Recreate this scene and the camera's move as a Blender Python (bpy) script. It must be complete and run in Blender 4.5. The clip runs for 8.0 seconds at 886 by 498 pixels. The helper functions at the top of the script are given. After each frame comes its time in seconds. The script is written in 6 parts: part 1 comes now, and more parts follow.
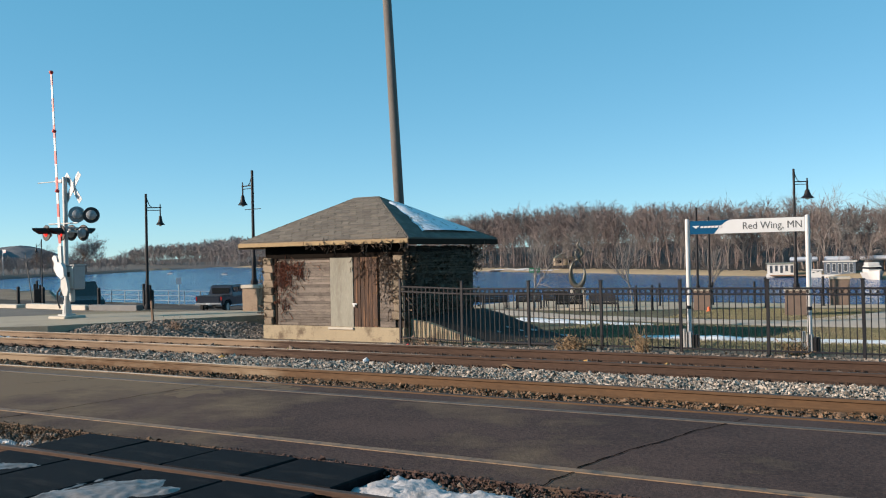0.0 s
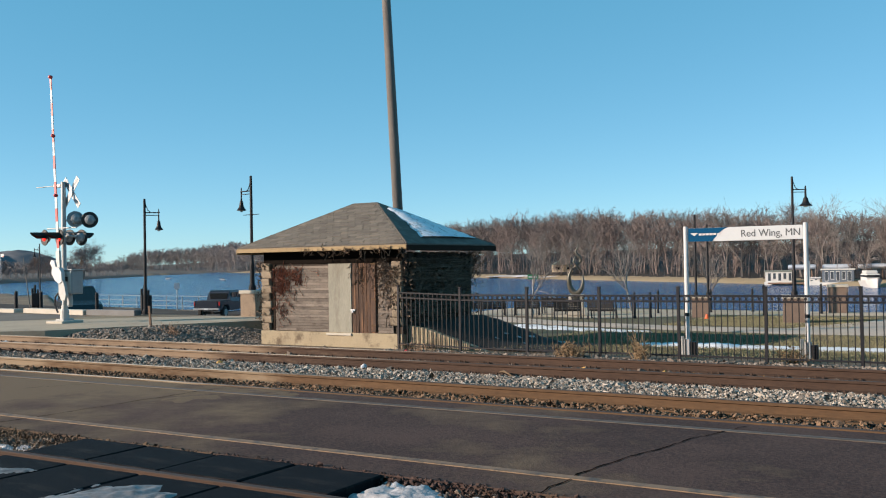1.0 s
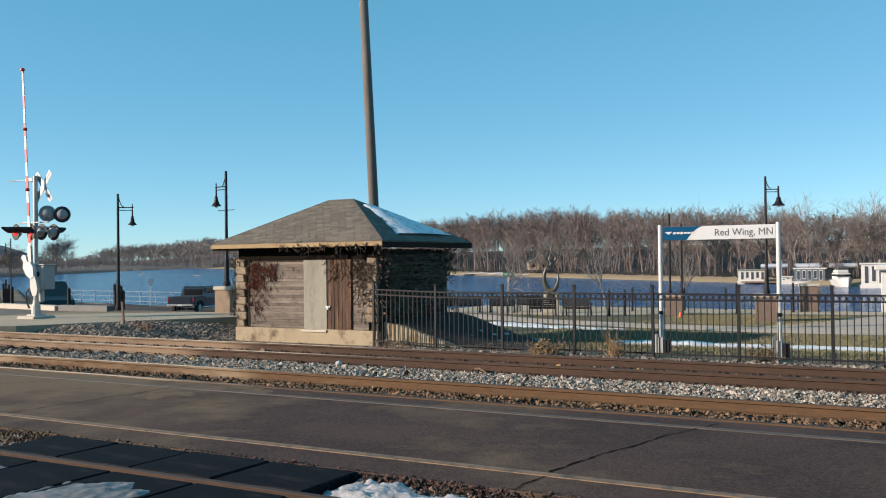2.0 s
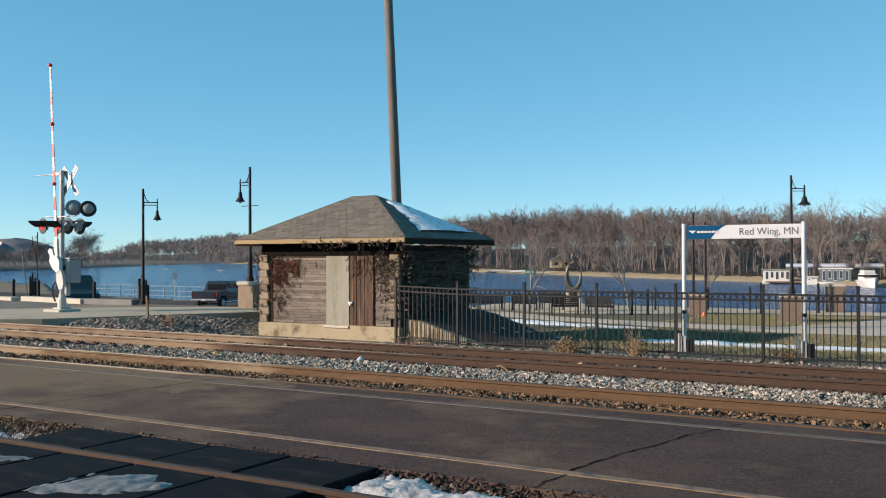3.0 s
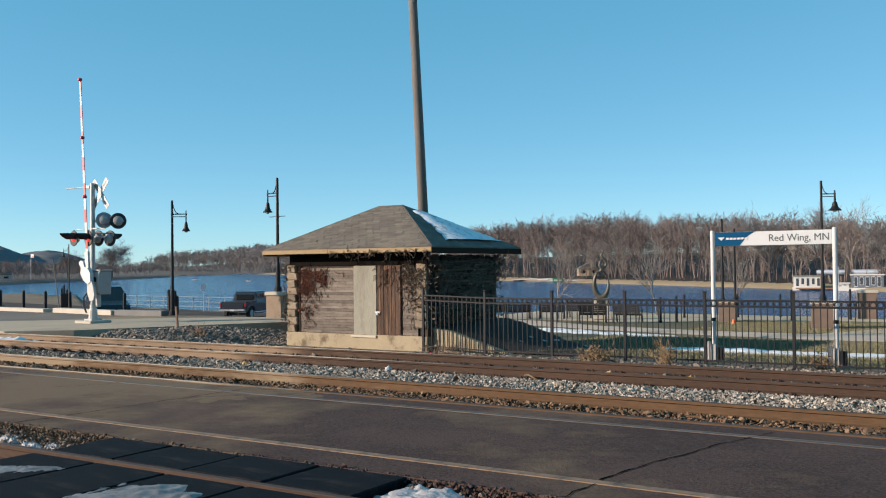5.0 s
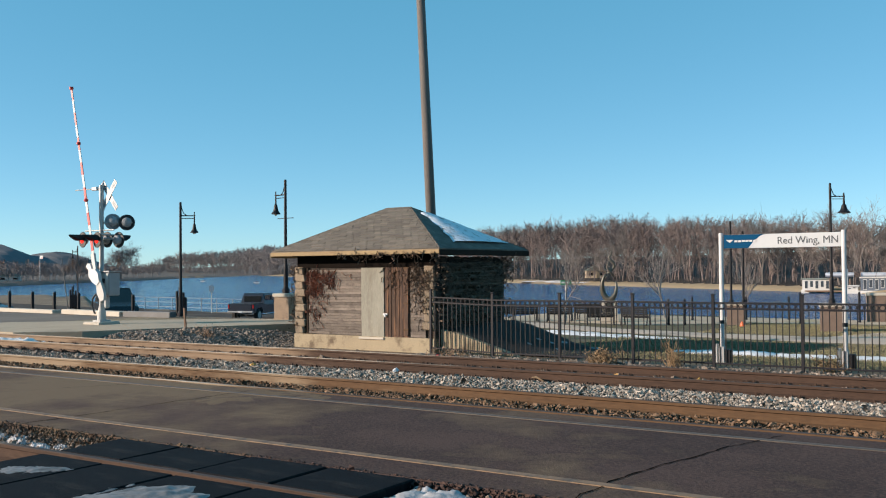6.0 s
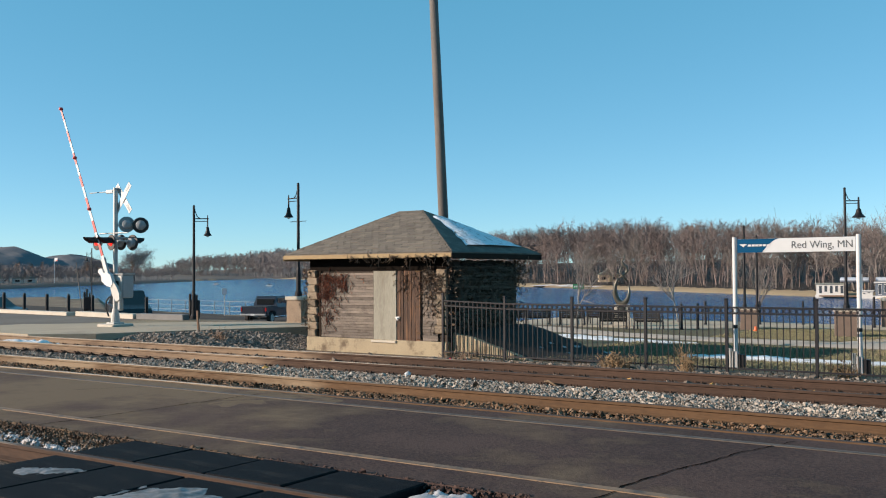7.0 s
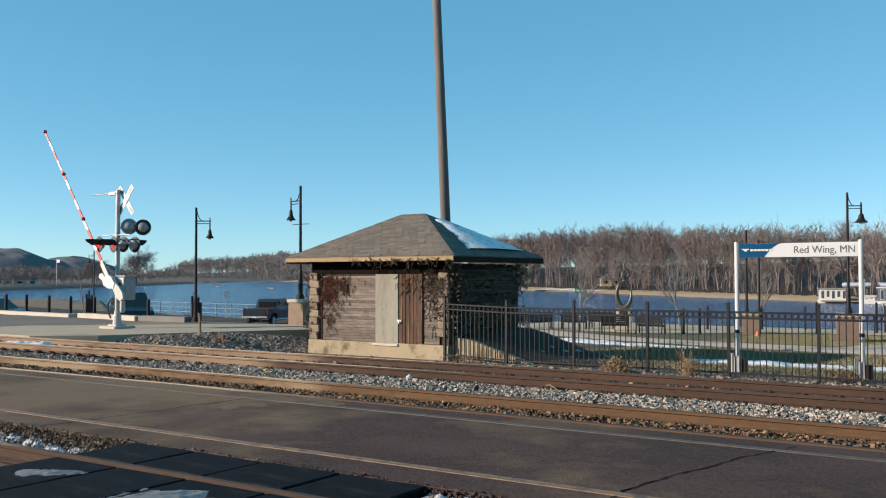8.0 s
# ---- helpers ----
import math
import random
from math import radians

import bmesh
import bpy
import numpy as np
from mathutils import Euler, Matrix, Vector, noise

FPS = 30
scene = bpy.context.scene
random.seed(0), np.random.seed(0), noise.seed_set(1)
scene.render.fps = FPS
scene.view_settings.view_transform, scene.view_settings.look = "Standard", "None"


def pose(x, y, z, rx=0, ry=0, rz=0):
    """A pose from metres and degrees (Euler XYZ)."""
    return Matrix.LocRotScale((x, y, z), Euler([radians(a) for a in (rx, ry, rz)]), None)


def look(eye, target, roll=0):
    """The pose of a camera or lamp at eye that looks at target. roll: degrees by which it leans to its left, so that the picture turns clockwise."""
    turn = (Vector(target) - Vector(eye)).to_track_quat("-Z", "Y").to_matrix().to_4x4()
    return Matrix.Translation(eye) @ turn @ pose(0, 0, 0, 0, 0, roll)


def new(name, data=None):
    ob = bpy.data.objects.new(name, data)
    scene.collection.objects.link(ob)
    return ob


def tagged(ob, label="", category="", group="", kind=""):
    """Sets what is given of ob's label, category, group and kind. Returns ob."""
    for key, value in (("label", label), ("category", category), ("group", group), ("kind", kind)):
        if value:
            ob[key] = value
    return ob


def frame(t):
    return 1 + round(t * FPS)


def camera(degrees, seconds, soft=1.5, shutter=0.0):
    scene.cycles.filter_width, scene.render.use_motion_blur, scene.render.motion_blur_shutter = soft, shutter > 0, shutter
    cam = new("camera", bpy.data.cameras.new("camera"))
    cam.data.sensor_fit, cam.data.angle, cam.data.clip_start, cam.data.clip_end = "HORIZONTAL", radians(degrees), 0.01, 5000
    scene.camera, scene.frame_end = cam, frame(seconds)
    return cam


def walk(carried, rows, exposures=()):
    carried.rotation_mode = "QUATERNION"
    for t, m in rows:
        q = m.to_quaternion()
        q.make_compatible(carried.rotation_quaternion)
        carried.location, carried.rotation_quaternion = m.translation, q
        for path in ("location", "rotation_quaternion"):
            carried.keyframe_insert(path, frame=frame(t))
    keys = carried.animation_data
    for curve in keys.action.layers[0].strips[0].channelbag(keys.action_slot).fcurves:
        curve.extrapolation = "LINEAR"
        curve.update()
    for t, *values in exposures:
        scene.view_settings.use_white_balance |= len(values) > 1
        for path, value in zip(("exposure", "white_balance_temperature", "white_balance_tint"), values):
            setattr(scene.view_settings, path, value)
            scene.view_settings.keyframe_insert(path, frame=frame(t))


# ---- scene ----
# ---- camera: held by hand at eye height, turning on the spot ----
cam = camera(50.0, 8.0, soft=1.1)
EYE = (0.0, 0.0, 1.72)
TURNS = [  # seconds, yaw, pitch, roll
    (0.0, 31.500, 0.480, 1.250), (0.5, 31.525, 0.433, 0.770), (1.0, 31.402, 0.856, 1.004),
    (1.5, 30.090, 0.732, 0.959), (1.7, 29.803, 0.642, 0.759),
    (2.8, 30.999, 0.636, 0.205), (3.0, 31.288, 0.489, 0.203), (3.5, 32.220, 0.559, 0.486),
    (4.0, 32.909, 0.638, 1.015), (4.5, 32.435, 0.900, 0.737), (4.7, 32.710, 0.950, 0.697),
    (5.8, 33.131, 1.224, 0.564), (6.0, 33.371, 1.170, 0.544),
    (6.5, 33.577, 1.338, 0.299), (7.0, 34.115, 1.389, 0.368), (7.5, 34.373, 1.342, 0.343),
    (8.0, 34.231, 1.594, 0.116)]
walk(cam, [(t, pose(*EYE, 90 + p, r, y)) for t, y, p, r in TURNS], exposures=[(0.0, 0.745), (8.0, 0.745)])

# ---- light: low winter sun in a clear sky ----
SUN_EL = radians(17.5)
SUN_FROM = Vector((-0.722, -0.692, math.tan(SUN_EL))).normalized()
world = bpy.data.worlds.new("world")
scene.world = world
world.use_nodes = True
wn = world.node_tree
wbg = wn.nodes["Background"]
sky = wn.nodes.new("ShaderNodeTexSky")
sky.sky_type = "NISHITA"
sky.sun_disc = False
sky.sun_elevation = SUN_EL
sky.sun_rotation = math.atan2(SUN_FROM.x, SUN_FROM.y)
sky.altitude = 200
sky.air_density = 0.6
sky.dust_density = 0.1
sky.ozone_density = 1.5
rich = wn.nodes.new("ShaderNodeHueSaturation")
rich.inputs["Saturation"].default_value = 1.0
cool = wn.nodes.new("ShaderNodeMix")
cool.data_type, cool.blend_type = "RGBA", "MULTIPLY"
cool.inputs[0].default_value = 1.0
cool.inputs[7].default_value = (0.60, 0.60, 0.575, 1)
wn.links.new(sky.outputs[0], cool.inputs[6])
haze = wn.nodes.new("ShaderNodeMix")   # an even blue veil over the whole sky
haze.data_type, haze.blend_type = "RGBA", "ADD"
haze.inputs[0].default_value = 1.0
haze.inputs[7].default_value = (0.15, 1.40, 2.08, 1)
wn.links.new(cool.outputs[2], haze.inputs[6])
wn.links.new(haze.outputs[2], rich.inputs["Color"])
wn.links.new(rich.outputs[0], wbg.inputs[0])
wbg.inputs[1].default_value = 0.098
sun = new("sun", bpy.data.lights.new("sun", "SUN"))
sun.data.energy = 4.8
sun.data.angle = radians(0.6)
sun.data.color = (1.0, 0.80, 0.64)
sun.matrix_world = look(SUN_FROM * 50, (0, 0, 0))
# ---- materials ----
def mat(name, base, second=None, rough=0.8, metal=0.0, scale=4.0, fine=60.0, bump=0.3, mix=0.6, third=None, third_scale=0.7, third_amount=0.5, depth=0.02, random_tint=0.0, stretch=(1, 1, 1), spec=0.5, coords="Object", drift=0.0, drift_from=(-4.0, -11.0)):
    """Two scales of noise between two colours, a third tone as broad stains, and fine relief."""
    m = bpy.data.materials.new(name)
    m.use_nodes = True
    nt = m.node_tree
    L = nt.links.new
    b = nt.nodes["Principled BSDF"]
    b.inputs["Roughness"].default_value = rough
    b.inputs["Metallic"].default_value = metal
    b.inputs["Specular IOR Level"].default_value = spec
    tc = nt.nodes.new("ShaderNodeTexCoord")
    mp = nt.nodes.new("ShaderNodeMapping")
    mp.inputs["Scale"].default_value = stretch
    L(tc.outputs[coords], mp.inputs[0])
    n1 = nt.nodes.new("ShaderNodeTexNoise")
    n1.inputs["Scale"].default_value = scale
    n1.inputs["Detail"].default_value = 5
    L(mp.outputs[0], n1.inputs["Vector"])
    n2 = nt.nodes.new("ShaderNodeTexNoise")
    n2.inputs["Scale"].default_value = fine
    n2.inputs["Detail"].default_value = 4
    L(mp.outputs[0], n2.inputs["Vector"])
    second = second or tuple(c * 0.72 for c in base)
    add = nt.nodes.new("ShaderNodeMath")
    add.operation = "ADD"
    L(n1.outputs[0], add.inputs[0])
    L(n2.outputs[0], add.inputs[1])
    rmp = nt.nodes.new("ShaderNodeMapRange")
    rmp.inputs["From Min"].default_value = 1.0 - 0.45 * (1.1 - mix) - 0.12
    rmp.inputs["From Max"].default_value = 1.0 + 0.45 * (1.1 - mix) + 0.12
    L(add.outputs[0], rmp.inputs[0])
    c1 = nt.nodes.new("ShaderNodeMix")
    c1.data_type = "RGBA"
    c1.inputs[6].default_value = (*base, 1)
    c1.inputs[7].default_value = (*second, 1)
    L(rmp.outputs[0], c1.inputs[0])
    out = c1.outputs[2]
    if third:
        n3 = nt.nodes.new("ShaderNodeTexNoise")
        n3.inputs["Scale"].default_value = third_scale
        n3.inputs["Detail"].default_value = 7
        n3.inputs["Roughness"].default_value = 0.65
        L(mp.outputs[0], n3.inputs["Vector"])
        r3 = nt.nodes.new("ShaderNodeMapRange")
        r3.inputs["From Min"].default_value = 0.68 - 0.3 * third_amount
        r3.inputs["From Max"].default_value = 0.80 - 0.25 * third_amount
        stain = n3.outputs[0]
        if drift:   # tracked-in dust, and painted rail-head sheen, grow towards the crossing street
            sp = nt.nodes.new("ShaderNodeSeparateXYZ")
            L(tc.outputs["Object"], sp.inputs[0])
            gx = nt.nodes.new("ShaderNodeMapRange")
            gx.inputs["From Min"].default_value = drift_from[0]
            gx.inputs["From Max"].default_value = drift_from[1]
            gx.inputs["To Max"].default_value = drift
            L(sp.outputs[0], gx.inputs[0])
            ad = nt.nodes.new("ShaderNodeMath")
            ad.operation = "ADD"
            L(stain, ad.inputs[0])
            L(gx.outputs[0], ad.inputs[1])
            stain = ad.outputs[0]
        L(stain, r3.inputs[0])
        c3 = nt.nodes.new("ShaderNodeMix")
        c3.data_type = "RGBA"
        L(r3.outputs[0], c3.inputs[0])
        L(out, c3.inputs[6])
        c3.inputs[7].default_value = (*third, 1)
        out = c3.outputs[2]
    if random_tint:
        oi = nt.nodes.new("ShaderNodeObjectInfo")
        ge = nt.nodes.new("ShaderNodeNewGeometry")
        sm = nt.nodes.new("ShaderNodeMath")
        sm.operation = "ADD"
        L(oi.outputs["Random"], sm.inputs[0])
        far = nt.nodes.new("ShaderNodeMath")   # each piece takes its own part of the pattern
        far.operation = "MULTIPLY"
        far.inputs[1].default_value = 43.0
        L(oi.outputs["Random"], far.inputs[0])
        L(far.outputs[0], mp.inputs["Location"])
        L(ge.outputs["Random Per Island"], sm.inputs[1])
        fr = nt.nodes.new("ShaderNodeMath")
        fr.operation = "FRACT"
        L(sm.outputs[0], fr.inputs[0])
        mr = nt.nodes.new("ShaderNodeMapRange")
        mr.inputs["To Min"].default_value = 1 - random_tint
        mr.inputs["To Max"].default_value = 1 + random_tint
        L(fr.outputs[0], mr.inputs[0])
        hs = nt.nodes.new("ShaderNodeHueSaturation")
        L(mr.outputs[0], hs.inputs["Value"])
        L(out, hs.inputs["Color"])
        out = hs.outputs[0]
    L(out, b.inputs["Base Color"])
    if bump:
        bp = nt.nodes.new("ShaderNodeBump")
        bp.inputs["Strength"].default_value = bump
        bp.inputs["Distance"].default_value = depth
        L(add.outputs[0], bp.inputs["Height"])
        L(bp.outputs[0], b.inputs["Normal"])
    return m


def glow(name, colour, strength, rough=0.3):
    m = mat(name, colour, rough=rough, bump=0)
    b = m.node_tree.nodes["Principled BSDF"]
    b.inputs["Emission Color"].default_value = (*colour, 1)
    b.inputs["Emission Strength"].default_value = strength
    return m


M_ASPHALT = mat("asphalt", (0.080, 0.053, 0.046), (0.037, 0.026, 0.025), 0.95, scale=0.7, fine=38, bump=0.8, mix=1.0, depth=0.008, third=(0.15, 0.108, 0.072), third_scale=0.35, third_amount=0.45, spec=0.15, drift=0.17)
M_RUBBER = mat("crossing_panel", (0.006, 0.006, 0.008), (0.003, 0.003, 0.004), 0.75, scale=2.0, fine=55, bump=0.6, depth=0.006, third=(0.024, 0.021, 0.02), third_scale=2.6, third_amount=0.55, spec=0.10, stretch=(0.5, 2.0, 1))
M_DUST = mat("tracked_dirt", (0.17, 0.122, 0.078), (0.115, 0.082, 0.056), 0.95, scale=2.0, fine=40, bump=0.3, depth=0.004, third=(0.075, 0.052, 0.044), third_scale=3.0, third_amount=0.5, spec=0.15)
M_CRACK = mat("crack_filler", (0.010, 0.010, 0.010), rough=0.9, bump=0.1, spec=0.0)
M_YELLOW = mat("worn_yellow_paint", (0.225, 0.145, 0.085), (0.15, 0.10, 0.062), 0.7, scale=3, fine=90, third=(0.056, 0.048, 0.04), third_scale=6, third_amount=0.62, bump=0.2, depth=0.003)
M_WHITE_LINE = mat("worn_white_paint", (0.108, 0.084, 0.0656), (0.08, 0.06, 0.0464), 0.7, scale=3, fine=90, third=(0.056, 0.048, 0.04), third_scale=6, third_amount=0.62, bump=0.2, depth=0.003)
M_CONCRETE = mat("concrete", (0.40, 0.328, 0.235), (0.31, 0.258, 0.188), 0.85, scale=0.8, fine=30, third=(0.24, 0.195, 0.145), third_scale=0.5, third_amount=0.45, bump=0.2)
M_CONCRETE_PALE = mat("pale_concrete", (0.47, 0.43, 0.365), (0.37, 0.34, 0.285), 0.8, scale=1.5, fine=30, bump=0.2)
M_ROAD = mat("pale_road_asphalt", (0.18, 0.156, 0.134), (0.126, 0.11, 0.096), 0.85, scale=0.6, fine=40, third=(0.19, 0.163, 0.135), third_scale=0.2, third_amount=0.5, bump=0.3, spec=0.2)
M_LOT = mat("dark_lot_asphalt", (0.07, 0.06, 0.052), (0.045, 0.039, 0.035), 0.9, scale=0.6, fine=40, third=(0.10, 0.086, 0.072), third_scale=0.2, third_amount=0.4, bump=0.3, spec=0.15)
M_GROUND = mat("dry_soil", (0.17, 0.125, 0.08), (0.10, 0.075, 0.05), 0.95, scale=0.5, fine=12, third=(0.22, 0.18, 0.11), third_scale=0.15, third_amount=0.5, bump=0.6, depth=0.05)
M_GRASS = mat("winter_lawn", (0.115, 0.10, 0.048), (0.074, 0.067, 0.033), 0.95, scale=0.7, fine=25, third=(0.12, 0.1, 0.055), third_scale=0.25, third_amount=0.5, bump=0.8, depth=0.04)
M_BLADE = mat("olive_grass_blade", (0.235, 0.21, 0.115), (0.165, 0.155, 0.083), 0.8, scale=0.5, fine=6, bump=0, random_tint=0.35, third=(0.205, 0.172, 0.11), third_scale=0.3, third_amount=0.45)
M_BALLAST = mat("ballast_bed", (0.12, 0.10, 0.085), (0.05, 0.042, 0.036), 0.95, scale=3, fine=22, bump=1.0, depth=0.05, third=(0.2, 0.17, 0.14), third_scale=0.8, third_amount=0.4)
M_STONE = mat("ballast_stone", (0.37, 0.325, 0.275), (0.165, 0.143, 0.12), 0.9, scale=6, fine=60, bump=0.3, random_tint=0.68)
M_STONE_MID = mat("grey_brown_ballast_stone", (0.25, 0.21, 0.175), (0.115, 0.096, 0.08), 0.92, scale=6, fine=60, bump=0.3, random_tint=0.6)
M_STONE_RUST = mat("rust_stained_stone", (0.19, 0.118, 0.068), (0.085, 0.054, 0.035), 0.92, scale=5, fine=50, bump=0.4, random_tint=0.55)
M_STONE_DARK = mat("dusty_ballast_stone", (0.195, 0.152, 0.118), (0.105, 0.082, 0.065), 0.92, scale=6, fine=60, bump=0.3, random_tint=0.5)
M_RAIL = mat("rusty_rail", (0.075, 0.047, 0.034), (0.038, 0.025, 0.02), 0.85, metal=0.0, scale=1.2, fine=45, bump=0.4, depth=0.004, stretch=(0.2, 1, 1), third=(0.21, 0.155, 0.108), third_scale=0.8, third_amount=0.2, spec=0.2, drift=0.26, drift_from=(-8.0, -19.0))
M_RAIL_ORANGE = mat("orange_rust_rail", (0.125, 0.075, 0.041), (0.07, 0.043, 0.026), 0.85, scale=1.0, fine=40, bump=0.4, depth=0.004, stretch=(0.2, 1, 1), third=(0.23, 0.178, 0.122), third_scale=1.1, third_amount=0.2, spec=0.2, drift=0.24, drift_from=(-5.0, -17.0))
# pale third tone: wear, plus the heads' sheen painted in towards the street
M_RAIL_TOP = mat("worn_sheen_rail_head", (0.075, 0.049, 0.036), (0.042, 0.029, 0.023), 0.62, scale=1.5, fine=40, bump=0.1, stretch=(0.1, 1, 1), third=(0.42, 0.345, 0.27), third_scale=0.5, third_amount=0.30, spec=0.25, drift=0.32, drift_from=(-5.0, -16.0))
M_TIE = mat("creosoted_tie", (0.06, 0.04, 0.03), (0.032, 0.024, 0.019), 0.9, scale=3, fine=40, bump=0.5, stretch=(4, 0.5, 1), random_tint=0.25)
M_OLD_SNOW = mat("dirty_old_snow", (0.48, 0.475, 0.49), (0.29, 0.285, 0.295), 0.6, scale=3, fine=20, bump=0.5, depth=0.03, third=(0.2, 0.185, 0.17), third_scale=3.5, third_amount=0.5)
M_SNOW = mat("old_snow", (0.78, 0.78, 0.79), (0.62, 0.62, 0.64), 0.6, scale=3, fine=20, bump=0.35, depth=0.03, third=(0.3, 0.28, 0.26), third_scale=2.5, third_amount=0.42)
M_ROOF_SNOW = mat("thin_roof_snow", (0.78, 0.80, 0.84), (0.62, 0.64, 0.68), 0.6, scale=3, fine=20, bump=0.5, depth=0.02, third=(0.10, 0.09, 0.075), third_scale=5.0, third_amount=0.5)
M_SHINGLE = mat("asphalt_shingle", (0.146, 0.127, 0.104), (0.095, 0.083, 0.07), 0.92, scale=4, fine=70, bump=0.4, depth=0.006, random_tint=0.2, third=(0.185, 0.155, 0.12), third_scale=1.2, third_amount=0.4)
M_FOUND = mat("rendered_foundation", (0.345, 0.29, 0.195), (0.26, 0.217, 0.148), 0.9, scale=1.6, fine=35, third=(0.12, 0.09, 0.06), third_scale=2.2, third_amount=0.55, bump=0.6)
M_SIDING = mat("weathered_siding", (0.195, 0.165, 0.139), (0.10, 0.084, 0.072), 0.9, scale=2.0, fine=18, stretch=(3.0, 1, 2.5), bump=0.9, depth=0.012, random_tint=0.3, third=(0.07, 0.056, 0.047), third_scale=1.6, third_amount=0.5)
M_QUOIN = mat("rough_block", (0.288, 0.232, 0.168), (0.176, 0.14, 0.1), 0.92, scale=5, fine=35, bump=0.9, depth=0.04, random_tint=0.2)
M_SHADED_STONE = mat("shaded_rubble_stone", (0.058, 0.044, 0.035), (0.03, 0.024, 0.019), 0.95, scale=3, fine=25, bump=0.9, depth=0.05, random_tint=0.3)
M_DOOR_GREY = mat("grey_weathered_board", (0.275, 0.268, 0.222), (0.185, 0.18, 0.148), 0.88, scale=1.6, fine=30, stretch=(1.5, 1, 0.35), third=(0.16, 0.144, 0.112), third_scale=2.0, third_amount=0.4, bump=0.3)
M_DOOR_BROWN = mat("brown_weathered_plank", (0.085, 0.049, 0.033), (0.032, 0.021, 0.017), 0.9, scale=2.4, fine=30, stretch=(5, 1, 0.3), third=(0.19, 0.10, 0.055), third_scale=3.0, third_amount=0.6, bump=0.5, random_tint=0.25)
M_FASCIA = mat("peeling_fascia", (0.336, 0.248, 0.132), (0.24, 0.168, 0.088), 0.85, scale=2.0, fine=25, stretch=(0.4, 1, 1), third=(0.16, 0.088, 0.048), third_scale=1.2, third_amount=0.4, bump=0.3)
# dark trim: shade round the eaves is put into this colour
M_SHADED_TRIM = mat("shaded_trim", (0.032, 0.023, 0.017), rough=0.9, spec=0.1)
# lintel timber with the shadow under the eaves in its colour
M_EAVE_SHADE = mat("eave_shade_timber", (0.012, 0.0095, 0.008), (0.007, 0.006, 0.005), 0.95, spec=0.05)
M_VINE_RED = mat("dry_red_vine", (0.27, 0.11, 0.065), (0.15, 0.06, 0.04), 0.9, scale=3, fine=20, bump=0.1, random_tint=0.45)
M_VINE = mat("dry_brown_vine", (0.20, 0.138, 0.095), (0.11, 0.075, 0.053), 0.9, scale=3, fine=20, bump=0.1, random_tint=0.45)
M_STRAW = mat("dry_straw", (0.205, 0.14, 0.078), (0.125, 0.085, 0.048), 0.9, scale=3, fine=20, bump=0.1, random_tint=0.4)
M_IRON = mat("black_fence_paint", (0.010, 0.010, 0.013), (0.007, 0.007, 0.009), 0.5, scale=5, fine=60, bump=0.1, spec=0.25)
M_IRON_GREY = mat("dusty_fence_paint", (0.012, 0.0125, 0.017), (0.008, 0.0085, 0.012), 0.55, scale=5, fine=60, bump=0.1, spec=0.25)
M_WHITE = mat("white_paint", (0.55, 0.56, 0.57), (0.48, 0.487, 0.49), 0.5, scale=2, fine=30, bump=0.1)
M_ALU = mat("galvanised_steel", (0.4, 0.408, 0.4), (0.304, 0.312, 0.312), 0.45, metal=0.3, scale=4, fine=40, bump=0.1)
M_GREY = mat("grey_enamel", (0.30, 0.31, 0.32), (0.23, 0.24, 0.25), 0.5, scale=4, fine=40, bump=0.1)
M_BLACK = mat("matt_black", (0.022, 0.022, 0.023), (0.015, 0.015, 0.016), 0.55, scale=4, fine=40, bump=0.1)
M_RED = mat("red_reflective", (0.55, 0.045, 0.04), (0.45, 0.035, 0.03), 0.4, bump=0)
M_LAMP_RED = glow("lit_red_lens", (0.9, 0.02, 0.012), 0.9)
M_BLUE = mat("deep_blue_panel", (0.003, 0.06, 0.14), (0.003, 0.052, 0.125), 0.8, bump=0, spec=0.1)
M_PANEL = mat("white_panel", (0.50, 0.525, 0.545), (0.465, 0.488, 0.505), 0.4, bump=0)
M_TEXT = mat("grey_lettering", (0.10, 0.11, 0.12), bump=0)
M_POLE = mat("weathered_pole", (0.17, 0.15, 0.135), (0.1, 0.088, 0.08), 0.9, scale=2.5, fine=30, stretch=(3, 3, 0.2), bump=0.4)
M_PILLAR = mat("tan_brick_pillar", (0.17, 0.125, 0.10), (0.13, 0.095, 0.075), 0.9, scale=4, fine=30, bump=0.3)
M_BARK = mat("bare_twigs", (0.185, 0.148, 0.137), (0.122, 0.099, 0.093), 0.95, scale=0.05, fine=0.6, bump=0, random_tint=0.35)
M_BARK_PALE = mat("pale_bare_twigs", (0.22, 0.195, 0.18), (0.155, 0.138, 0.128), 0.95, scale=0.2, fine=1.6, bump=0, random_tint=0.25)
M_RUSSET = mat("russet_twigs", (0.235, 0.15, 0.105), (0.16, 0.10, 0.072), 0.95, scale=0.05, fine=0.6, bump=0, random_tint=0.3)
M_FAR_WOOD = mat("distant_woods", (0.25, 0.22, 0.212), (0.18, 0.16, 0.157), 0.95, scale=0.02, fine=0.2, bump=0, random_tint=0.25)
# blue-grey cast: the haze of distance is put into the hill colour
M_HAZY_HILL = mat("hazy_hill", (0.125, 0.13, 0.145), (0.085, 0.092, 0.105), 0.95, scale=0.01, fine=0.1, bump=0)
M_SHORE = mat("sandy_shore", (0.357, 0.2805, 0.17), (0.255, 0.1955, 0.119), 0.95, scale=0.05, fine=0.5, bump=0)
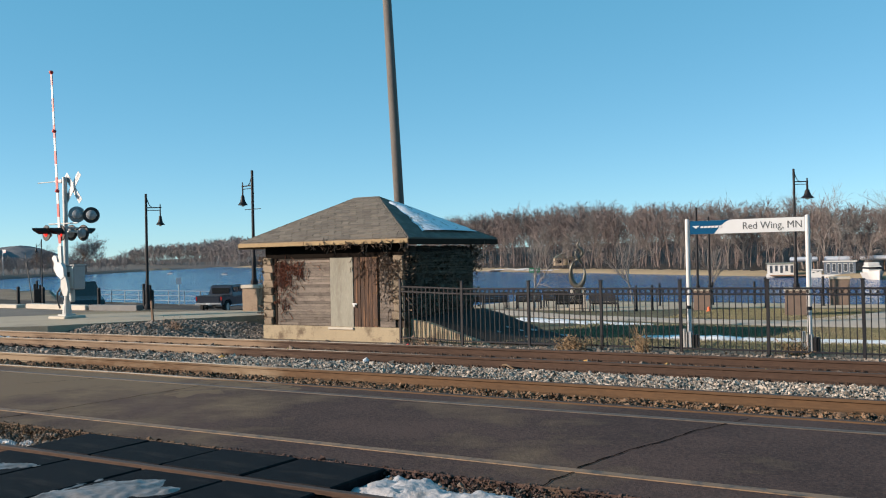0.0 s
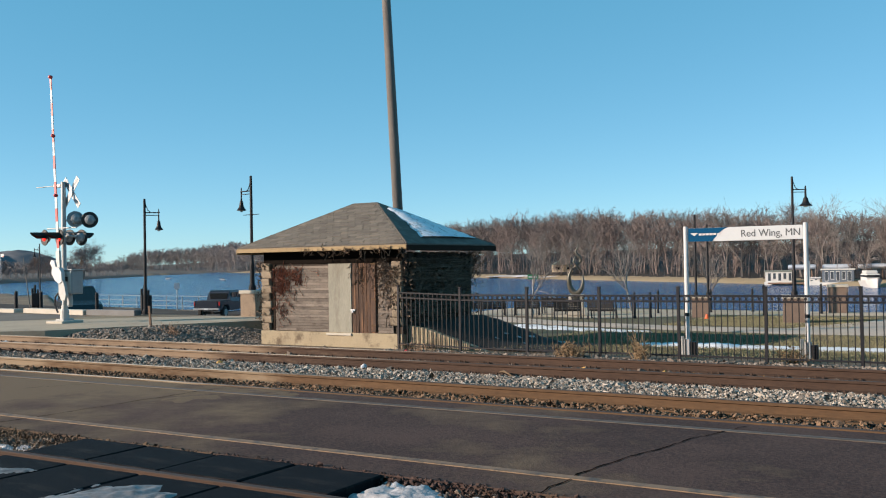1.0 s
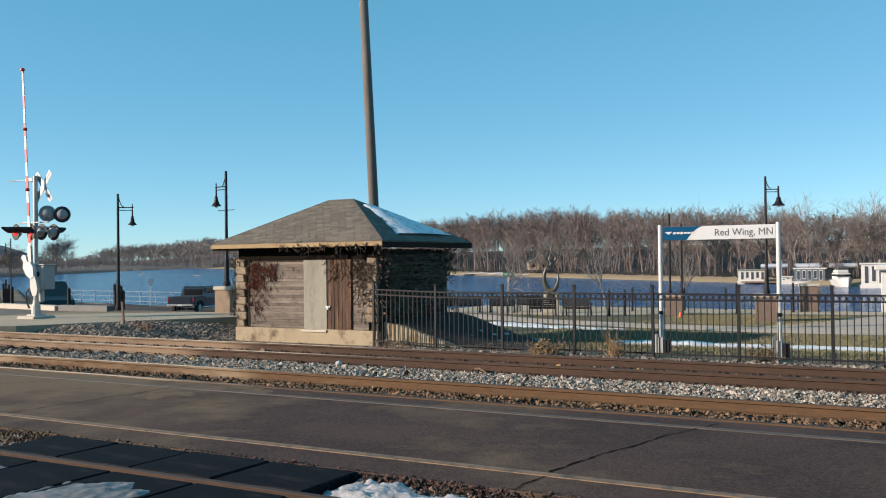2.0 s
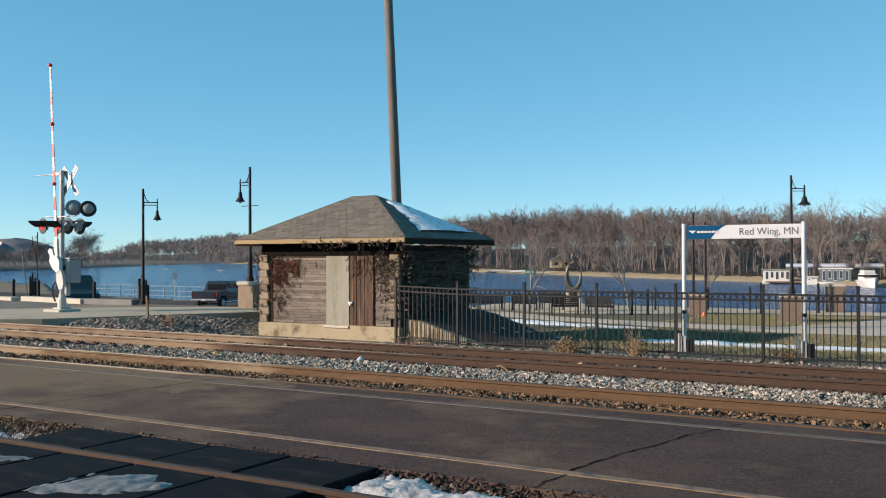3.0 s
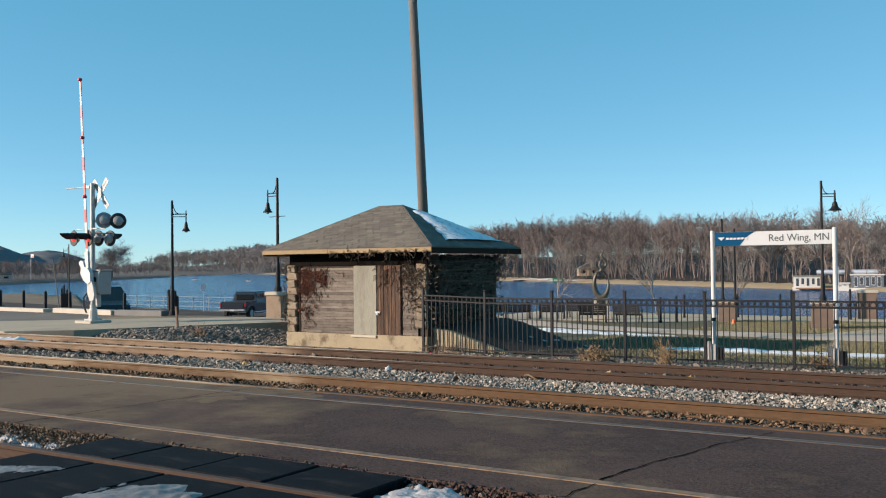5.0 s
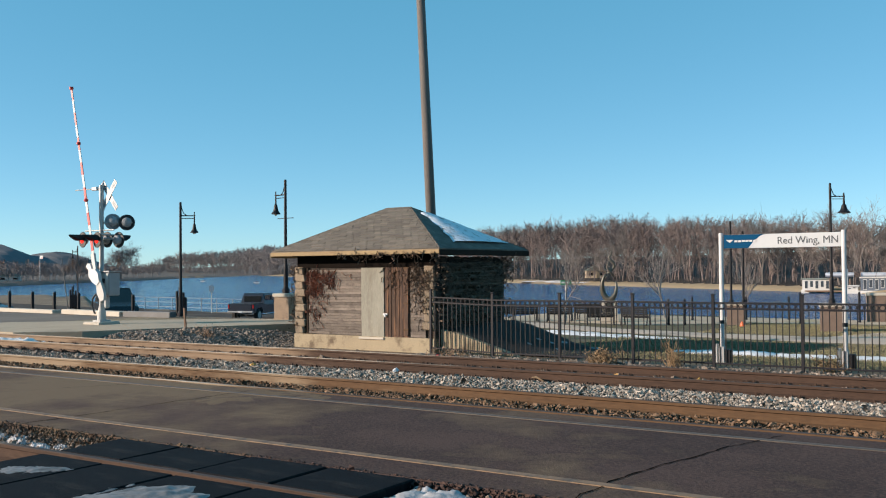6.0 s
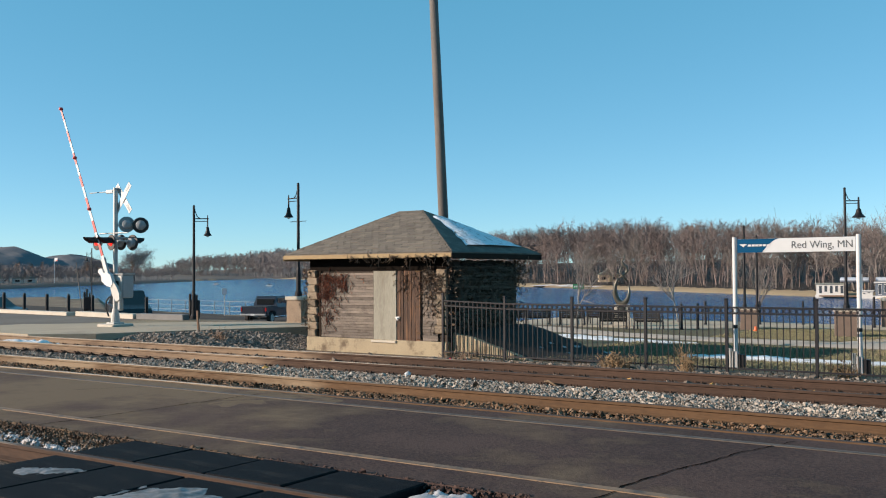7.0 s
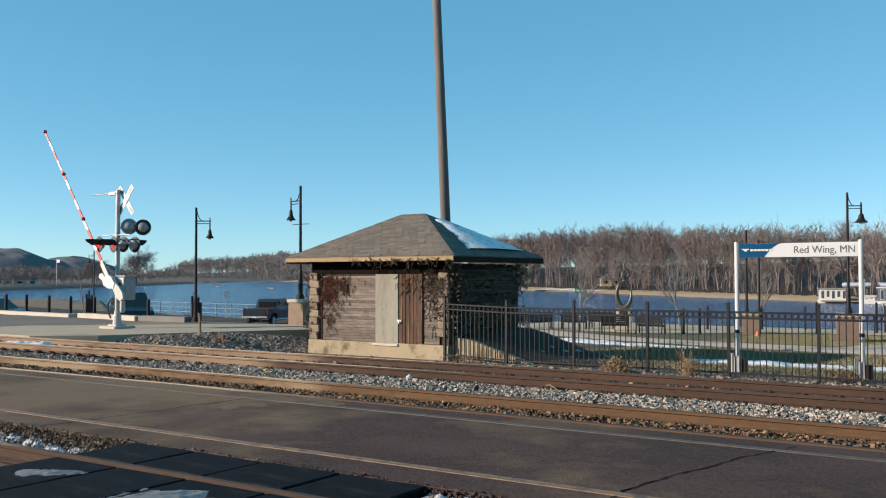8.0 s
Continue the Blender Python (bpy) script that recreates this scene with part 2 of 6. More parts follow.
M_TRUCK = mat("dark_blue_truck_paint", (0.026, 0.031, 0.044), (0.022, 0.027, 0.038), 0.3, metal=0.3, bump=0)
M_CAR = mat("black_car_paint", (0.012, 0.014, 0.02), (0.01, 0.012, 0.017), 0.25, bump=0)
# near-black ground: shade is put into this colour
M_SHADED_GROUND = mat("shaded_ground", (0.026, 0.019, 0.015), (0.012, 0.009, 0.0075), 0.95, scale=2.0, fine=16, bump=1.0, depth=0.06)
M_PIER = mat("tan_rendered_pier", (0.30, 0.225, 0.16), (0.22, 0.165, 0.12), 0.9, scale=4, fine=30, bump=0.4, third=(0.14, 0.10, 0.075), third_scale=2.5, third_amount=0.4)
M_TYRE = mat("tyre_rubber", (0.018, 0.018, 0.018), rough=0.85, bump=0)
M_GLASS_DARK = mat("tinted_glass", (0.012, 0.015, 0.018), rough=0.08, bump=0)
M_TAIL = mat("red_tail_lens", (0.35, 0.015, 0.012), rough=0.25, bump=0)
M_GREEN = mat("green_sign", (0.02, 0.20, 0.085), bump=0, rough=0.5)
M_BRONZE = mat("bronze", (0.13, 0.12, 0.10), (0.09, 0.085, 0.07), 0.42, metal=0.7, scale=4, fine=20, bump=0.2)
M_ORANGE = mat("orange_plastic", (0.75, 0.12, 0.02), bump=0, rough=0.5)
M_LEAF = mat("fallen_leaf", (0.48, 0.29, 0.07), (0.3, 0.17, 0.05), 0.8, bump=0, random_tint=0.4)
M_GRAVEL_PATH = mat("pale_gravel_path", (0.46, 0.375, 0.3), (0.365, 0.3, 0.24), 0.92, scale=0.8, fine=30, third=(0.25, 0.21, 0.16), third_scale=0.4, third_amount=0.35, bump=0.2)
M_TAN = mat("dry_tan_turf", (0.46, 0.365, 0.265), (0.34, 0.28, 0.2), 0.95, scale=0.6, fine=25, third=(0.30, 0.26, 0.13), third_scale=0.3, third_amount=0.4, bump=0.4)
M_BENCH = mat("dark_bench_slat", (0.012, 0.012, 0.014), (0.009, 0.009, 0.01), 0.6, scale=5, fine=40, bump=0.1)
M_BOAT = mat("boat_white", (0.555, 0.555, 0.54), (0.48, 0.48, 0.465), 0.5, scale=0.5, fine=4, bump=0)
M_PANE = mat("grey_boat_pane", (0.06, 0.075, 0.09), (0.045, 0.055, 0.07), 0.15, bump=0)
M_BOAT_BLUE = mat("slate_blue_siding", (0.10, 0.13, 0.17), (0.08, 0.10, 0.13), 0.6, bump=0)
M_BOAT_GREEN = mat("green_grey_roof", (0.20, 0.23, 0.20), (0.15, 0.17, 0.15), 0.7, bump=0)
M_TARP = mat("pale_blue_tarp", (0.42, 0.46, 0.52), (0.34, 0.38, 0.44), 0.6, bump=0)
M_WOOD = mat("bare_stake_wood", (0.24, 0.15, 0.10), (0.17, 0.11, 0.075), 0.9, stretch=(3, 3, 0.4))
M_SLUSH = mat("thin_grey_slush", (0.23, 0.22, 0.22), (0.11, 0.105, 0.105), 0.5, scale=4, fine=25, bump=0.4, depth=0.01, third=(0.06, 0.06, 0.06), third_scale=5, third_amount=0.55)
M_LIGHT_GREY = mat("light_grey_paint", (0.46, 0.46, 0.44), (0.36, 0.36, 0.345), 0.6, scale=3, fine=30, bump=0.1)
M_RIPRAP = mat("dark_riprap", (0.10, 0.09, 0.08), (0.055, 0.05, 0.046), 0.95, scale=0.1, fine=1.0, bump=0.5, depth=0.5)
# greyer concrete for one wall: the shade on its face is the colour
M_SHADED_WALL = mat("shaded_ramp_concrete", (0.19, 0.19, 0.19), (0.14, 0.14, 0.14), 0.85, scale=1.5, fine=30, bump=0.2)
M_RAILING = mat("blue_grey_railing", (0.16, 0.20, 0.24), (0.13, 0.16, 0.19), 0.5, bump=0)

# river water: dark, rippled
M_WATER = bpy.data.materials.new("river_water")
M_WATER.use_nodes = True
_nt = M_WATER.node_tree
_b = _nt.nodes["Principled BSDF"]
_b.inputs["Base Color"].default_value = (0.010, 0.060, 0.175, 1)
_b.inputs["Roughness"].default_value = 0.12
_b.inputs["IOR"].default_value = 1.33
_b.inputs["Specular IOR Level"].default_value = 0.32
_tc = _nt.nodes.new("ShaderNodeTexCoord")
_mp = _nt.nodes.new("ShaderNodeMapping")
_mp.inputs["Scale"].default_value = (0.35, 0.8, 1)
_mp.inputs["Rotation"].default_value = (0, 0, radians(35))
_nt.links.new(_tc.outputs["Object"], _mp.inputs[0])
_n = _nt.nodes.new("ShaderNodeTexNoise")
_n.inputs["Scale"].default_value = 1.1
_n.inputs["Detail"].default_value = 6
_nt.links.new(_mp.outputs[0], _n.inputs["Vector"])
_bp = _nt.nodes.new("ShaderNodeBump")
_bp.inputs["Strength"].default_value = 1.0
_bp.inputs["Distance"].default_value = 1.1
_nt.links.new(_n.outputs[0], _bp.inputs["Height"])
_nt.links.new(_bp.outputs[0], _b.inputs["Normal"])
# ---- mesh helpers ----
def link(name, bm, material, parent=None, label="", smooth=False):
    me = bpy.data.meshes.new(name)
    bm.normal_update()
    bm.to_mesh(me)
    bm.free()
    if smooth:
        for p in me.polygons:
            p.use_smooth = True
    me.materials.append(material)
    ob = new(name, me)
    if parent is not None:
        ob.parent = parent
    if label:
        ob["label"] = label
    return ob


part = link


def share(name, me, parent, m):
    """One more object on a mesh that is already there."""
    ob = new(name, me)
    ob.parent = parent
    ob.matrix_basis = m
    return ob


def thing(name, m, label, category, group="", kind=""):
    ob = new(name)
    ob.matrix_basis = m
    return tagged(ob, label, category, group, kind)


def fast_mesh(name, verts, faces, material):
    """A mesh from arrays: verts (n,3), faces (k,3) or (k,4)."""
    me = bpy.data.meshes.new(name)
    v = np.asarray(verts, np.float32)
    f = np.asarray(faces, np.int32)
    k, c = f.shape
    me.vertices.add(len(v))
    me.vertices.foreach_set("co", v.ravel())
    me.loops.add(k * c)
    me.loops.foreach_set("vertex_index", f.ravel())
    me.polygons.add(k)
    me.polygons.foreach_set("loop_start", np.arange(0, k * c, c, dtype=np.int32))
    me.update(calc_edges=True)
    me.validate()
    me.polygons.foreach_set("use_smooth", np.zeros(len(me.polygons), bool))
    me.materials.append(material)
    return me


def box(bm, x0, x1, y0, y1, z0, z1, bevel=0.0, m=None):
    r = bmesh.ops.create_cube(bm, size=1.0)
    vs = r["verts"]
    for v in vs:
        v.co = Vector(((x0 + x1) / 2 + v.co.x * (x1 - x0), (y0 + y1) / 2 + v.co.y * (y1 - y0), (z0 + z1) / 2 + v.co.z * (z1 - z0)))
    if bevel:
        es = list({e for v in vs for e in v.link_edges})
        vs = list({v for f in bmesh.ops.bevel(bm, geom=es, offset=bevel, segments=1, affect="EDGES")["faces"] for v in f.verts} | {v for v in vs if v.is_valid})
    if m is not None:
        bmesh.ops.transform(bm, matrix=m, verts=[v for v in vs if v.is_valid])
    return bm


def box_bm(x0, x1, y0, y1, z0, z1, bevel=0.0):
    return box(bmesh.new(), x0, x1, y0, y1, z0, z1, bevel)


def tube(bm, a, b, r0, r1=None, n=8, caps=True):
    a, b = Vector(a), Vector(b)
    r1 = r0 if r1 is None else r1
    q = (b - a).to_track_quat("Z", "Y")
    rings = []
    for p, r in ((a, r0), (b, r1)):
        rings.append([bm.verts.new(p + q @ Vector((r * math.cos(2 * math.pi * i / n), r * math.sin(2 * math.pi * i / n), 0))) for i in range(n)])
    for i in range(n):
        bm.faces.new((rings[0][i], rings[0][(i + 1) % n], rings[1][(i + 1) % n], rings[1][i]))
    if caps:
        bm.faces.new(rings[0][::-1])
        bm.faces.new(rings[1])
    return bm


def tube_bm(a, b, r0, r1=None, n=8):
    return tube(bmesh.new(), a, b, r0, r1, n)


def lathe(bm, profile, n=16, axis=None):
    """profile: (radius, height) pairs, turned about z; axis places it."""
    m = axis or Matrix()
    rings = []
    for r, h in profile:
        rings.append([bm.verts.new(m @ Vector((r * math.cos(2 * math.pi * i / n), r * math.sin(2 * math.pi * i / n), h))) for i in range(n)])
    for a, b in zip(rings, rings[1:]):
        for i in range(n):
            bm.faces.new((a[i], a[(i + 1) % n], b[(i + 1) % n], b[i]))
    bm.faces.new(rings[0][::-1])
    bm.faces.new(rings[-1])
    return bm


def sweep(bm, pts, r, n=6):
    pts = [Vector(p) for p in pts]
    for a, b in zip(pts, pts[1:]):
        tube(bm, a, b, r, r, n)
    return bm


def hose(bm, pts, radii, n=10):
    """One smooth tube along points."""
    pts = [Vector(q) for q in pts]
    rings = []
    for i, (q, r) in enumerate(zip(pts, radii)):
        d = (pts[min(i + 1, len(pts) - 1)] - pts[max(i - 1, 0)]).normalized()
        u = d.cross(Vector((0, 1, 0.01))).normalized()
        w = d.cross(u)
        rings.append([bm.verts.new(q + (u * math.cos(2 * math.pi * k / n) + w * math.sin(2 * math.pi * k / n)) * r) for k in range(n)])
    for a, b in zip(rings, rings[1:]):
        for k in range(n):
            bm.faces.new((a[k], a[(k + 1) % n], b[(k + 1) % n], b[k]))
    bm.faces.new(rings[0][::-1])
    bm.faces.new(rings[-1])
    return bm


def extrude_poly(bm, outline, y0, y1):
    """outline in (x, z), drawn through from y0 to y1."""
    a = [bm.verts.new((x, y0, z)) for x, z in outline]
    b = [bm.verts.new((x, y1, z)) for x, z in outline]
    n = len(a)
    bm.faces.new(a)
    bm.faces.new(b[::-1])
    for i in range(n):
        bm.faces.new((a[i], b[i], b[(i + 1) % n], a[(i + 1) % n]))
    return bm


def smooth(a, b, x):
    t = min(1, max(0, (x - a) / (b - a)))
    return t * t * (3 - 2 * t)


def facing(direction):
    """Turn that brings +z to the direction."""
    return Vector(direction).to_track_quat("Z", "Y").to_matrix().to_4x4()


def stuff_object(name, verts, faces, material, label, category, parent=None):
    ob = new(name, fast_mesh(name, verts, faces, material))
    if parent is not None:
        ob.parent = parent
        ob["kind"] = "stuff"
    else:
        tagged(ob, label, category, kind="stuff")
    return ob


def stones(seed, n, place, size, flat=0.8):
    """Many small broken stones; place(rng, n) gives their (n,3) seats."""
    rng = np.random.default_rng(seed)
    base = np.array([(1, 0, -.2), (.3, .95, -.25), (-.8, .6, -.2), (-.85, -.55, -.25), (.25, -1, -.2), (.45, .35, .75), (-.5, .3, .85), (.05, -.5, .8)], float)
    fc = np.array([(0, 1, 5), (1, 6, 5), (1, 2, 6), (2, 3, 6), (3, 7, 6), (3, 4, 7), (4, 0, 7), (0, 5, 7), (5, 6, 7)])
    seats = place(rng, n)
    n = len(seats)
    s = size * rng.lognormal(0, 0.4, (n, 1, 1)) * (0.75 + 0.5 * rng.random((n, 1, 3)))
    v = (base[None] * (0.55 + 0.9 * rng.random((n, 8, 3)))) * s
    v[:, :, 2] *= flat
    a = rng.random(n) * 6.283
    t = rng.normal(0, 0.8, n)
    y, z = v[:, :, 1].copy(), v[:, :, 2].copy()
    v[:, :, 1] = y * np.cos(t)[:, None] - z * np.sin(t)[:, None]
    v[:, :, 2] = y * np.sin(t)[:, None] + z * np.cos(t)[:, None]
    x, y = v[:, :, 0].copy(), v[:, :, 1].copy()
    v[:, :, 0] = x * np.cos(a)[:, None] - y * np.sin(a)[:, None]
    v[:, :, 1] = x * np.sin(a)[:, None] + y * np.cos(a)[:, None]
    v += seats[:, None, :]
    f = fc[None] + (np.arange(n) * 8)[:, None, None]
    return v.reshape(-1, 3), f.reshape(-1, 3)
# ---- ground, river, far bank ----
WATER_Z = -4.4


def near_edge(x):
    """Where the near levee ends, as y."""
    return min(49.3 - 0.149 * (x + 12.6) + max(0, -80 - x) * 0.55, 88)


SHORE = [(-3000, 1500), (-900, 860), (-586, 640), (-320, 436), (-177, 324), (-58, 228), (-22, 199), (150, 60), (400, -100)]


def far_edge(x):
    for (x0, y0), (x1, y1) in zip(SHORE, SHORE[1:]):
        if x0 <= x <= x1:
            return y0 + (y1 - y0) * (x - x0) / (x1 - x0)
    return 5000 if x < -3000 else -100


def left_bank(x, y):
    """The spit of land across the water at the far left: how far inside it a place lies."""
    return min(-0.82 * (x + 400) - 0.573 * (y - 251), 510 - y if x > -640 else 900)


def ground_z(x, y):
    if y < 16.6:
        return -0.34
    right = -0.34 + (-0.5 + 0.34) * smooth(16.6, 19.5, y) - 0.30 * smooth(21, 29, y) - 0.12 * smooth(30, 48, y)
    left = -0.34 + 0.30 * smooth(16.6, 18.0, y) - 1.64 * smooth(24.6, 38, y)
    back = 6.0 * smooth(26, 38, y)   # behind the shed the park stays level further out
    w = 1 - smooth(-21.8 - back, -18.7 - back, x)
    z = right + (left - right) * w
    e = near_edge(x)
    if y > e:
        z += (-6.2 - z) * smooth(e, e + 2.5, y)
    fe = far_edge(x)
    if y > fe - 6:
        z = max(z, -6.2 + 2.6 * smooth(fe - 6, fe + 9, y) + 1.6 * smooth(fe + 10, fe + 40, y) + 9.0 * smooth(fe + 55, fe + 150, y))
    lb = left_bank(x, y)
    if lb > -8:
        z = max(z, -6.2 + 3.4 * smooth(-8, 6, lb))
    return z


def build_ground():
    angles = list(np.arange(2, 66, 0.4)) + list(np.arange(66, 362, 6.0))
    angles = sorted({round(a % 360, 3) for a in angles})
    radii = [0.5, 4, 8, 12, 15] + list(np.arange(16, 34, 0.5)) + list(np.arange(34, 66, 1.0)) + list(np.geomspace(66, 190, 12)) + list(np.geomspace(196, 460, 60)) + list(np.geomspace(470, 900, 40)) + [1000, 1300, 1800, 2600, 4200]
    verts, faces = [], []
    for r in radii:
        for a in angles:
            x, y = -r * math.sin(radians(a)), r * math.cos(radians(a))
            verts.append((x, y, ground_z(x, y)))
    n = len(angles)
    for i in range(len(radii) - 1):
        for j in range(n):
            k = (j + 1) % n
            faces.append((i * n + j, i * n + k, (i + 1) * n + k, (i + 1) * n + j))
    me = fast_mesh("ground", verts, faces, M_GROUND)
    me.materials.append(M_GRASS)
    me.materials.append(M_SHORE)
    me.materials.append(M_RIPRAP)
    me.materials.append(M_SHADED_GROUND)
    for p in me.polygons:
        c = p.center
        p.use_smooth = True
        if c.y > 55 or c.x < -150:
            # index 4: floor under the far woods, darkened to paint tree shade
            p.material_index = 3 if left_bank(c.x, c.y) > -9 else (2 if -9 < c.y - far_edge(c.x) < 17 else (4 if c.y > far_edge(c.x) else 0))
        elif c.x > -19 and c.y > 21.2:
            p.material_index = 1
    tagged(new("ground", me), "bare winter ground with lawn and sandy far shore", "ground", kind="structure")
    w = bmesh.new()
    bmesh.ops.create_grid(w, x_segments=1, y_segments=1, size=2200)
    bmesh.ops.translate(w, verts=w.verts, vec=(-300, 1200 + 700, WATER_Z))
    tagged(link("water", w, M_WATER), "wide rippled blue river", "river", kind="structure")


build_ground()


def flat_sheet(name, outline, material, label, category, lift=0.0, drop=0.25, step=None):
    """A slab whose top follows the ground along its outline."""
    bm = bmesh.new()
    top = [bm.verts.new((x, y, (ground_z(x, y) if step is None else step) + lift)) for x, y in outline]
    low = [bm.verts.new((v.co.x, v.co.y, v.co.z - drop)) for v in top]
    n = len(top)
    bm.faces.new(top)
    for i in range(n):
        bm.faces.new((top[i], low[i], low[(i + 1) % n], top[(i + 1) % n]))
    bm.normal_update()
    bmesh.ops.recalc_face_normals(bm, faces=bm.faces)
    return tagged(link(name, bm, material), label, category, kind="structure")


def strip(name, x0, x1, y0, y1, z0, z1, material, label, category, bevel=0.0):
    return tagged(link(name, box_bm(x0, x1, y0, y1, z0, z1, bevel), material), label, category, kind="structure")


# the platform between the tracks
strip("platform", -60, 30, 6.44, 10.11, -0.35, -0.012, M_ASPHALT, "dark worn asphalt platform between the tracks", "platform")
strip("yellow_line", -60, 30, 6.96, 7.07, -0.02, -0.004, M_YELLOW, "faded yellow line along the platform edge", "painted line")
strip("white_line", -60, 30, 9.58, 9.68, -0.02, -0.004, M_WHITE_LINE, "faded white line along the platform edge", "painted line")
strip("ballast_bed", -70, 40, 10.11, 17.2, -0.40, -0.20, M_BALLAST, "grey gravel bed under the two tracks", "gravel bed")
strip("near_ballast_bed", -70, 40, 2.0, 6.44, -0.40, -0.19, M_BALLAST, "gravel bed under the near track", "gravel bed")
strip("near_platform", -70, 40, -12.0, 2.0, -0.40, -0.02, M_ASPHALT, "dark asphalt platform by the near track", "platform")


CRACKS = (((-3.1, 6.44), (-2.49, 9.95), 0.026, -0.20), ((-10.0, 6.44), (-9.78, 9.8), 0.026, 0), ((-12.6, 8.7), (-12.2, 9.6), 0.02, 0))


def cracks():
    rng = random.Random(4)
    for a, b, w, bow in CRACKS:
        bm = bmesh.new()
        prev = None
        n = 34
        off = 0
        for i in range(n + 1):
            t = i / n
            off += rng.uniform(-0.03, 0.03)
            off *= 0.93
            x = a[0] + (b[0] - a[0]) * t + off + bow * math.sin(math.pi * t)
            y = a[1] + (b[1] - a[1]) * t
            h = w * rng.uniform(0.35, 1.0) / 2
            cur = (bm.verts.new((x - h, y, -0.0065)), bm.verts.new((x + h, y, -0.0065)))
            if prev:
                bm.faces.new((prev[0], prev[1], cur[1], cur[0]))
            prev = cur
        tagged(link("pavement_crack", bm, M_CRACK), "thin dark crack across the asphalt", "crack", kind="structure")


cracks()


# ---- railway tracks ----
def rail_bm(x0, x1):
    out = [(-0.07, -0.17), (0.07, -0.17), (0.07, -0.155), (0.012, -0.135), (0.010, -0.05), (0.036, -0.038), (0.036, -0.006), (0.028, 0.0), (-0.028, 0.0), (-0.036, -0.006), (-0.036, -0.038), (-0.010, -0.05), (-0.012, -0.135), (-0.07, -0.155)]
    bm = bmesh.new()
    a = [bm.verts.new((x0, y, z)) for y, z in out]
    b = [bm.verts.new((x1, y, z)) for y, z in out]
    for i in range(len(out)):
        bm.faces.new((a[i], a[(i + 1) % len(out)], b[(i + 1) % len(out)], b[i]))
    bm.faces.new(a[::-1])
    bm.faces.new(b)
    bmesh.ops.recalc_face_normals(bm, faces=bm.faces)
    return bm


def track(name, ya, yb, label, with_ties=True, x0=-70, x1=40, steel=None):
    rng = random.Random(int(ya * 10))
    t = thing(name, pose(0, 0, 0), label, "railway track", kind="structure")
    for y in (ya, yb):
        r = part("rail", rail_bm(x0, x1), steel or M_RAIL, t)
        r.location.y = y
        r.data.materials.append(M_RAIL_TOP)
        for p in r.data.polygons:
            if p.center.z > -0.02 and p.normal.z > -0.1:
                p.material_index = 1
    if with_ties:
        c = (ya + yb) / 2
        tie = box_bm(-0.115, 0.115, -1.28, 1.28, -0.16, 0.0, 0.012)
        me = bpy.data.meshes.new("tie")
        tie.to_mesh(me)
        tie.free()
        me.materials.append(M_TIE)
        spike = bmesh.new()
        box(spike, -0.09, 0.09, -0.02, 0.19, 0, 0.02)
        for sx in (-0.055, 0.055):
            box(spike, sx - 0.014, sx + 0.014, 0.085, 0.125, 0.018, 0.045)
        box(spike, 0.13, 0.17, -0.06, 0.08, -0.02, 0.022)
        sm = bpy.data.meshes.new("tie_plate")
        spike.to_mesh(sm)
        spike.free()
        sm.materials.append(steel or M_RAIL)
        x = -34.0
        while x < 6:
            share("tie", me, t, pose(x, c + rng.uniform(-0.05, 0.05), -0.172 + rng.uniform(-0.006, 0.004), 0, 0, rng.uniform(-1.5, 1.5)))
            for y, turn in ((ya, 180), (ya, 0), (yb, 0), (yb, 180)):
                share("tie_plate", sm, t, pose(x + rng.uniform(-0.02, 0.02), y, -0.172, 0, 0, turn))
            x += 0.53
    return t


track("track_far", 14.15, 15.62, "rusty railway track with low ties beside the shed")
track("track_middle", 10.20, 11.68, "rusty brown railway track beside the platform", steel=M_RAIL_ORANGE)
track("track_near", 4.13, 5.60, "worn railway track between dark crossing panels", with_ties=False)


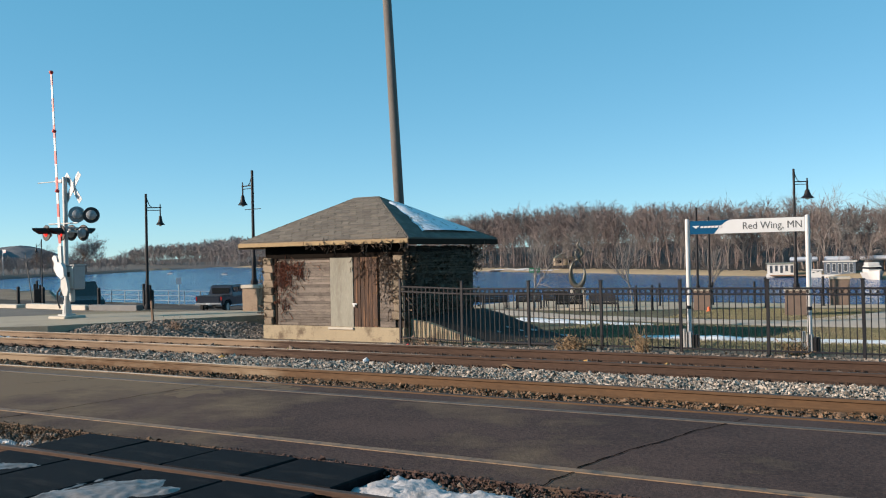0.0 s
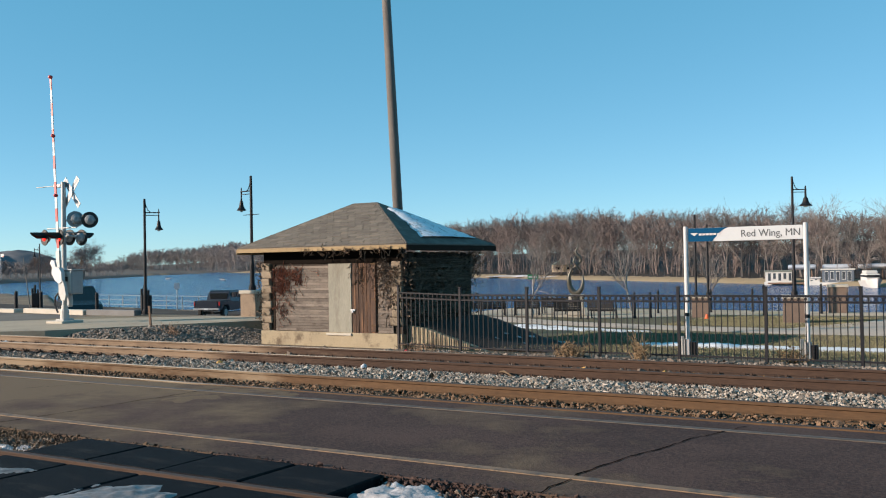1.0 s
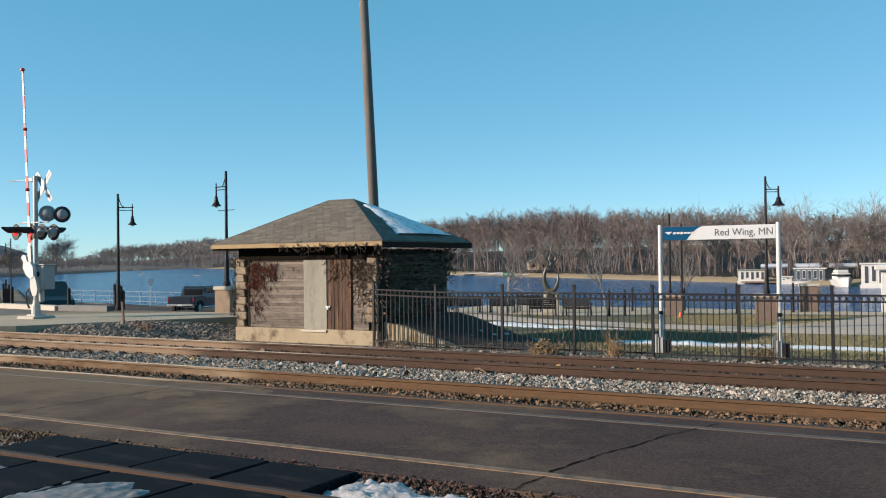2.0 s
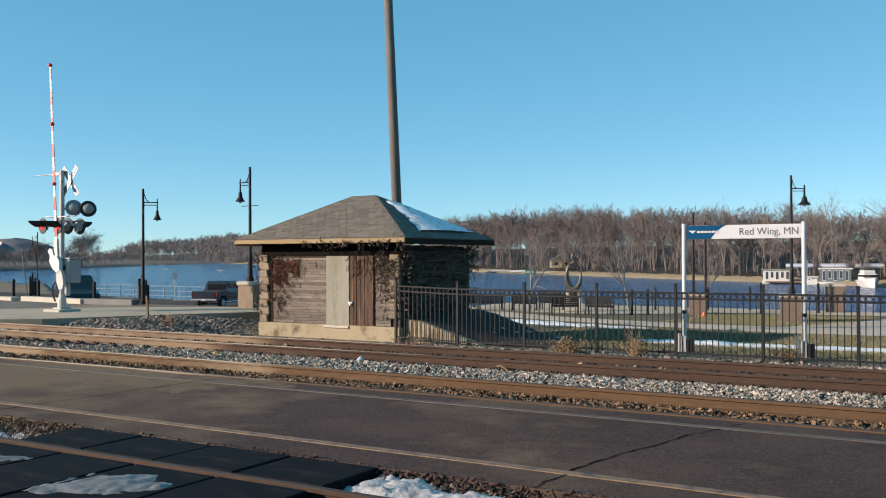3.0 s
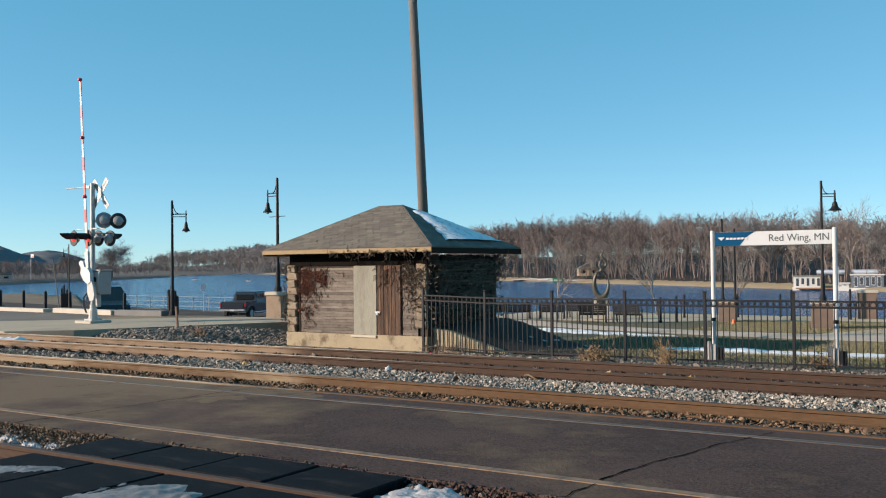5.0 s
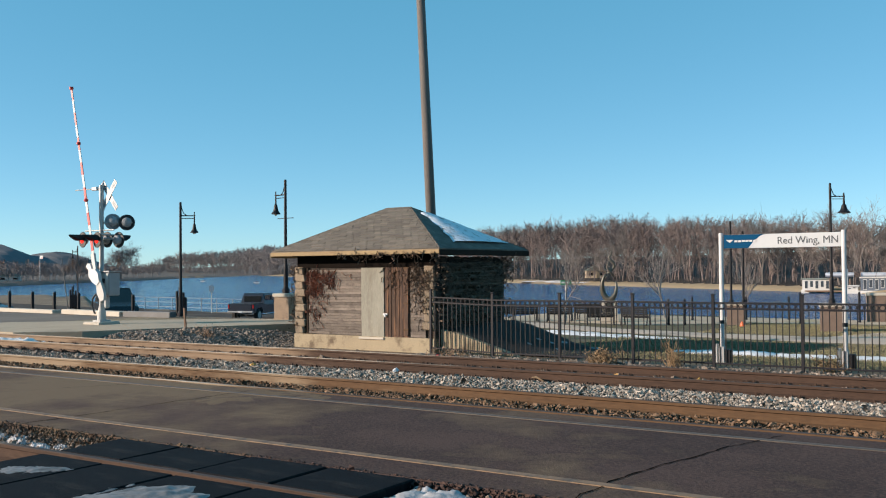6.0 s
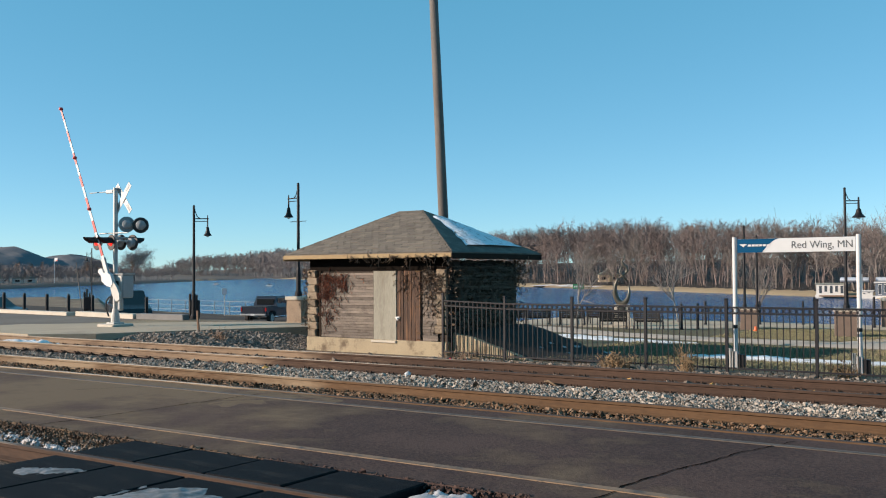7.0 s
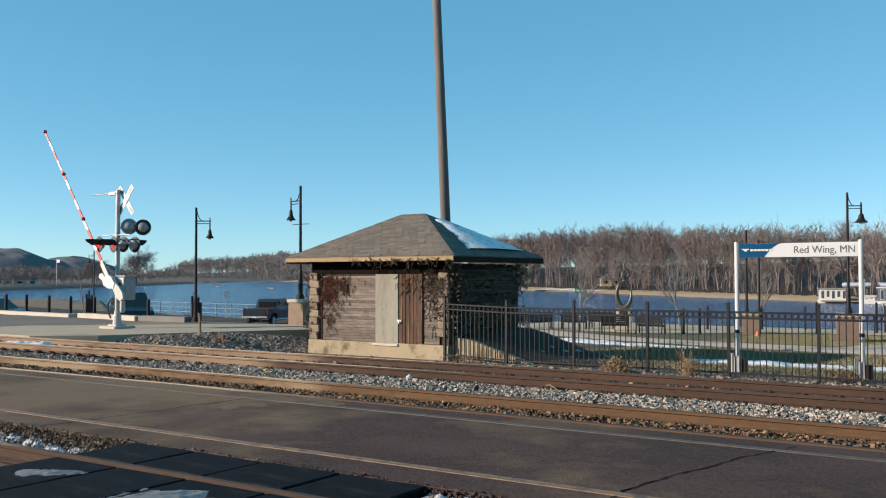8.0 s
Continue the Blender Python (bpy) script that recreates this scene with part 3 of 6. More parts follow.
def scatter_ballast():
    def shoulder(x0, x1, y0, y1, z, hump=0.0):
        def place(rng, n):
            x = rng.uniform(x0, x1, n)
            y = rng.uniform(y0, y1, n)
            return np.stack([x, y, z + hump * np.sin(np.pi * (y - y0) / (y1 - y0)) + rng.uniform(-0.02, 0.026, n)], 1)
        return place
    def toward_street(place, keep_left):
        """Keeps more of the stones towards the street, or away from it."""
        def pick(rng, n):
            q = place(rng, n)
            left = np.clip((-9.0 - q[:, 0]) / 9.0, 0.12, 0.93)
            k = rng.random(n) < (left if keep_left else 1 - left)
            bare = (q[:, 0] < -16.0 - rng.random(n)) & (q[:, 1] > 13.4)   # tie ends stay bare by the street
            return q[k & ~bare]
        return pick

    beds = [("pale_ballast", 1, 54000, toward_street(shoulder(-22, 3, 11.82, 14.0, -0.185, 0.05), False), 0.0175, M_STONE),
            ("brown_ballast", 5, 50000, toward_street(shoulder(-34, 3, 11.82, 14.0, -0.185, 0.04), True), 0.0175, M_STONE_MID),
            ("far_ballast", 2, 9000, shoulder(-36, 4, 15.75, 17.3, -0.20, 0.0), 0.027, M_STONE_DARK),
            ("track_ballast", 3, 9500, shoulder(-30, 4, 14.24, 15.54, -0.195), 0.026, M_STONE_DARK),
            ("rusty_ballast", 4, 16000, shoulder(-28, 3, 10.30, 11.60, -0.168), 0.019, M_STONE_RUST)]
    for name, seed, n, place, size, m in beds:
        v, f = stones(seed, n, place, size)
        stuff_object(name, v, f, m, "loose broken ballast stones beside the rails", "ballast")

    def side(rng, n):
        y = 16.7 + 6.2 * rng.random(n) ** 1.1
        x = -18.8 - rng.random(n) * np.clip(5.2 - (y - 16.7) * 0.66, 0.6, 6)
        z = np.array([ground_z(a, b) for a, b in zip(x, y)])
        return np.stack([x, y, z + 0.01], 1)
    v, f = stones(6, 17000, side, 0.026)
    stuff_object("yard_gravel", v, f, M_STONE_MID, "grey gravel spread beside the shed", "gravel")

    def verge(rng, n):
        x = rng.uniform(-14, 3, n)
        y = 17.2 + 3.3 * rng.random(n) ** 1.3
        z = np.array([ground_z(a, b) for a, b in zip(x, y)])
        return np.stack([x, y, z + 0.01], 1)
    v, f = stones(7, 9000, verge, 0.028)
    stuff_object("verge_stones", v, f, M_STONE_MID, "scattered brown stones along the fence foot", "gravel")


scatter_ballast()
# ---- paving, paths and snow that lie on the ground ----
def band(name, near, far, material, label, category, lift=0.03, sub=10, cross=6, ragged=0.0, seed=0, kind="structure", hump=0.0):
    """A thin sheet between two lines of places, draped on the ground."""
    rng = random.Random(seed)

    def line(pts, t):
        u = t * (len(pts) - 1)
        i = min(int(u), len(pts) - 2)
        w = u - i
        return (pts[i][0] * (1 - w) + pts[i + 1][0] * w, pts[i][1] * (1 - w) + pts[i + 1][1] * w)
    n = sub * (max(len(near), len(far)) - 1)
    bm = bmesh.new()
    rows = []
    for i in range(n + 1):
        a, b = line(near, i / n), line(far, i / n)
        ja, jb = rng.uniform(-ragged, ragged), rng.uniform(-ragged, ragged)
        row = []
        for j in range(cross + 1):
            t = j / cross
            x = a[0] * (1 - t) + b[0] * t
            y = (a[1] + ja) * (1 - t) + (b[1] + jb) * t
            edge = -0.06 if j in (0, cross) or (i in (0, n)) else 0.0
            row.append(bm.verts.new((x, y, ground_z(x, y) + lift + edge + hump * rng.uniform(0.3, 1) * (0 if edge else 1))))
        rows.append(row)
    for p, q in zip(rows, rows[1:]):
        for a, b, c, d in zip(p, p[1:], q[1:], q):
            bm.faces.new((a, d, c, b))
    bmesh.ops.recalc_face_normals(bm, faces=bm.faces)
    for f in bm.faces:
        if f.normal.z < 0:
            f.normal_flip()
    o = link(name, bm, material, smooth=True)
    return tagged(o, label, category, kind=kind)


# town side: road, sidewalk, parking
band("road", [(-75, 16.9), (-45, 16.9), (-28.6, 16.9)], [(-75, 27), (-43, 25.6), (-30, 24.2)], M_ROAD, "pale worn asphalt street leading to the crossing", "road", 0.035)
strip("crossing_apron", -70, -28.9, 15.72, 17.3, -0.35, 0.012, M_ROAD, "asphalt apron where the street meets the rails", "road")
band("crossing_road", [(-75, 10.0), (-30.5, 10.0)], [(-75, 17.2), (-29.0, 17.2)], M_ROAD, "asphalt street across the tracks", "road", 0.34)
flat_sheet("pavement", [(-30.2, 17.0), (-28.88, 15.74), (-24.9, 15.74), (-23.4, 16.9), (-21.9, 19.9), (-20.2, 22.7), (-19.3, 24.2), (-21.4, 25.3), (-24.6, 23.5), (-26.2, 22.5), (-27.4, 21.2), (-30.2, 19.0)], M_CONCRETE, "sunlit beige concrete pavement beside the shed", "pavement", step=0.03, drop=0.6)
band("parking_lot", [(-130, 33), (-60, 31), (-26, 29)], [(-130, 70), (-60, 55.5), (-26, 50.4)], M_LOT, "worn asphalt parking lot by the river", "parking lot", 0.04)
# park
band("gravel_path", [(-26, 37.4), (-20.5, 36.6), (-16, 34.6), (-11, 33.2), (-6.5, 32.4), (0, 32.2), (8, 32.0)], [(-26, 40.4), (-20.5, 39.6), (-16, 36.8), (-11, 35.4), (-7.2, 35.2), (-4.5, 45.0), (8, 45.0)], M_GRAVEL_PATH, "pale gravel path through the park", "path", 0.03, cross=10)
band("dry_turf", [(-27, 40.6), (-20, 39.8), (-16, 39.2), (-12, 43.8), (-5, 45.2), (10, 45.6)], [(-27, 51.2), (-20, 50.2), (-16, 49.6), (-12, 49.0), (-5, 48.0), (10, 45.9)], M_TAN, "dry tan turf along the levee", "turf", 0.03)


# dark sheet laid where the shed's shade falls, to deepen it
band("shade_bed", [(-18.6, 24.2), (-13.6, 21.2), (-12.4, 20.9), (-10.6, 21.0)], [(-18.6, 27.0), (-15.0, 27.4), (-12.6, 26.6), (-10.6, 24.6)], M_SHADED_GROUND, "dark ground sheet that paints the shade beside the shed", "planting bed", 0.03, cross=10)


def snow_lumps(name, outline, seed, label, base, height, rough=0.5, material=None, category="snow patch"):
    """A low uneven patch of old snow inside an outline of places, melted through in spots."""
    xs, ys = [q[0] for q in outline], [q[1] for q in outline]
    size = max(max(xs) - min(xs), max(ys) - min(ys))
    least = min(max(xs) - min(xs), max(ys) - min(ys))
    step = max(size / 70, least / 40)
    pad = least * 0.12
    edges = list(zip(outline, outline[1:] + outline[:1]))

    def inside(x, y):
        """Distance from the outline, positive within."""
        best, cross = 1e9, False
        for (ax, ay), (bx, by) in edges:
            dx, dy = bx - ax, by - ay
            t = max(0, min(1, ((x - ax) * dx + (y - ay) * dy) / (dx * dx + dy * dy)))
            best = min(best, math.hypot(x - ax - t * dx, y - ay - t * dy))
            if (ay > y) != (by > y) and x < ax + (y - ay) / (by - ay) * dx:
                cross = not cross
        return best if cross else -best
    f = 2.6 / least
    bm = bmesh.new()
    grid = {}
    nx, ny = int((max(xs) - min(xs) + 2 * pad) / step), int((max(ys) - min(ys) + 2 * pad) / step)
    for i in range(nx + 1):
        for j in range(ny + 1):
            x, y = min(xs) - pad + i * step, min(ys) - pad + j * step
            n1 = noise.noise(Vector((x * f, y * f, seed * 3.7)))
            n2 = noise.noise(Vector((x * f * 3.3, y * f * 3.3, seed * 1.9 + 7)))
            h = inside(x, y) / (least * 0.30) + rough * (n1 * 1.1 + n2 * 0.8)
            if h > -0.5:
                h = min(h, 1.0 + 0.25 * n2)
                grid[i, j] = bm.verts.new((x, y, base + height * (max(h, 0) ** 0.6 * (0.75 + 0.45 * n1 + 0.3 * n2) if h > 0 else h)))
    for (i, j), v in grid.items():
        q = [grid.get(k) for k in ((i + 1, j), (i + 1, j + 1), (i, j + 1))]
        if all(q):
            bm.faces.new((v, *q))
    bmesh.ops.delete(bm, geom=[v for v in bm.verts if not v.link_faces], context="VERTS")
    o = link(name, bm, material or M_SNOW, smooth=True)
    return tagged(o, label, category)


snow_lumps("snow_patch", [(-17.6, 33.4), (-15.9, 32.4), (-13, 31.7), (-10.8, 31.8), (-11.2, 32.5), (-14, 33.0), (-16.6, 34.2)], 21, "long strip of old snow beside the gravel path", -0.80, 0.07)
snow_lumps("snow_patch", [(-9.2, 25.2), (-6.5, 25.3), (-6.8, 26.7), (-9.4, 26.3)], 22, "strip of old snow on the grass behind the fence", -0.66, 0.07)
snow_lumps("snow_patch", [(-6.3, 25.0), (-3, 25.6), (2, 26.2), (6, 26.8), (2, 27.0), (-3, 26.7), (-6.4, 26.7)], 23, "strip of old snow on the grass behind the fence", -0.68, 0.06)
snow_lumps("snow_patch", [(-24.6, 14.55), (-22.6, 14.5), (-22.9, 15.3), (-25.2, 15.35)], 25, "old snow lying between the far rails", -0.16, 0.12)


# near track: rubber crossing panels with open joints
def crossing_panels():
    rng = random.Random(8)
    pieces = thing("crossing_deck", pose(0, 0, 0), "dark rubber crossing panels between the rails of the near track", "crossing deck", kind="structure")
    meshes = {}
    for y0, y1 in ((5.685, 6.42), (4.215, 5.515), (3.30, 4.045)):
        w, d = 0.905, y1 - y0
        b = box_bm(-w / 2, w / 2, -d / 2, d / 2, -0.17, 0, 0.012)
        me = bpy.data.meshes.new("panel")
        b.to_mesh(me)
        b.free()
        me.materials.append(M_RUBBER)
        for i in range(4):
            share("panel", me, pieces, pose(-8.25 + 0.465 + i * 0.935, (y0 + y1) / 2, -0.008 + rng.uniform(-.004, .004), rng.uniform(-.3, .3), rng.uniform(-.3, .3), rng.uniform(-.3, .3)))


crossing_panels()
snow_lumps("snow_patch", [(-6.32, 4.52), (-6.0, 4.58), (-5.68, 4.82), (-5.58, 5.06), (-5.84, 5.25), (-6.19, 5.12), (-6.41, 4.88)], 31, "grey melting snow on the crossing panels", -0.006, 0.024, 0.62, M_SLUSH)
snow_lumps("snow_patch", [(-4.55, 5.74), (-4.52, 6.34), (-4.3, 6.42), (-3.9, 6.40), (-3.4, 6.36), (-3.0, 6.28), (-2.4, 6.12), (-2.1, 5.74)], 32, "dirty snow beside the near rail", -0.125, 0.095, 0.5, M_OLD_SNOW)
for cx, cy, r, sd in ((-10.2, 6.2, 0.25, 33), (-9.72, 6.22, 0.17, 39), (-9.9, 5.88, 0.16, 40), (-9.1, 6.05, 0.15, 34), (-8.85, 6.13, 0.10, 43), (-8.52, 6.1, 0.13, 35), (-8.3, 6.18, 0.09, 44), (-8.75, 5.08, 0.24, 36)):
    snow_lumps("snow_patch", [(cx + r * math.cos(a) * 1.2, cy + r * 0.6 * math.sin(a)) for a in (0, 1.05, 2.1, 3.14, 4.2, 5.25)], sd, "small patch of dirty snow on the gravel by the near rail", -0.15, 0.07, 0.3, M_OLD_SNOW)
snow_lumps("snow_patch", [(-7.75, 4.82), (-7.35, 5.1), (-7.45, 5.18), (-7.9, 4.94)], 37, "thin grey snow on the crossing panels", -0.006, 0.01, 0.7, M_SLUSH)


snow_lumps("dirt_patch", [(-9.72, 8.1), (-9.3, 8.9), (-8.7, 9.55), (-7.6, 9.95), (-8.2, 10.08), (-10.1, 10.08), (-9.95, 9.3)], 45, "pale tracked-in dirt lying along the platform crack", -0.0145, 0.008, 0.55, M_DUST, "dirt patch")


def near_stones():
    def place(rng, n):
        x = np.where(rng.random(n) < 0.5, rng.uniform(-13, -8.3, n), rng.uniform(-4.4, 0.5, n))
        y = rng.uniform(5.7, 6.42, n)
        return np.stack([x, y, -0.17 + rng.uniform(0, 0.12, n) * np.clip((y - 5.9) * 3, 0.1, 1)], 1)
    v, f = stones(41, 7000, place, 0.014)
    stuff_object("near_ballast", v, f, M_STONE_DARK, "dirty gravel beside the near rail", "ballast")

    def edge(rng, n):
        x = rng.uniform(-13, 2, n)
        q = np.stack([x, 6.47 - np.abs(rng.normal(0, 0.11, n)), -0.02 + rng.uniform(-0.02, 0.012, n)], 1)
        q[:, 2] -= np.clip(6.45 - q[:, 1], 0, 0.4) * 0.42
        return q
    v, f = stones(42, 8000, edge, 0.010)
    stuff_object("crumbled_asphalt", v, f, M_ASPHALT, "crumbled asphalt along the platform edge", "rubble")


near_stones()


# ---- an unseen block, added as a station house to cut light behind the platform ----
def light_blocker():
    w = thing("blocker_south", pose(0, -8.2, 0), "unseen plain house block added to cut light behind the platform", "wall", kind="structure")
    part("wall", box_bm(-20.6, 36, -6, 0, -0.4, 4.0), M_PILLAR, w)
    r = bmesh.new()
    extrude_poly(r, [(-21.2, 4.0), (36.5, 4.0), (35, 4.7), (-20.6, 4.7)], -5.5, 0.35)
    bmesh.ops.recalc_face_normals(r, faces=r.faces)
    part("roof", r, M_SHINGLE, w)


light_blocker()


def lawn_grass():
    """Short winter grass on the open lawn behind the fence."""
    r = np.random.default_rng(71)
    n = 52000
    x = r.uniform(-13.5, 5.0, n)
    y = 21.3 + 10.8 * r.random(n) ** 0.9
    k = r.random(n) < 0.24
    x = np.where(k, r.uniform(-12.0, -5.2, n), x)
    y = np.where(k, r.uniform(35.6, 43.6, n), y)
    keep = ~((x > -9.5) & (np.abs(y - 26.0 - 0.09 * np.clip(x + 5, 0, 9)) < 0.55))
    x, y = x[keep], y[keep]
    z = np.array([ground_z(a, b) for a, b in zip(x, y)])
    n = len(x)
    root = np.stack([x, y, z - 0.01], 1)
    out = []
    for i in range(3):
        a = r.uniform(0, 6.283, n)
        w = r.uniform(0.005, 0.009, n)[:, None]
        h = r.uniform(0.035, 0.085, n)
        side = np.stack([np.cos(a), np.sin(a), np.zeros(n)], 1) * w
        c = root + np.stack([r.normal(0, 0.03, n), r.normal(0, 0.03, n), np.zeros(n)], 1)
        tip = c + np.stack([r.normal(0, 0.025, n), r.normal(0, 0.025, n), h], 1)
        out.append(np.stack([c - side, c + side, tip], 1))
    v = np.concatenate(out).reshape(-1, 3)
    stuff_object("lawn_grass", v, np.arange(len(v)).reshape(-1, 3), M_BLADE, "short olive winter grass on the lawn", "grass")


lawn_grass()
# ---- the shed ----
SX0, SX1, SY0, SY1 = -18.75, -13.82, 20.60, 24.20   # outer walls
SG = -0.52                                         # its ground


def build_shed():
    rng = random.Random(11)
    s = thing("shed", pose(SX0, SY0, SG), "old weathered shed with boarded front, hipped shingle roof and dry vines", "shed")
    W, D = SX1 - SX0, SY1 - SY0
    top = 2.50
    fd = 0.41
    # foundation with a slightly uneven top
    f = bmesh.new()
    box(f, 0.05, W + 0.0, -0.05, D + 0.04, -0.15, fd, 0.015)
    part("foundation", f, M_FOUND, s, "cracked beige rendered foundation")
    # walls: a hollow box behind the boarding, of stone darkened for side-wall shade
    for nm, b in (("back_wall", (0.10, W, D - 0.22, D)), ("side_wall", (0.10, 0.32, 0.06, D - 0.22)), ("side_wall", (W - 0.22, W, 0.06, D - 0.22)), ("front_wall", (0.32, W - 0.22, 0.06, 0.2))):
        part(nm, box_bm(*b, fd, top), M_SHADED_STONE, s)
    # rubble stones of the side wall, its shade put into their dark colour
    sb = bmesh.new()
    box(sb, -0.03, 0.05, -0.17, 0.17, -0.1, 0.1, 0.03)
    for v in sb.verts:
        v.co += Vector((rng.uniform(-.015, .015), rng.uniform(-.02, .02), rng.uniform(-.015, .015)))
    sm = bpy.data.meshes.new("wall_stone")
    sb.to_mesh(sm)
    sb.free()
    sm.materials.append(M_SHADED_STONE)
    z = fd + 0.1
    row = 0
    while z < top - 0.05:
        y = 0.2 + (row % 2) * 0.17
        while y < D - 0.1:
            if not (1.35 < y < 2.25 and z < 2.2):
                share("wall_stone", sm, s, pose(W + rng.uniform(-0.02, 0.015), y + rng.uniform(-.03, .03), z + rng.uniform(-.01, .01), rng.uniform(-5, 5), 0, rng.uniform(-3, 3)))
            y += 0.35
        z += 0.215
        row += 1
    part("side_door", box_bm(W - 0.02, W + 0.02, 1.38, 2.22, fd, 2.2), M_SHADED_TRIM, s, "dark boarded side door")
    # quoin blocks at both front corners
    qb = box_bm(-0.19, 0.19, -0.09, 0.09, -0.098, 0.098, 0.022)
    for v in qb.verts:
        v.co += Vector((rng.uniform(-.012, .012), rng.uniform(-.02, .012), rng.uniform(-.01, .01)))
    qm = bpy.data.meshes.new("corner_block")
    qb.to_mesh(qm)
    qb.free()
    qm.materials.append(M_QUOIN)
    k = 0
    z = fd + 0.105
    while z < top - 0.1:
        wide = 1.0 if k % 2 else 0.82
        for cx, sgn in ((0.09, 1), (W - 0.03, -1)):
            if sgn == -1 and z < fd + 0.3:
                continue
            o = share("corner_block", qm, s, pose(cx + sgn * 0.175 * wide, 0.05, z, rng.uniform(-2, 2), rng.uniform(-2, 2), rng.uniform(-3, 3)) @ Matrix.Diagonal((wide, 1, 1, 1)))
        z += 0.212
        k += 1
    # vertical corner strip and dark gap
    part("corner_post", box_bm(0.49, 0.56, 0.0, 0.1, fd, 2.28, 0.006), M_SHADED_TRIM, s)
    # horizontal boards, each its own piece
    def boards(x0, x1, z0, z1):
        bb = box_bm(-0.5, 0.5, -0.012, 0.016, -0.036, 0.036, 0.004)
        for v in bb.verts:
            if v.co.z < 0:
                v.co.y -= 0.008
        bm_ = bpy.data.meshes.new("board")
        bb.to_mesh(bm_)
        bb.free()
        bm_.materials.append(M_SIDING)
        z = z0 + 0.036
        while z < z1:
            share("board", bm_, s, pose((x0 + x1) / 2, 0.03 + rng.uniform(-0.004, 0.004), z, 0, rng.uniform(-0.25, 0.25), 0) @ Matrix.Diagonal((x1 - x0, 1, 1, 1)))
            z += 0.0755
    boards(0.56, 2.47, fd + 0.01, 2.26)
    boards(4.12, W - 0.32, fd + 0.01, 2.26)
    # grey boarded doorway
    dg = bmesh.new()
    box(dg, 2.49, 3.27, -0.015, 0.04, 0.40, 2.28, 0.006)
    d = part("boarded_door", dg, M_DOOR_GREY, s, "pale grey weathered plywood over a doorway")
    part("door_sill", box_bm(2.44, 3.30, -0.09, 0.04, 0.33, 0.395, 0.008), M_CONCRETE_PALE, s, "pale stone sill")
    # brown plank door with iron bits
    bd = thing("plank_door", pose(0, 0, 0), "", "")
    bd.parent = s
    x = 3.29
    while x < 4.10:
        w = rng.choice((0.10, 0.125, 0.14))
        w = min(w, 4.11 - x)
        if w > 0.03:
            part("plank", box_bm(x + 0.004, x + w - 0.004, -0.01 + rng.uniform(-.006, .006), 0.04, fd - 0.05 + rng.uniform(0, 0.04), 2.28, 0.005), M_DOOR_BROWN, bd)
        x += w
    part("brace", box_bm(3.92, 4.08, -0.035, -0.01, 0.45, 2.26, 0.005), M_DOOR_BROWN, bd)
    h = bmesh.new()
    box(h, 3.25, 3.40, -0.045, -0.02, 0.99, 1.045, 0.004)
    box(h, 3.305, 3.36, -0.075, -0.04, 0.94, 1.02, 0.01)
    part("hasp", h, M_WHITE, bd, "pale padlocked hasp")
    for zz in (0.62, 1.32, 2.26):
        part("hinge", box_bm(3.94, 4.10, -0.05, -0.034, zz - 0.022, zz + 0.022, 0.004), M_RAIL_ORANGE, bd, "rusty strap hinge")
    # lintel band: the shade of the eaves is painted in as near-black
    part("lintel", box_bm(0.12, W - 0.02, 0.028, 0.058, 2.285, 2.64, 0.006), M_EAVE_SHADE, s, "timber lintel under the eaves, eave shade painted in")
    # roof
    ov = 0.44
    ovb = 0.72   # the back eave reaches further
    ez = 2.73
    rz = 4.02
    ry = D / 2
    rx0, rx1 = W / 2 - 0.42, W / 2 + 0.42
    e = [(-ov, -ov), (W + ov, -ov), (W + ov, D + ovb), (-ov, D + ovb)]
    rb = bmesh.new()
    lo = [rb.verts.new((x, y, ez - 0.02)) for x, y in e]
    up = [rb.verts.new((x, y, ez + 0.03)) for x, y in e]
    r0, r1 = rb.verts.new((rx0, ry, rz)), rb.verts.new((rx1, ry, rz))
    rb.faces.new(lo[::-1])
    for i in range(4):
        rb.faces.new((lo[i], lo[(i + 1) % 4], up[(i + 1) % 4], up[i]))
    rb.faces.new((up[0], up[1], r1, r0))
    rb.faces.new((up[1], up[2], r1))
    rb.faces.new((up[2], up[3], r0, r1))
    rb.faces.new((up[3], up[0], r0))
    roof = part("roof", rb, M_SHINGLE, s, "brown asphalt shingle hipped roof with snow on one slope")
    # shingle courses on the slopes that are seen: tabs laid row by row
    tb = bmesh.new()
    for k in range(3):
        box(tb, -0.165 + k * 0.11 + 0.002, -0.165 + (k + 1) * 0.11 - 0.002, -0.075, 0.06, 0, 0.010 + 0.003 * (k % 2))
    flat_me = bpy.data.meshes.new("flat_shingle")
    tb.to_mesh(flat_me)
    for v in tb.verts:
        if v.co.y > 0:
            v.co.z -= 0.008
    tm = bpy.data.meshes.new("shingle")
    tb.to_mesh(tm)
    tb.free()
    tm.materials.append(M_SHINGLE)
    verts, faces = [], []

    def slope(a, b, c, d_, as_parts):
        """a-b eave, d_-c top."""
        a, b, c, d_ = map(Vector, (a, b, c, d_))
        up_v = ((c + d_) / 2 - (a + b) / 2)
        mid = (a + b) / 2
        ux = (b - a).normalized()
        nrm = ux.cross(up_v).normalized()
        uy = nrm.cross(ux)
        hgt = (d_ - a).dot(uy)
        rot = Matrix((ux, uy, nrm)).transposed().to_4x4()
        rows_ = int(hgt / 0.125)
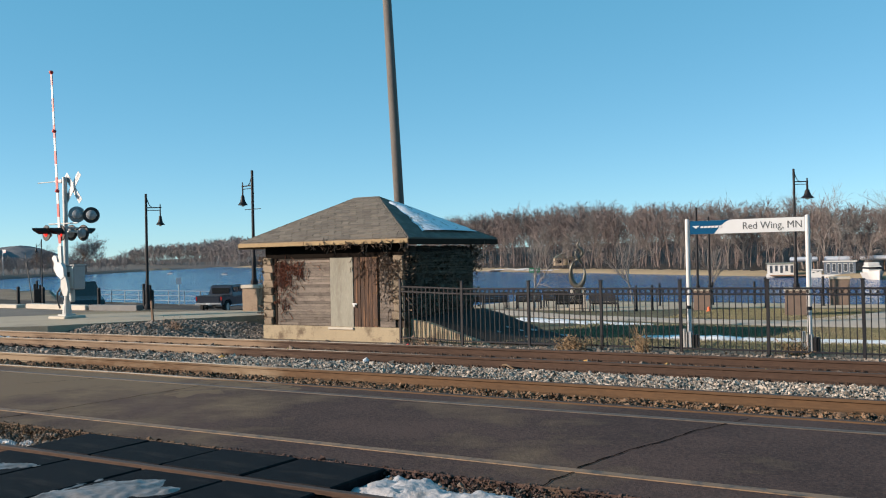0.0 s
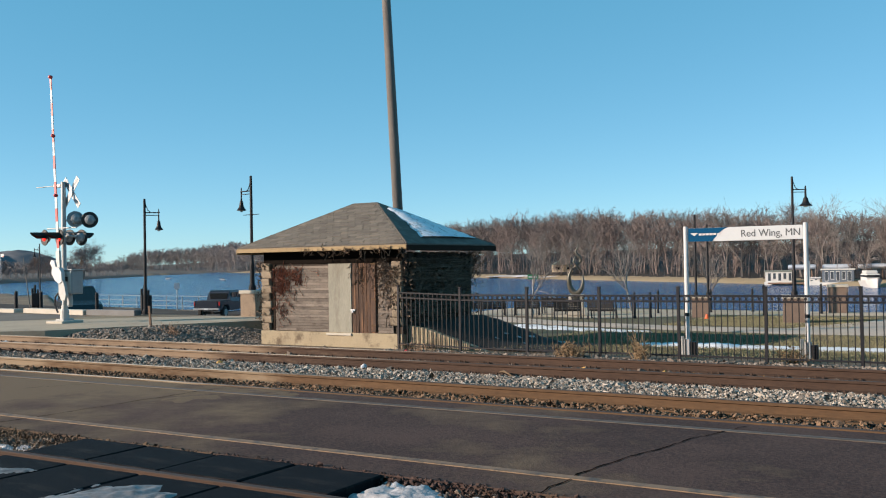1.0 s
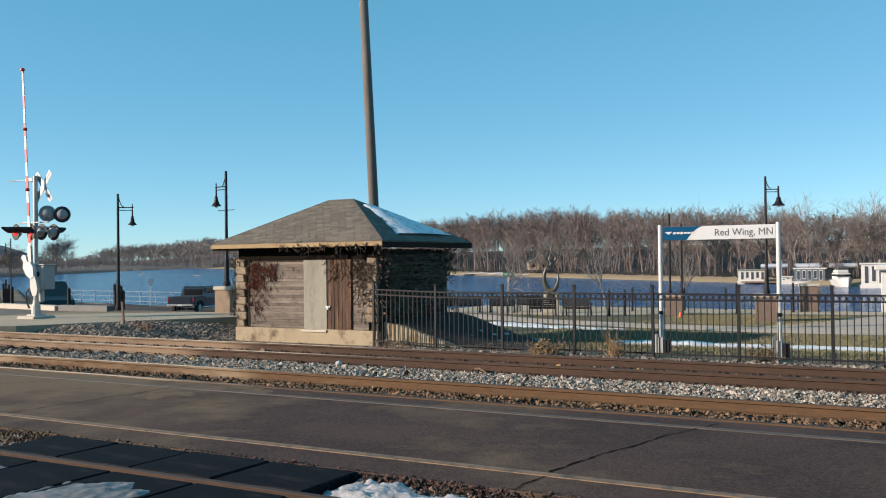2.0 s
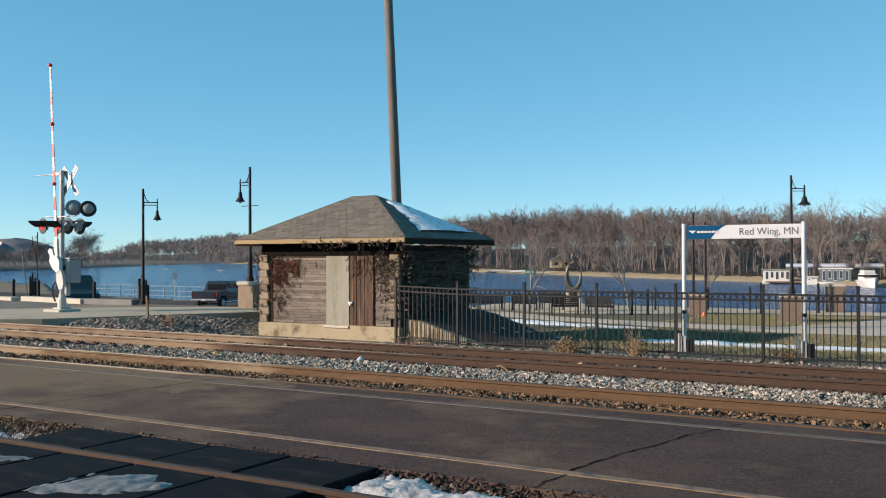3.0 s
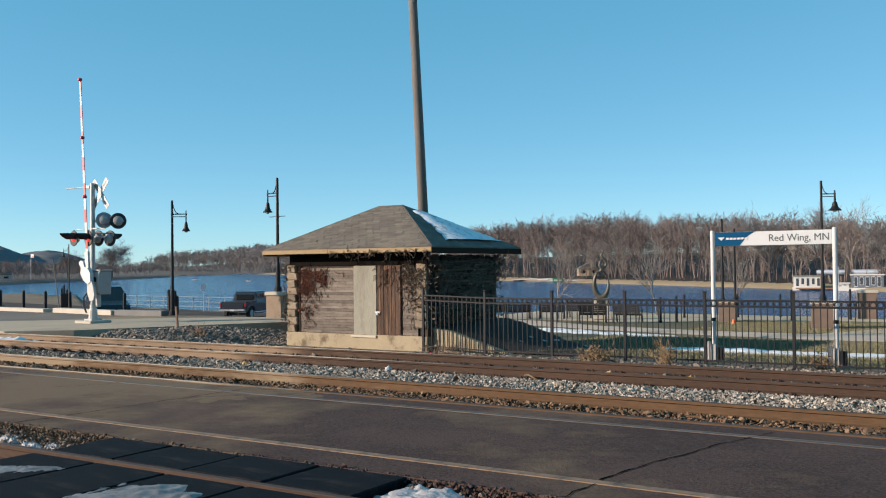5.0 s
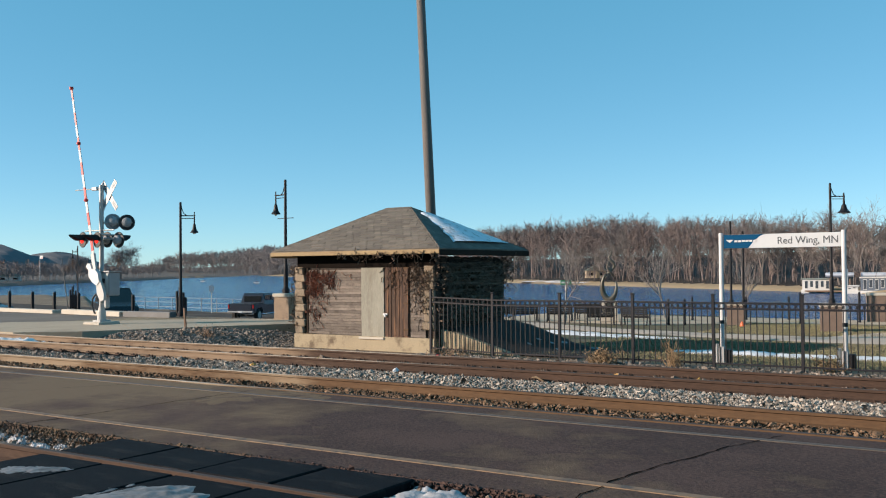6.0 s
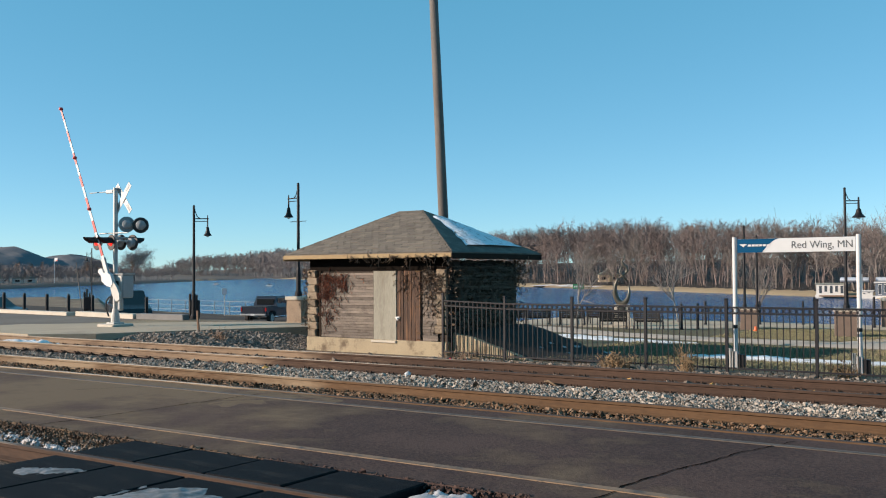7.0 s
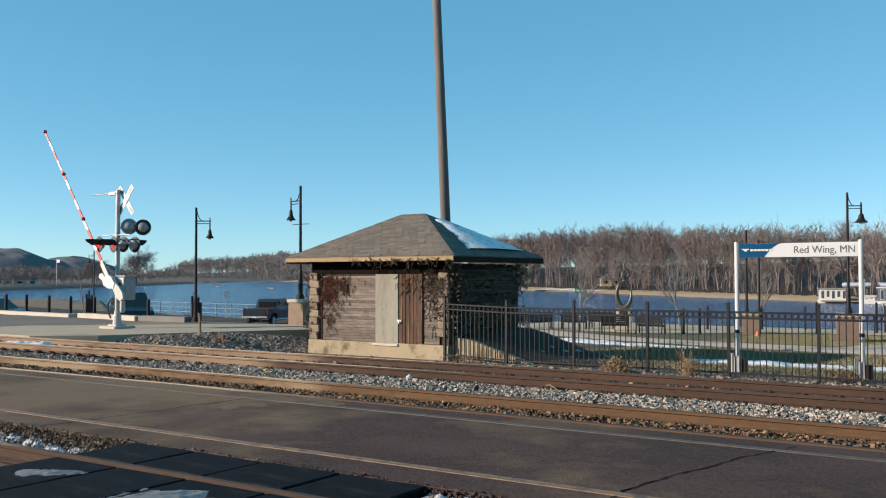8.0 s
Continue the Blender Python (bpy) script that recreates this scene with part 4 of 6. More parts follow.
        for i in range(rows_):
            t = (i + 0.5) / rows_
            l, r = a.lerp(d_, t), b.lerp(c, t)
            width = (r - l).length
            off = (i * 0.29) % 0.75
            n = int(width / 0.75) + 1
            for j in range(-1, n + 1):
                x = -width / 2 + j * 0.75 + off + rng.uniform(-.01, .01)
                x0_, x1_ = max(x - 0.372, -width / 2), min(x + 0.372, width / 2)
                if x1_ - x0_ < 0.04:
                    continue
                m = Matrix.Translation((l + r) / 2 + ux * (x0_ + x1_) / 2 + nrm * (0.004 + (rng.uniform(0, 0.005) if as_parts else 0))) @ rot @ Matrix.Diagonal(((x1_ - x0_) / 0.33, 1, 1, 1))
                if as_parts and len(made) < 300:
                    made.append(share("shingle", tm, roof, m))
                else:
                    k0 = len(verts)
                    for v in flat_me.vertices:
                        verts.append(tuple(m @ Vector((v.co.x, v.co.y, v.co.z * 0.12))))
                    for p in flat_me.polygons:
                        faces.append([k0 + q for q in p.vertices])
    made = []
    slope((-ov, -ov, ez + 0.03), (W + ov, -ov, ez + 0.03), (rx1, ry, rz), (rx0, ry, rz), True)
    slope((W + ov, -ov, ez + 0.03), (W + ov, D + ovb, ez + 0.03), (rx1, ry, rz), (rx1, ry, rz), False)
    slope((-ov, D + ovb, ez + 0.03), (-ov, -ov, ez + 0.03), (rx0, ry, rz), (rx0, ry, rz), False)
    stuff_object("shingle_field", verts, faces, M_SHINGLE, "", "", parent=roof)
    # ridge and hip caps
    hb = bmesh.new()
    for p, q in (((rx0, ry, rz), (rx1, ry, rz)), ((rx0, ry, rz), (-ov, -ov, ez + .03)), ((rx1, ry, rz), (W + ov, -ov, ez + .03)), ((rx1, ry, rz), (W + ov, D + ovb, ez + .03))):
        tube(hb, Vector(p) + Vector((0, 0, 0.0)), Vector(q) + Vector((0, 0, 0.0)), 0.016, 0.016, 6)
    part("hip_cap", hb, M_SHINGLE, roof)
    # snow on the shaded slope
    sn = bmesh.new()
    A, B, C = Vector((W + ov, -ov, ez + .03)), Vector((W + ov, D + ovb, ez + .03)), Vector((rx1, ry, rz))
    nrm = (B - A).cross(C - A).normalized()
    prev = None
    steps = 16
    for i in range(steps + 1):
        t = 0.13 + 0.70 * i / steps
        l = A.lerp(C, t)
        r = B.lerp(C, t)
        lo_ = 0.17 + 0.22 * t + rng.uniform(-.035, .035)
        p = l.lerp(r, min(0.95, lo_))
        q = l.lerp(r, 0.93 + rng.uniform(-.02, .02))
        cur = [sn.verts.new(p + nrm * 0.02), sn.verts.new(p.lerp(q, 0.04) + nrm * 0.055), sn.verts.new(p.lerp(q, 0.5) + nrm * (0.07 + rng.uniform(-.012, .012))), sn.verts.new(q + nrm * 0.05)]
        if prev:
            for a_, b_, c_, d_ in zip(prev, prev[1:], cur[1:], cur):
                sn.faces.new((a_, b_, c_, d_))
        prev = cur
    bmesh.ops.recalc_face_normals(sn, faces=sn.faces)
    part("roof_snow", sn, M_ROOF_SNOW, s, "patch of snow on the shaded roof slope", smooth=True)
    # fascia boards
    for nm, bb in (("fascia", (-ov, 1.95, -ov - 0.03, -ov)), ("fascia", (1.955, W + ov, -ov - 0.028, -ov))):
        part("fascia", box_bm(*bb, ez - 0.105, ez + 0.005, 0.006), M_FASCIA, s, "peeling yellow-brown fascia board")
    # side away from the sun: fascia in a darker colour that paints its shade
    part("fascia", box_bm(W + ov, W + ov + 0.03, -ov - 0.03, D + ovb, ez - 0.15, ez, 0.006), M_SHADED_TRIM, s)
    part("fascia", box_bm(-ov - 0.03, -ov, -ov - 0.03, D + ovb, ez - 0.15, ez, 0.006), M_FASCIA, s)
    for i in range(9):
        xx = -0.36 + i * (W + 0.72) / 8
        part("rafter_end", box_bm(xx - 0.03, xx + 0.03, -ov + 0.02, 0.0, ez - 0.12, ez - 0.022), M_SHADED_TRIM, s)
    # dry vines: crooked stems and small curled leaves
    def vine(seed, name, n, m, sample, leaf=0.045, label=""):
        r = np.random.default_rng(seed)
        vs, fs = [], []
        for i in range(n):
            p = np.array(sample(r))
            d = np.array([r.normal(0, 0.8), 0, -abs(r.normal(0.3, 0.8))])
            for sgm in range(r.integers(2, 6)):
                q = p + d / (np.linalg.norm(d) + 1e-6) * r.uniform(0.04, 0.10)
                q[1] = sample(r)[1] if r.random() < 0.3 else p[1] + r.normal(0, 0.012)
                w = r.uniform(0.004, 0.010)
                k0 = len(vs)
                vs += [p + (w, 0, 0), p - (w, 0, 0), q - (w, 0, 0), q + (w, 0, 0), p + (0, -w * 2, w), q + (0, -w * 2, w)]
                fs += [(k0, k0 + 1, k0 + 2, k0 + 3), (k0, k0 + 3, k0 + 5, k0 + 4), (k0 + 1, k0 + 4, k0 + 5, k0 + 2)]
                if r.random() < 0.75:
                    u = r.normal(0, 1, 3)
                    v_ = r.normal(0, 1, 3)
                    u *= leaf * r.uniform(.5, 1.2) / np.linalg.norm(u)
                    v_ *= leaf * r.uniform(.3, .9) / np.linalg.norm(v_)
                    k0 = len(vs)
                    c_ = q + (0, -0.02, 0)
                    vs += [c_ - u, c_ - v_ + (0, -.012, 0), c_ + u, c_ + v_]
                    fs += [(k0, k0 + 1, k0 + 2, k0 + 3)]
                p = q
                d = d * 0.7 + np.array([r.normal(0, 0.6), 0, r.normal(-0.1, 0.6)])
        o = stuff_object(name, vs, fs, m, "", "", parent=s)
        if label:
            o["label"] = label

    def front_red(r):
        x = 0.59 + abs(r.normal(0, 0.45))
        return (x, -0.015, 2.25 - abs(r.normal(0, 0.5)) * (1.3 if x < 1.2 else 0.6))
    vine(1, "red_vine", 260, M_VINE_RED, front_red, 0.026, label="dry reddish creeper on the boards")

    def front_right(r):
        return (min(W - 0.02, 4.15 + abs(r.normal(0.3, 0.26))), -0.05, 2.3 - abs(r.normal(0.3, 0.45)))
    vine(2, "brown_vine", 150, M_VINE, front_right, 0.034, label="dry brown creeper over the corner blocks")

    def left_corner(r):
        return (0.06 + r.normal(0, 0.05), 0.0 + r.uniform(-.06, .3), r.uniform(0.75, 2.4))
    vine(3, "brown_vine", 150, M_VINE, left_corner)

    def side(r):
        return (W + 0.07 + abs(r.normal(0, .04)), r.uniform(0.0, D), 2.45 - abs(r.normal(0, 0.9)))
    vine(4, "brown_vine", 700, M_VINE, side, 0.06, label="dense dry creeper on the side wall")

    def fringe(r):
        x = 1.9 + 3.4 * r.random()
        return (min(x, W + ov - .1), -ov - 0.045, ez - 0.02 - abs(r.normal(0, 0.05)))
    vine(5, "brown_vine", 55, M_VINE, fringe, 0.03, label="dry creeper hanging from the eaves")

    def back_corner(r):
        return (W + 0.1 + r.normal(0, .1), D + r.uniform(-0.2, 0.42), 2.68 - abs(r.normal(0, 0.35)))
    vine(6, "brown_vine", 60, M_VINE, back_corner, 0.05)

    def over_door(r):
        return (3.3 + r.random() * 0.85, -0.03, 2.28 - abs(r.normal(0, .28)))
    vine(7, "brown_vine", 30, M_VINE, over_door, 0.02)
    return s


build_shed()


def wing_wall():
    bm = bmesh.new()
    out = [(0.0, -0.3), (0.0, 0.62), (0.5, 0.56), (1.25, 0.34), (2.0, 0.12), (2.3, 0.02), (2.3, -0.3)]
    extrude_poly(bm, out, 0.0, 0.18)
    bmesh.ops.recalc_face_normals(bm, faces=bm.faces)
    o = link("retaining_wall", bm, M_FOUND)
    o.matrix_basis = pose(SX1 + 0.06, SY0 + 0.16, SG)
    tagged(o, "low beige sloping retaining wall beside the shed", "low wall")


wing_wall()


def bank_height(x, y):
    """The filled slope against the shed, over the ground beside it."""
    t = min(1, max(0, (y - 20.9) / 3.4))
    reach = 2.3 + 0.9 * t
    u = min(1, max(0, (x - SX1) / reach))
    return (0.58 + 0.20 * t) * (0.5 + 0.5 * math.cos(math.pi * u)) * (1 - smooth(24.3, 25.6, y)) + 0.03 * noise.noise(Vector((x * 3, y * 3, 2)))


def side_bank():
    bm = bmesh.new()
    nx, ny = 26, 30
    rows = [[bm.verts.new((SX1 + 0.02 + 4.0 * i / nx, 20.96 + 4.7 * j / ny, 0)) for j in range(ny + 1)] for i in range(nx + 1)]
    for i, row in enumerate(rows):
        for j, v in enumerate(row):
            v.co.z = ground_z(v.co.x, v.co.y) + 0.03 + bank_height(v.co.x, v.co.y) - (0.12 if i == nx or j == ny else 0)
    for p, q in zip(rows, rows[1:]):
        for a, b, c, d in zip(p, p[1:], q[1:], q):
            bm.faces.new((a, d, c, b))
    # the bank's dark colour has the shed's shade painted into it
    tagged(link("earth_bank", bm, M_SHADED_GROUND, smooth=True), "earth bank beside the shed, its shade painted in dark", "bank", kind="structure")


side_bank()
for cx, cy, r, sd in ((-12.2, 23.2, 0.07, 24), (-11.8, 23.9, 0.11, 26), (-11.5, 22.9, 0.06, 28), (-11.1, 24.4, 0.12, 29), (-12.1, 22.5, 0.05, 30), (-11.9, 23.4, 0.06, 27)):
    snow_lumps("snow_patch", [(cx + 1.5 * r * math.cos(a), cy + r * math.sin(a)) for a in (0, 1.05, 2.1, 3.14, 4.2, 5.25)], sd, "small shaded patch of old snow on the bank", ground_z(cx, cy) + bank_height(cx, cy) + 0.02, 0.03, 0.7, M_OLD_SNOW)
# ---- iron fence ----
FY = 20.55


def build_fence():
    f = thing("fence", pose(-13.93, FY, -0.52), "black iron picket fence with a double top rail along the tracks", "fence")
    span = 1.86
    n = 10
    post = box_bm(-0.032, 0.032, -0.032, 0.032, -0.1, 1.60, 0.004)
    box(post, -0.042, 0.042, -0.042, 0.042, 1.60, 1.635, 0.008)
    pm = bpy.data.meshes.new("post")
    post.to_mesh(pm)
    post.free()
    pm.materials.append(M_IRON_GREY)
    pk = box_bm(-0.0095, 0.0095, -0.0095, 0.0095, 0.06, 1.44)
    km = bpy.data.meshes.new("picket")
    pk.to_mesh(km)
    pk.free()
    km.materials.append(M_IRON)
    rb = box_bm(0, span, -0.018, 0.018, -0.019, 0.019, 0.003)
    rm = bpy.data.meshes.new("fence_rail")
    rb.to_mesh(rm)
    rb.free()
    rm.materials.append(M_IRON_GREY)
    ring = bmesh.new()
    k = 10
    pts = [(0.052 * math.cos(2 * math.pi * i / k), 0, 0.052 * math.sin(2 * math.pi * i / k)) for i in range(k + 1)]
    sweep(ring, pts, 0.0085, 4)
    gm = bpy.data.meshes.new("ring")
    ring.to_mesh(gm)
    ring.free()
    gm.materials.append(M_IRON)
    rng = random.Random(3)
    count = 0
    for i in range(n + 1):
        share("post", pm, f, pose(i * span, 0, 0.06 if i == 0 else 0, rng.uniform(-.4, .4), rng.uniform(-.4, .4), 0))
        if i == n:
            break
        for z in (0.12, 1.305, 1.435):
            share("fence_rail", rm, f, pose(i * span, 0, z + (0.06 if i == 0 else 0), 0, math.degrees(math.atan(0.06 / span)) if i == 0 else 0, 0))
        for j in range(1, 14):
            x = i * span + j * span / 14
            share("picket", km, f, pose(x, rng.uniform(-.003, .003), 0.06 * max(0, 1 - x / span)))
        for j in range(14):
            share("ring", gm, f, pose(i * span + (j + 0.5) * span / 14, 0, 1.37 + (0.06 * (1 - (j + 0.5) / 14) if i == 0 else 0)))


build_fence()


# ---- station name sign ----
def build_sign():
    x0, x1 = -6.63, -4.0
    y = 21.62
    s = thing("station_sign", pose(x0, y, -0.52), "white-posted station name sign with a blue corner panel", "sign")
    w = x1 - x0
    for x in (0, w):
        p = bmesh.new()
        lathe(p, [(0.05, 0.0), (0.05, 2.96), (0.042, 2.985), (0.0, 3.0)][:3], 14)
        q = part("post", p, M_WHITE, s, smooth=False)
        q.location.x = x
        part("clamp", tube_bm((x, 0, 0.92), (x, 0, 1.0), 0.056, 0.056, 12), M_BLACK, s, "black band")
    b = part("panel", box_bm(0.07, w - 0.05, -0.02, 0.02, 2.63, 2.94, 0.006), M_PANEL, s, "white name panel")
    # blue field with a slanting curved edge
    bl = bmesh.new()
    pts = [(0.07, 2.632), (0.62, 2.632)]
    for i in range(9):
        t = i / 8
        pts.append((0.62 + 0.38 * t, 2.632 + 0.306 * (1 - (1 - t) ** 1.7)))
    pts += [(0.07, 2.938)]
    extrude_poly(bl, pts, -0.026, -0.021)
    bmesh.ops.recalc_face_normals(bl, faces=bl.faces)
    part("blue_field", bl, M_BLUE, s)
    # emblem and mark as plain shapes
    em = bmesh.new()
    extrude_poly(em, [(0.12, 2.825), (0.30, 2.825), (0.245, 2.79), (0.215, 2.755)], -0.032, -0.027)
    xx = 0.31
    for i in range(6):
        extrude_poly(em, [(xx, 2.77), (xx + 0.065, 2.77), (xx + 0.078, 2.815), (xx + 0.013, 2.815)], -0.032, -0.027)
        xx += 0.083
    bmesh.ops.recalc_face_normals(em, faces=em.faces)
    part("emblem", em, M_PANEL, s)
    t = bpy.data.curves.new("lettering", "FONT")
    t.body = "Red Wing, MN"
    t.size = 0.225
    t.extrude = 0.003
    t.align_x = "LEFT"
    tob = new("lettering", t)
    bpy.context.view_layer.update()
    me = bpy.data.meshes.new_from_object(tob.evaluated_get(bpy.context.evaluated_depsgraph_get()))
    bpy.data.objects.remove(tob)
    me.materials.clear()
    me.materials.append(M_TEXT)
    width = max(v.co.x for v in me.vertices)
    o = share("lettering", me, s, pose(1.25, -0.0245, 2.715, 90, 0, 0) @ Matrix.Diagonal((1.27 / width, 1, 1, 1)))
    # feet: a clamped sleeve beside a stub post and a dark box
    for x in (0.0, w):
        part("junction_box", box_bm(x + 0.07, x + 0.20, -0.06, 0.10, 0.0, 0.34, 0.012), M_IRON, s, "dark junction box at the post foot")
        part("foot_sleeve", box_bm(x - 0.065, x + 0.065, -0.075, 0.065, 0.0, 0.40, 0.012), M_GREY, s, "grey steel sleeve round the post foot")
        part("stub_post", tube_bm((x - 0.115, -0.04, 0.0), (x - 0.115, -0.04, 0.46), 0.042, 0.042, 10), M_ALU, s, "galvanised stub post")
        part("foot_slab", box_bm(x - 0.22, x + 0.24, -0.16, 0.16, -0.1, 0.03, 0.015), M_CONCRETE_PALE, s)


build_sign()


# ---- lamp posts ----
def lamp_post(at, height, arm_turn, label, cross=False, bell=1.0):
    l = thing("street_lamp", pose(*at, 0, 0, arm_turn), label, "street lamp", group="bell street lamps by the river")
    p = bmesh.new()
    lathe(p, [(0.13, 0), (0.13, 0.12), (0.085, 0.2), (0.075, 0.9), (0.055, 1.0), (0.045, height - 0.03), (0.03, height)], 12)
    part("pole", p, M_IRON, l)
    a = bmesh.new()
    h = height - 0.52
    tube(a, (0, 0, h), (0.56, 0, h), 0.02)
    tube(a, (0, 0, h - 0.10), (0.52, 0, h - 0.10), 0.014)
    sweep(a, [(0.02, 0, height - 0.05), (0.05, 0, height - 0.25), (0.13, 0, h + 0.08), (0.24, 0, h)], 0.016)
    part("arm", a, M_IRON, l)
    b = bmesh.new()
    lathe(b, [(0.022, h + 0.14), (0.03, h - 0.05), (0.035, h - 0.30), (0.07, h - 0.34), (0.09, h - 0.46), (0.12, h - 0.54), (0.20, h - 0.63), (0.20, h - 0.65), (0.1, h - 0.64)], 16, pose(0.52, 0, 0) @ Matrix.Diagonal((bell, bell, 1, 1)))
    part("shade", b, M_IRON, l, "black bell-shaped shade")
    g = bmesh.new()
    lathe(g, [(0.02, h - 0.70), (0.08, h - 0.67), (0.09, h - 0.635)], 12, pose(0.52, 0, 0) @ Matrix.Diagonal((bell, bell, 1, 1)))
    part("globe", g, M_PANEL, l)
    if cross:
        part("banner_arm", tube_bm((-0.42, 0, height - 1.33), (0.42, 0, height - 1.33), 0.012), M_IRON, l)
    return l


lamp_post((-27.99, 24.5, 0.0), 4.32, 35, "black street lamp with bell shade by the road", bell=0.76)
lamp_post((-22.41, 24.23, 0.92), 3.9, 172, "black street lamp with bell shade on a tan pillar", cross=True, bell=0.8)
lamp_post((-7.68, 39.0, 0.228), 4.66, 31, "black street lamp with bell shade on a pillar in the park", bell=1.24)


def slim_post(at, height):
    b = bmesh.new()
    lathe(b, [(0.10, -0.3), (0.10, 0.1), (0.055, 0.16), (0.05, height - 0.05), (0.03, height)], 12)
    o = link("light_pole", b, M_IRON)
    o.location = at
    tagged(o, "slim black pole on a tan pillar near the river", "light pole", group="slim poles near the river")


slim_post((-12.52, 42.2, 0.08), 3.62)
slim_post((-12.05, 42.45, 0.08), 3.18)


def pillar(x, y, z0, z1, w, label, material=None):
    p = thing("pillar", pose(x, y, 0, 0, 0, 12), label, "pillar", group="tan pillars")
    part("shaft", box_bm(-w / 2, w / 2, -w / 2, w / 2, z0 - 0.2, z1 - 0.12, 0.01), material or M_PILLAR, p)
    part("cap", box_bm(-w / 2 - 0.04, w / 2 + 0.04, -w / 2 - 0.04, w / 2 + 0.04, z1 - 0.12, z1, 0.015), M_CONCRETE_PALE, p, "pale concrete cap")


pillar(-22.42, 24.23, -0.04, 0.92, 0.58, "tan pillar with a pale cap beside the shed", M_PIER)
pillar(-7.68, 39.0, -0.86, 0.228, 0.88, "tan pillar with a pale cap on the lawn")
pillar(-12.34, 42.3, -0.95, 0.08, 0.75, "tan pillar with a pale cap near the river")
pillar(-7.4, 47.3, -0.95, 0.41, 0.84, "tan pillar with a pale cap near the river")


# ---- leaning wooden pole behind the shed ----
def tall_pole():
    bm = bmesh.new()
    lathe(bm, [(0.165, -1.2), (0.155, 5), (0.125, 13.5)], 14)
    o = link("utility_pole", bm, M_POLE, smooth=True)
    o.matrix_basis = look((-16.73, 24.93, 0.7), (-17.20, 24.60, 15.5)) @ pose(0, 0, 0, 180, 0, 0)
    tagged(o, "tall leaning weathered wooden pole behind the shed", "utility pole")


tall_pole()


# ---- crossing signal with its gate ----
GX, GY = -26.2, 19.55


def light_head(parent, at, direction, lit, back=None):
    d = Vector((direction[0], direction[1], 0)).normalized()
    m = Matrix.Translation(at) @ facing(d)
    disc = bmesh.new()
    lathe(disc, [(0.245, -0.02), (0.26, 0.0), (0.245, 0.015), (0.02, 0.02)], 22, m)
    h = part("signal_head", disc, back or M_BLACK, parent, "round backing disc")
    can = bmesh.new()
    lathe(can, [(0.06, -0.17), (0.14, -0.13), (0.16, -0.02), (0.16, 0.01)], 16, m)
    part("housing", can, M_GREY, h)
    lens = bmesh.new()
    lathe(lens, [(0.12, 0.022), (0.11, 0.04), (0.07, 0.055), (0.01, 0.06)], 16, m)
    part("lens", lens, M_LAMP_RED if lit else M_TAIL, h, "red lens")
    hood = bmesh.new()
    n = 12
    inner, outer = [], []
    for i in range(n + 1):
        a = radians(-10 + 200 * i / n)
        u = Vector((0, 0, 1))
        s_ = u.cross(d)
        c_ = s_ * math.cos(a) * 0.17 + u * math.sin(a) * 0.17
        ln = 0.18 + 0.28 * max(0, math.sin(a)) ** 0.6
        inner.append(hood.verts.new(Vector(at) + c_ + d * 0.01))
        outer.append(hood.verts.new(Vector(at) + c_ * 0.96 + d * ln))
    for i in range(n):
        hood.faces.new((inner[i], inner[i + 1], outer[i + 1], outer[i]))
    bmesh.ops.solidify(hood, geom=hood.faces[:], thickness=0.012)
    part("hood", hood, M_BLACK, h)
    return h


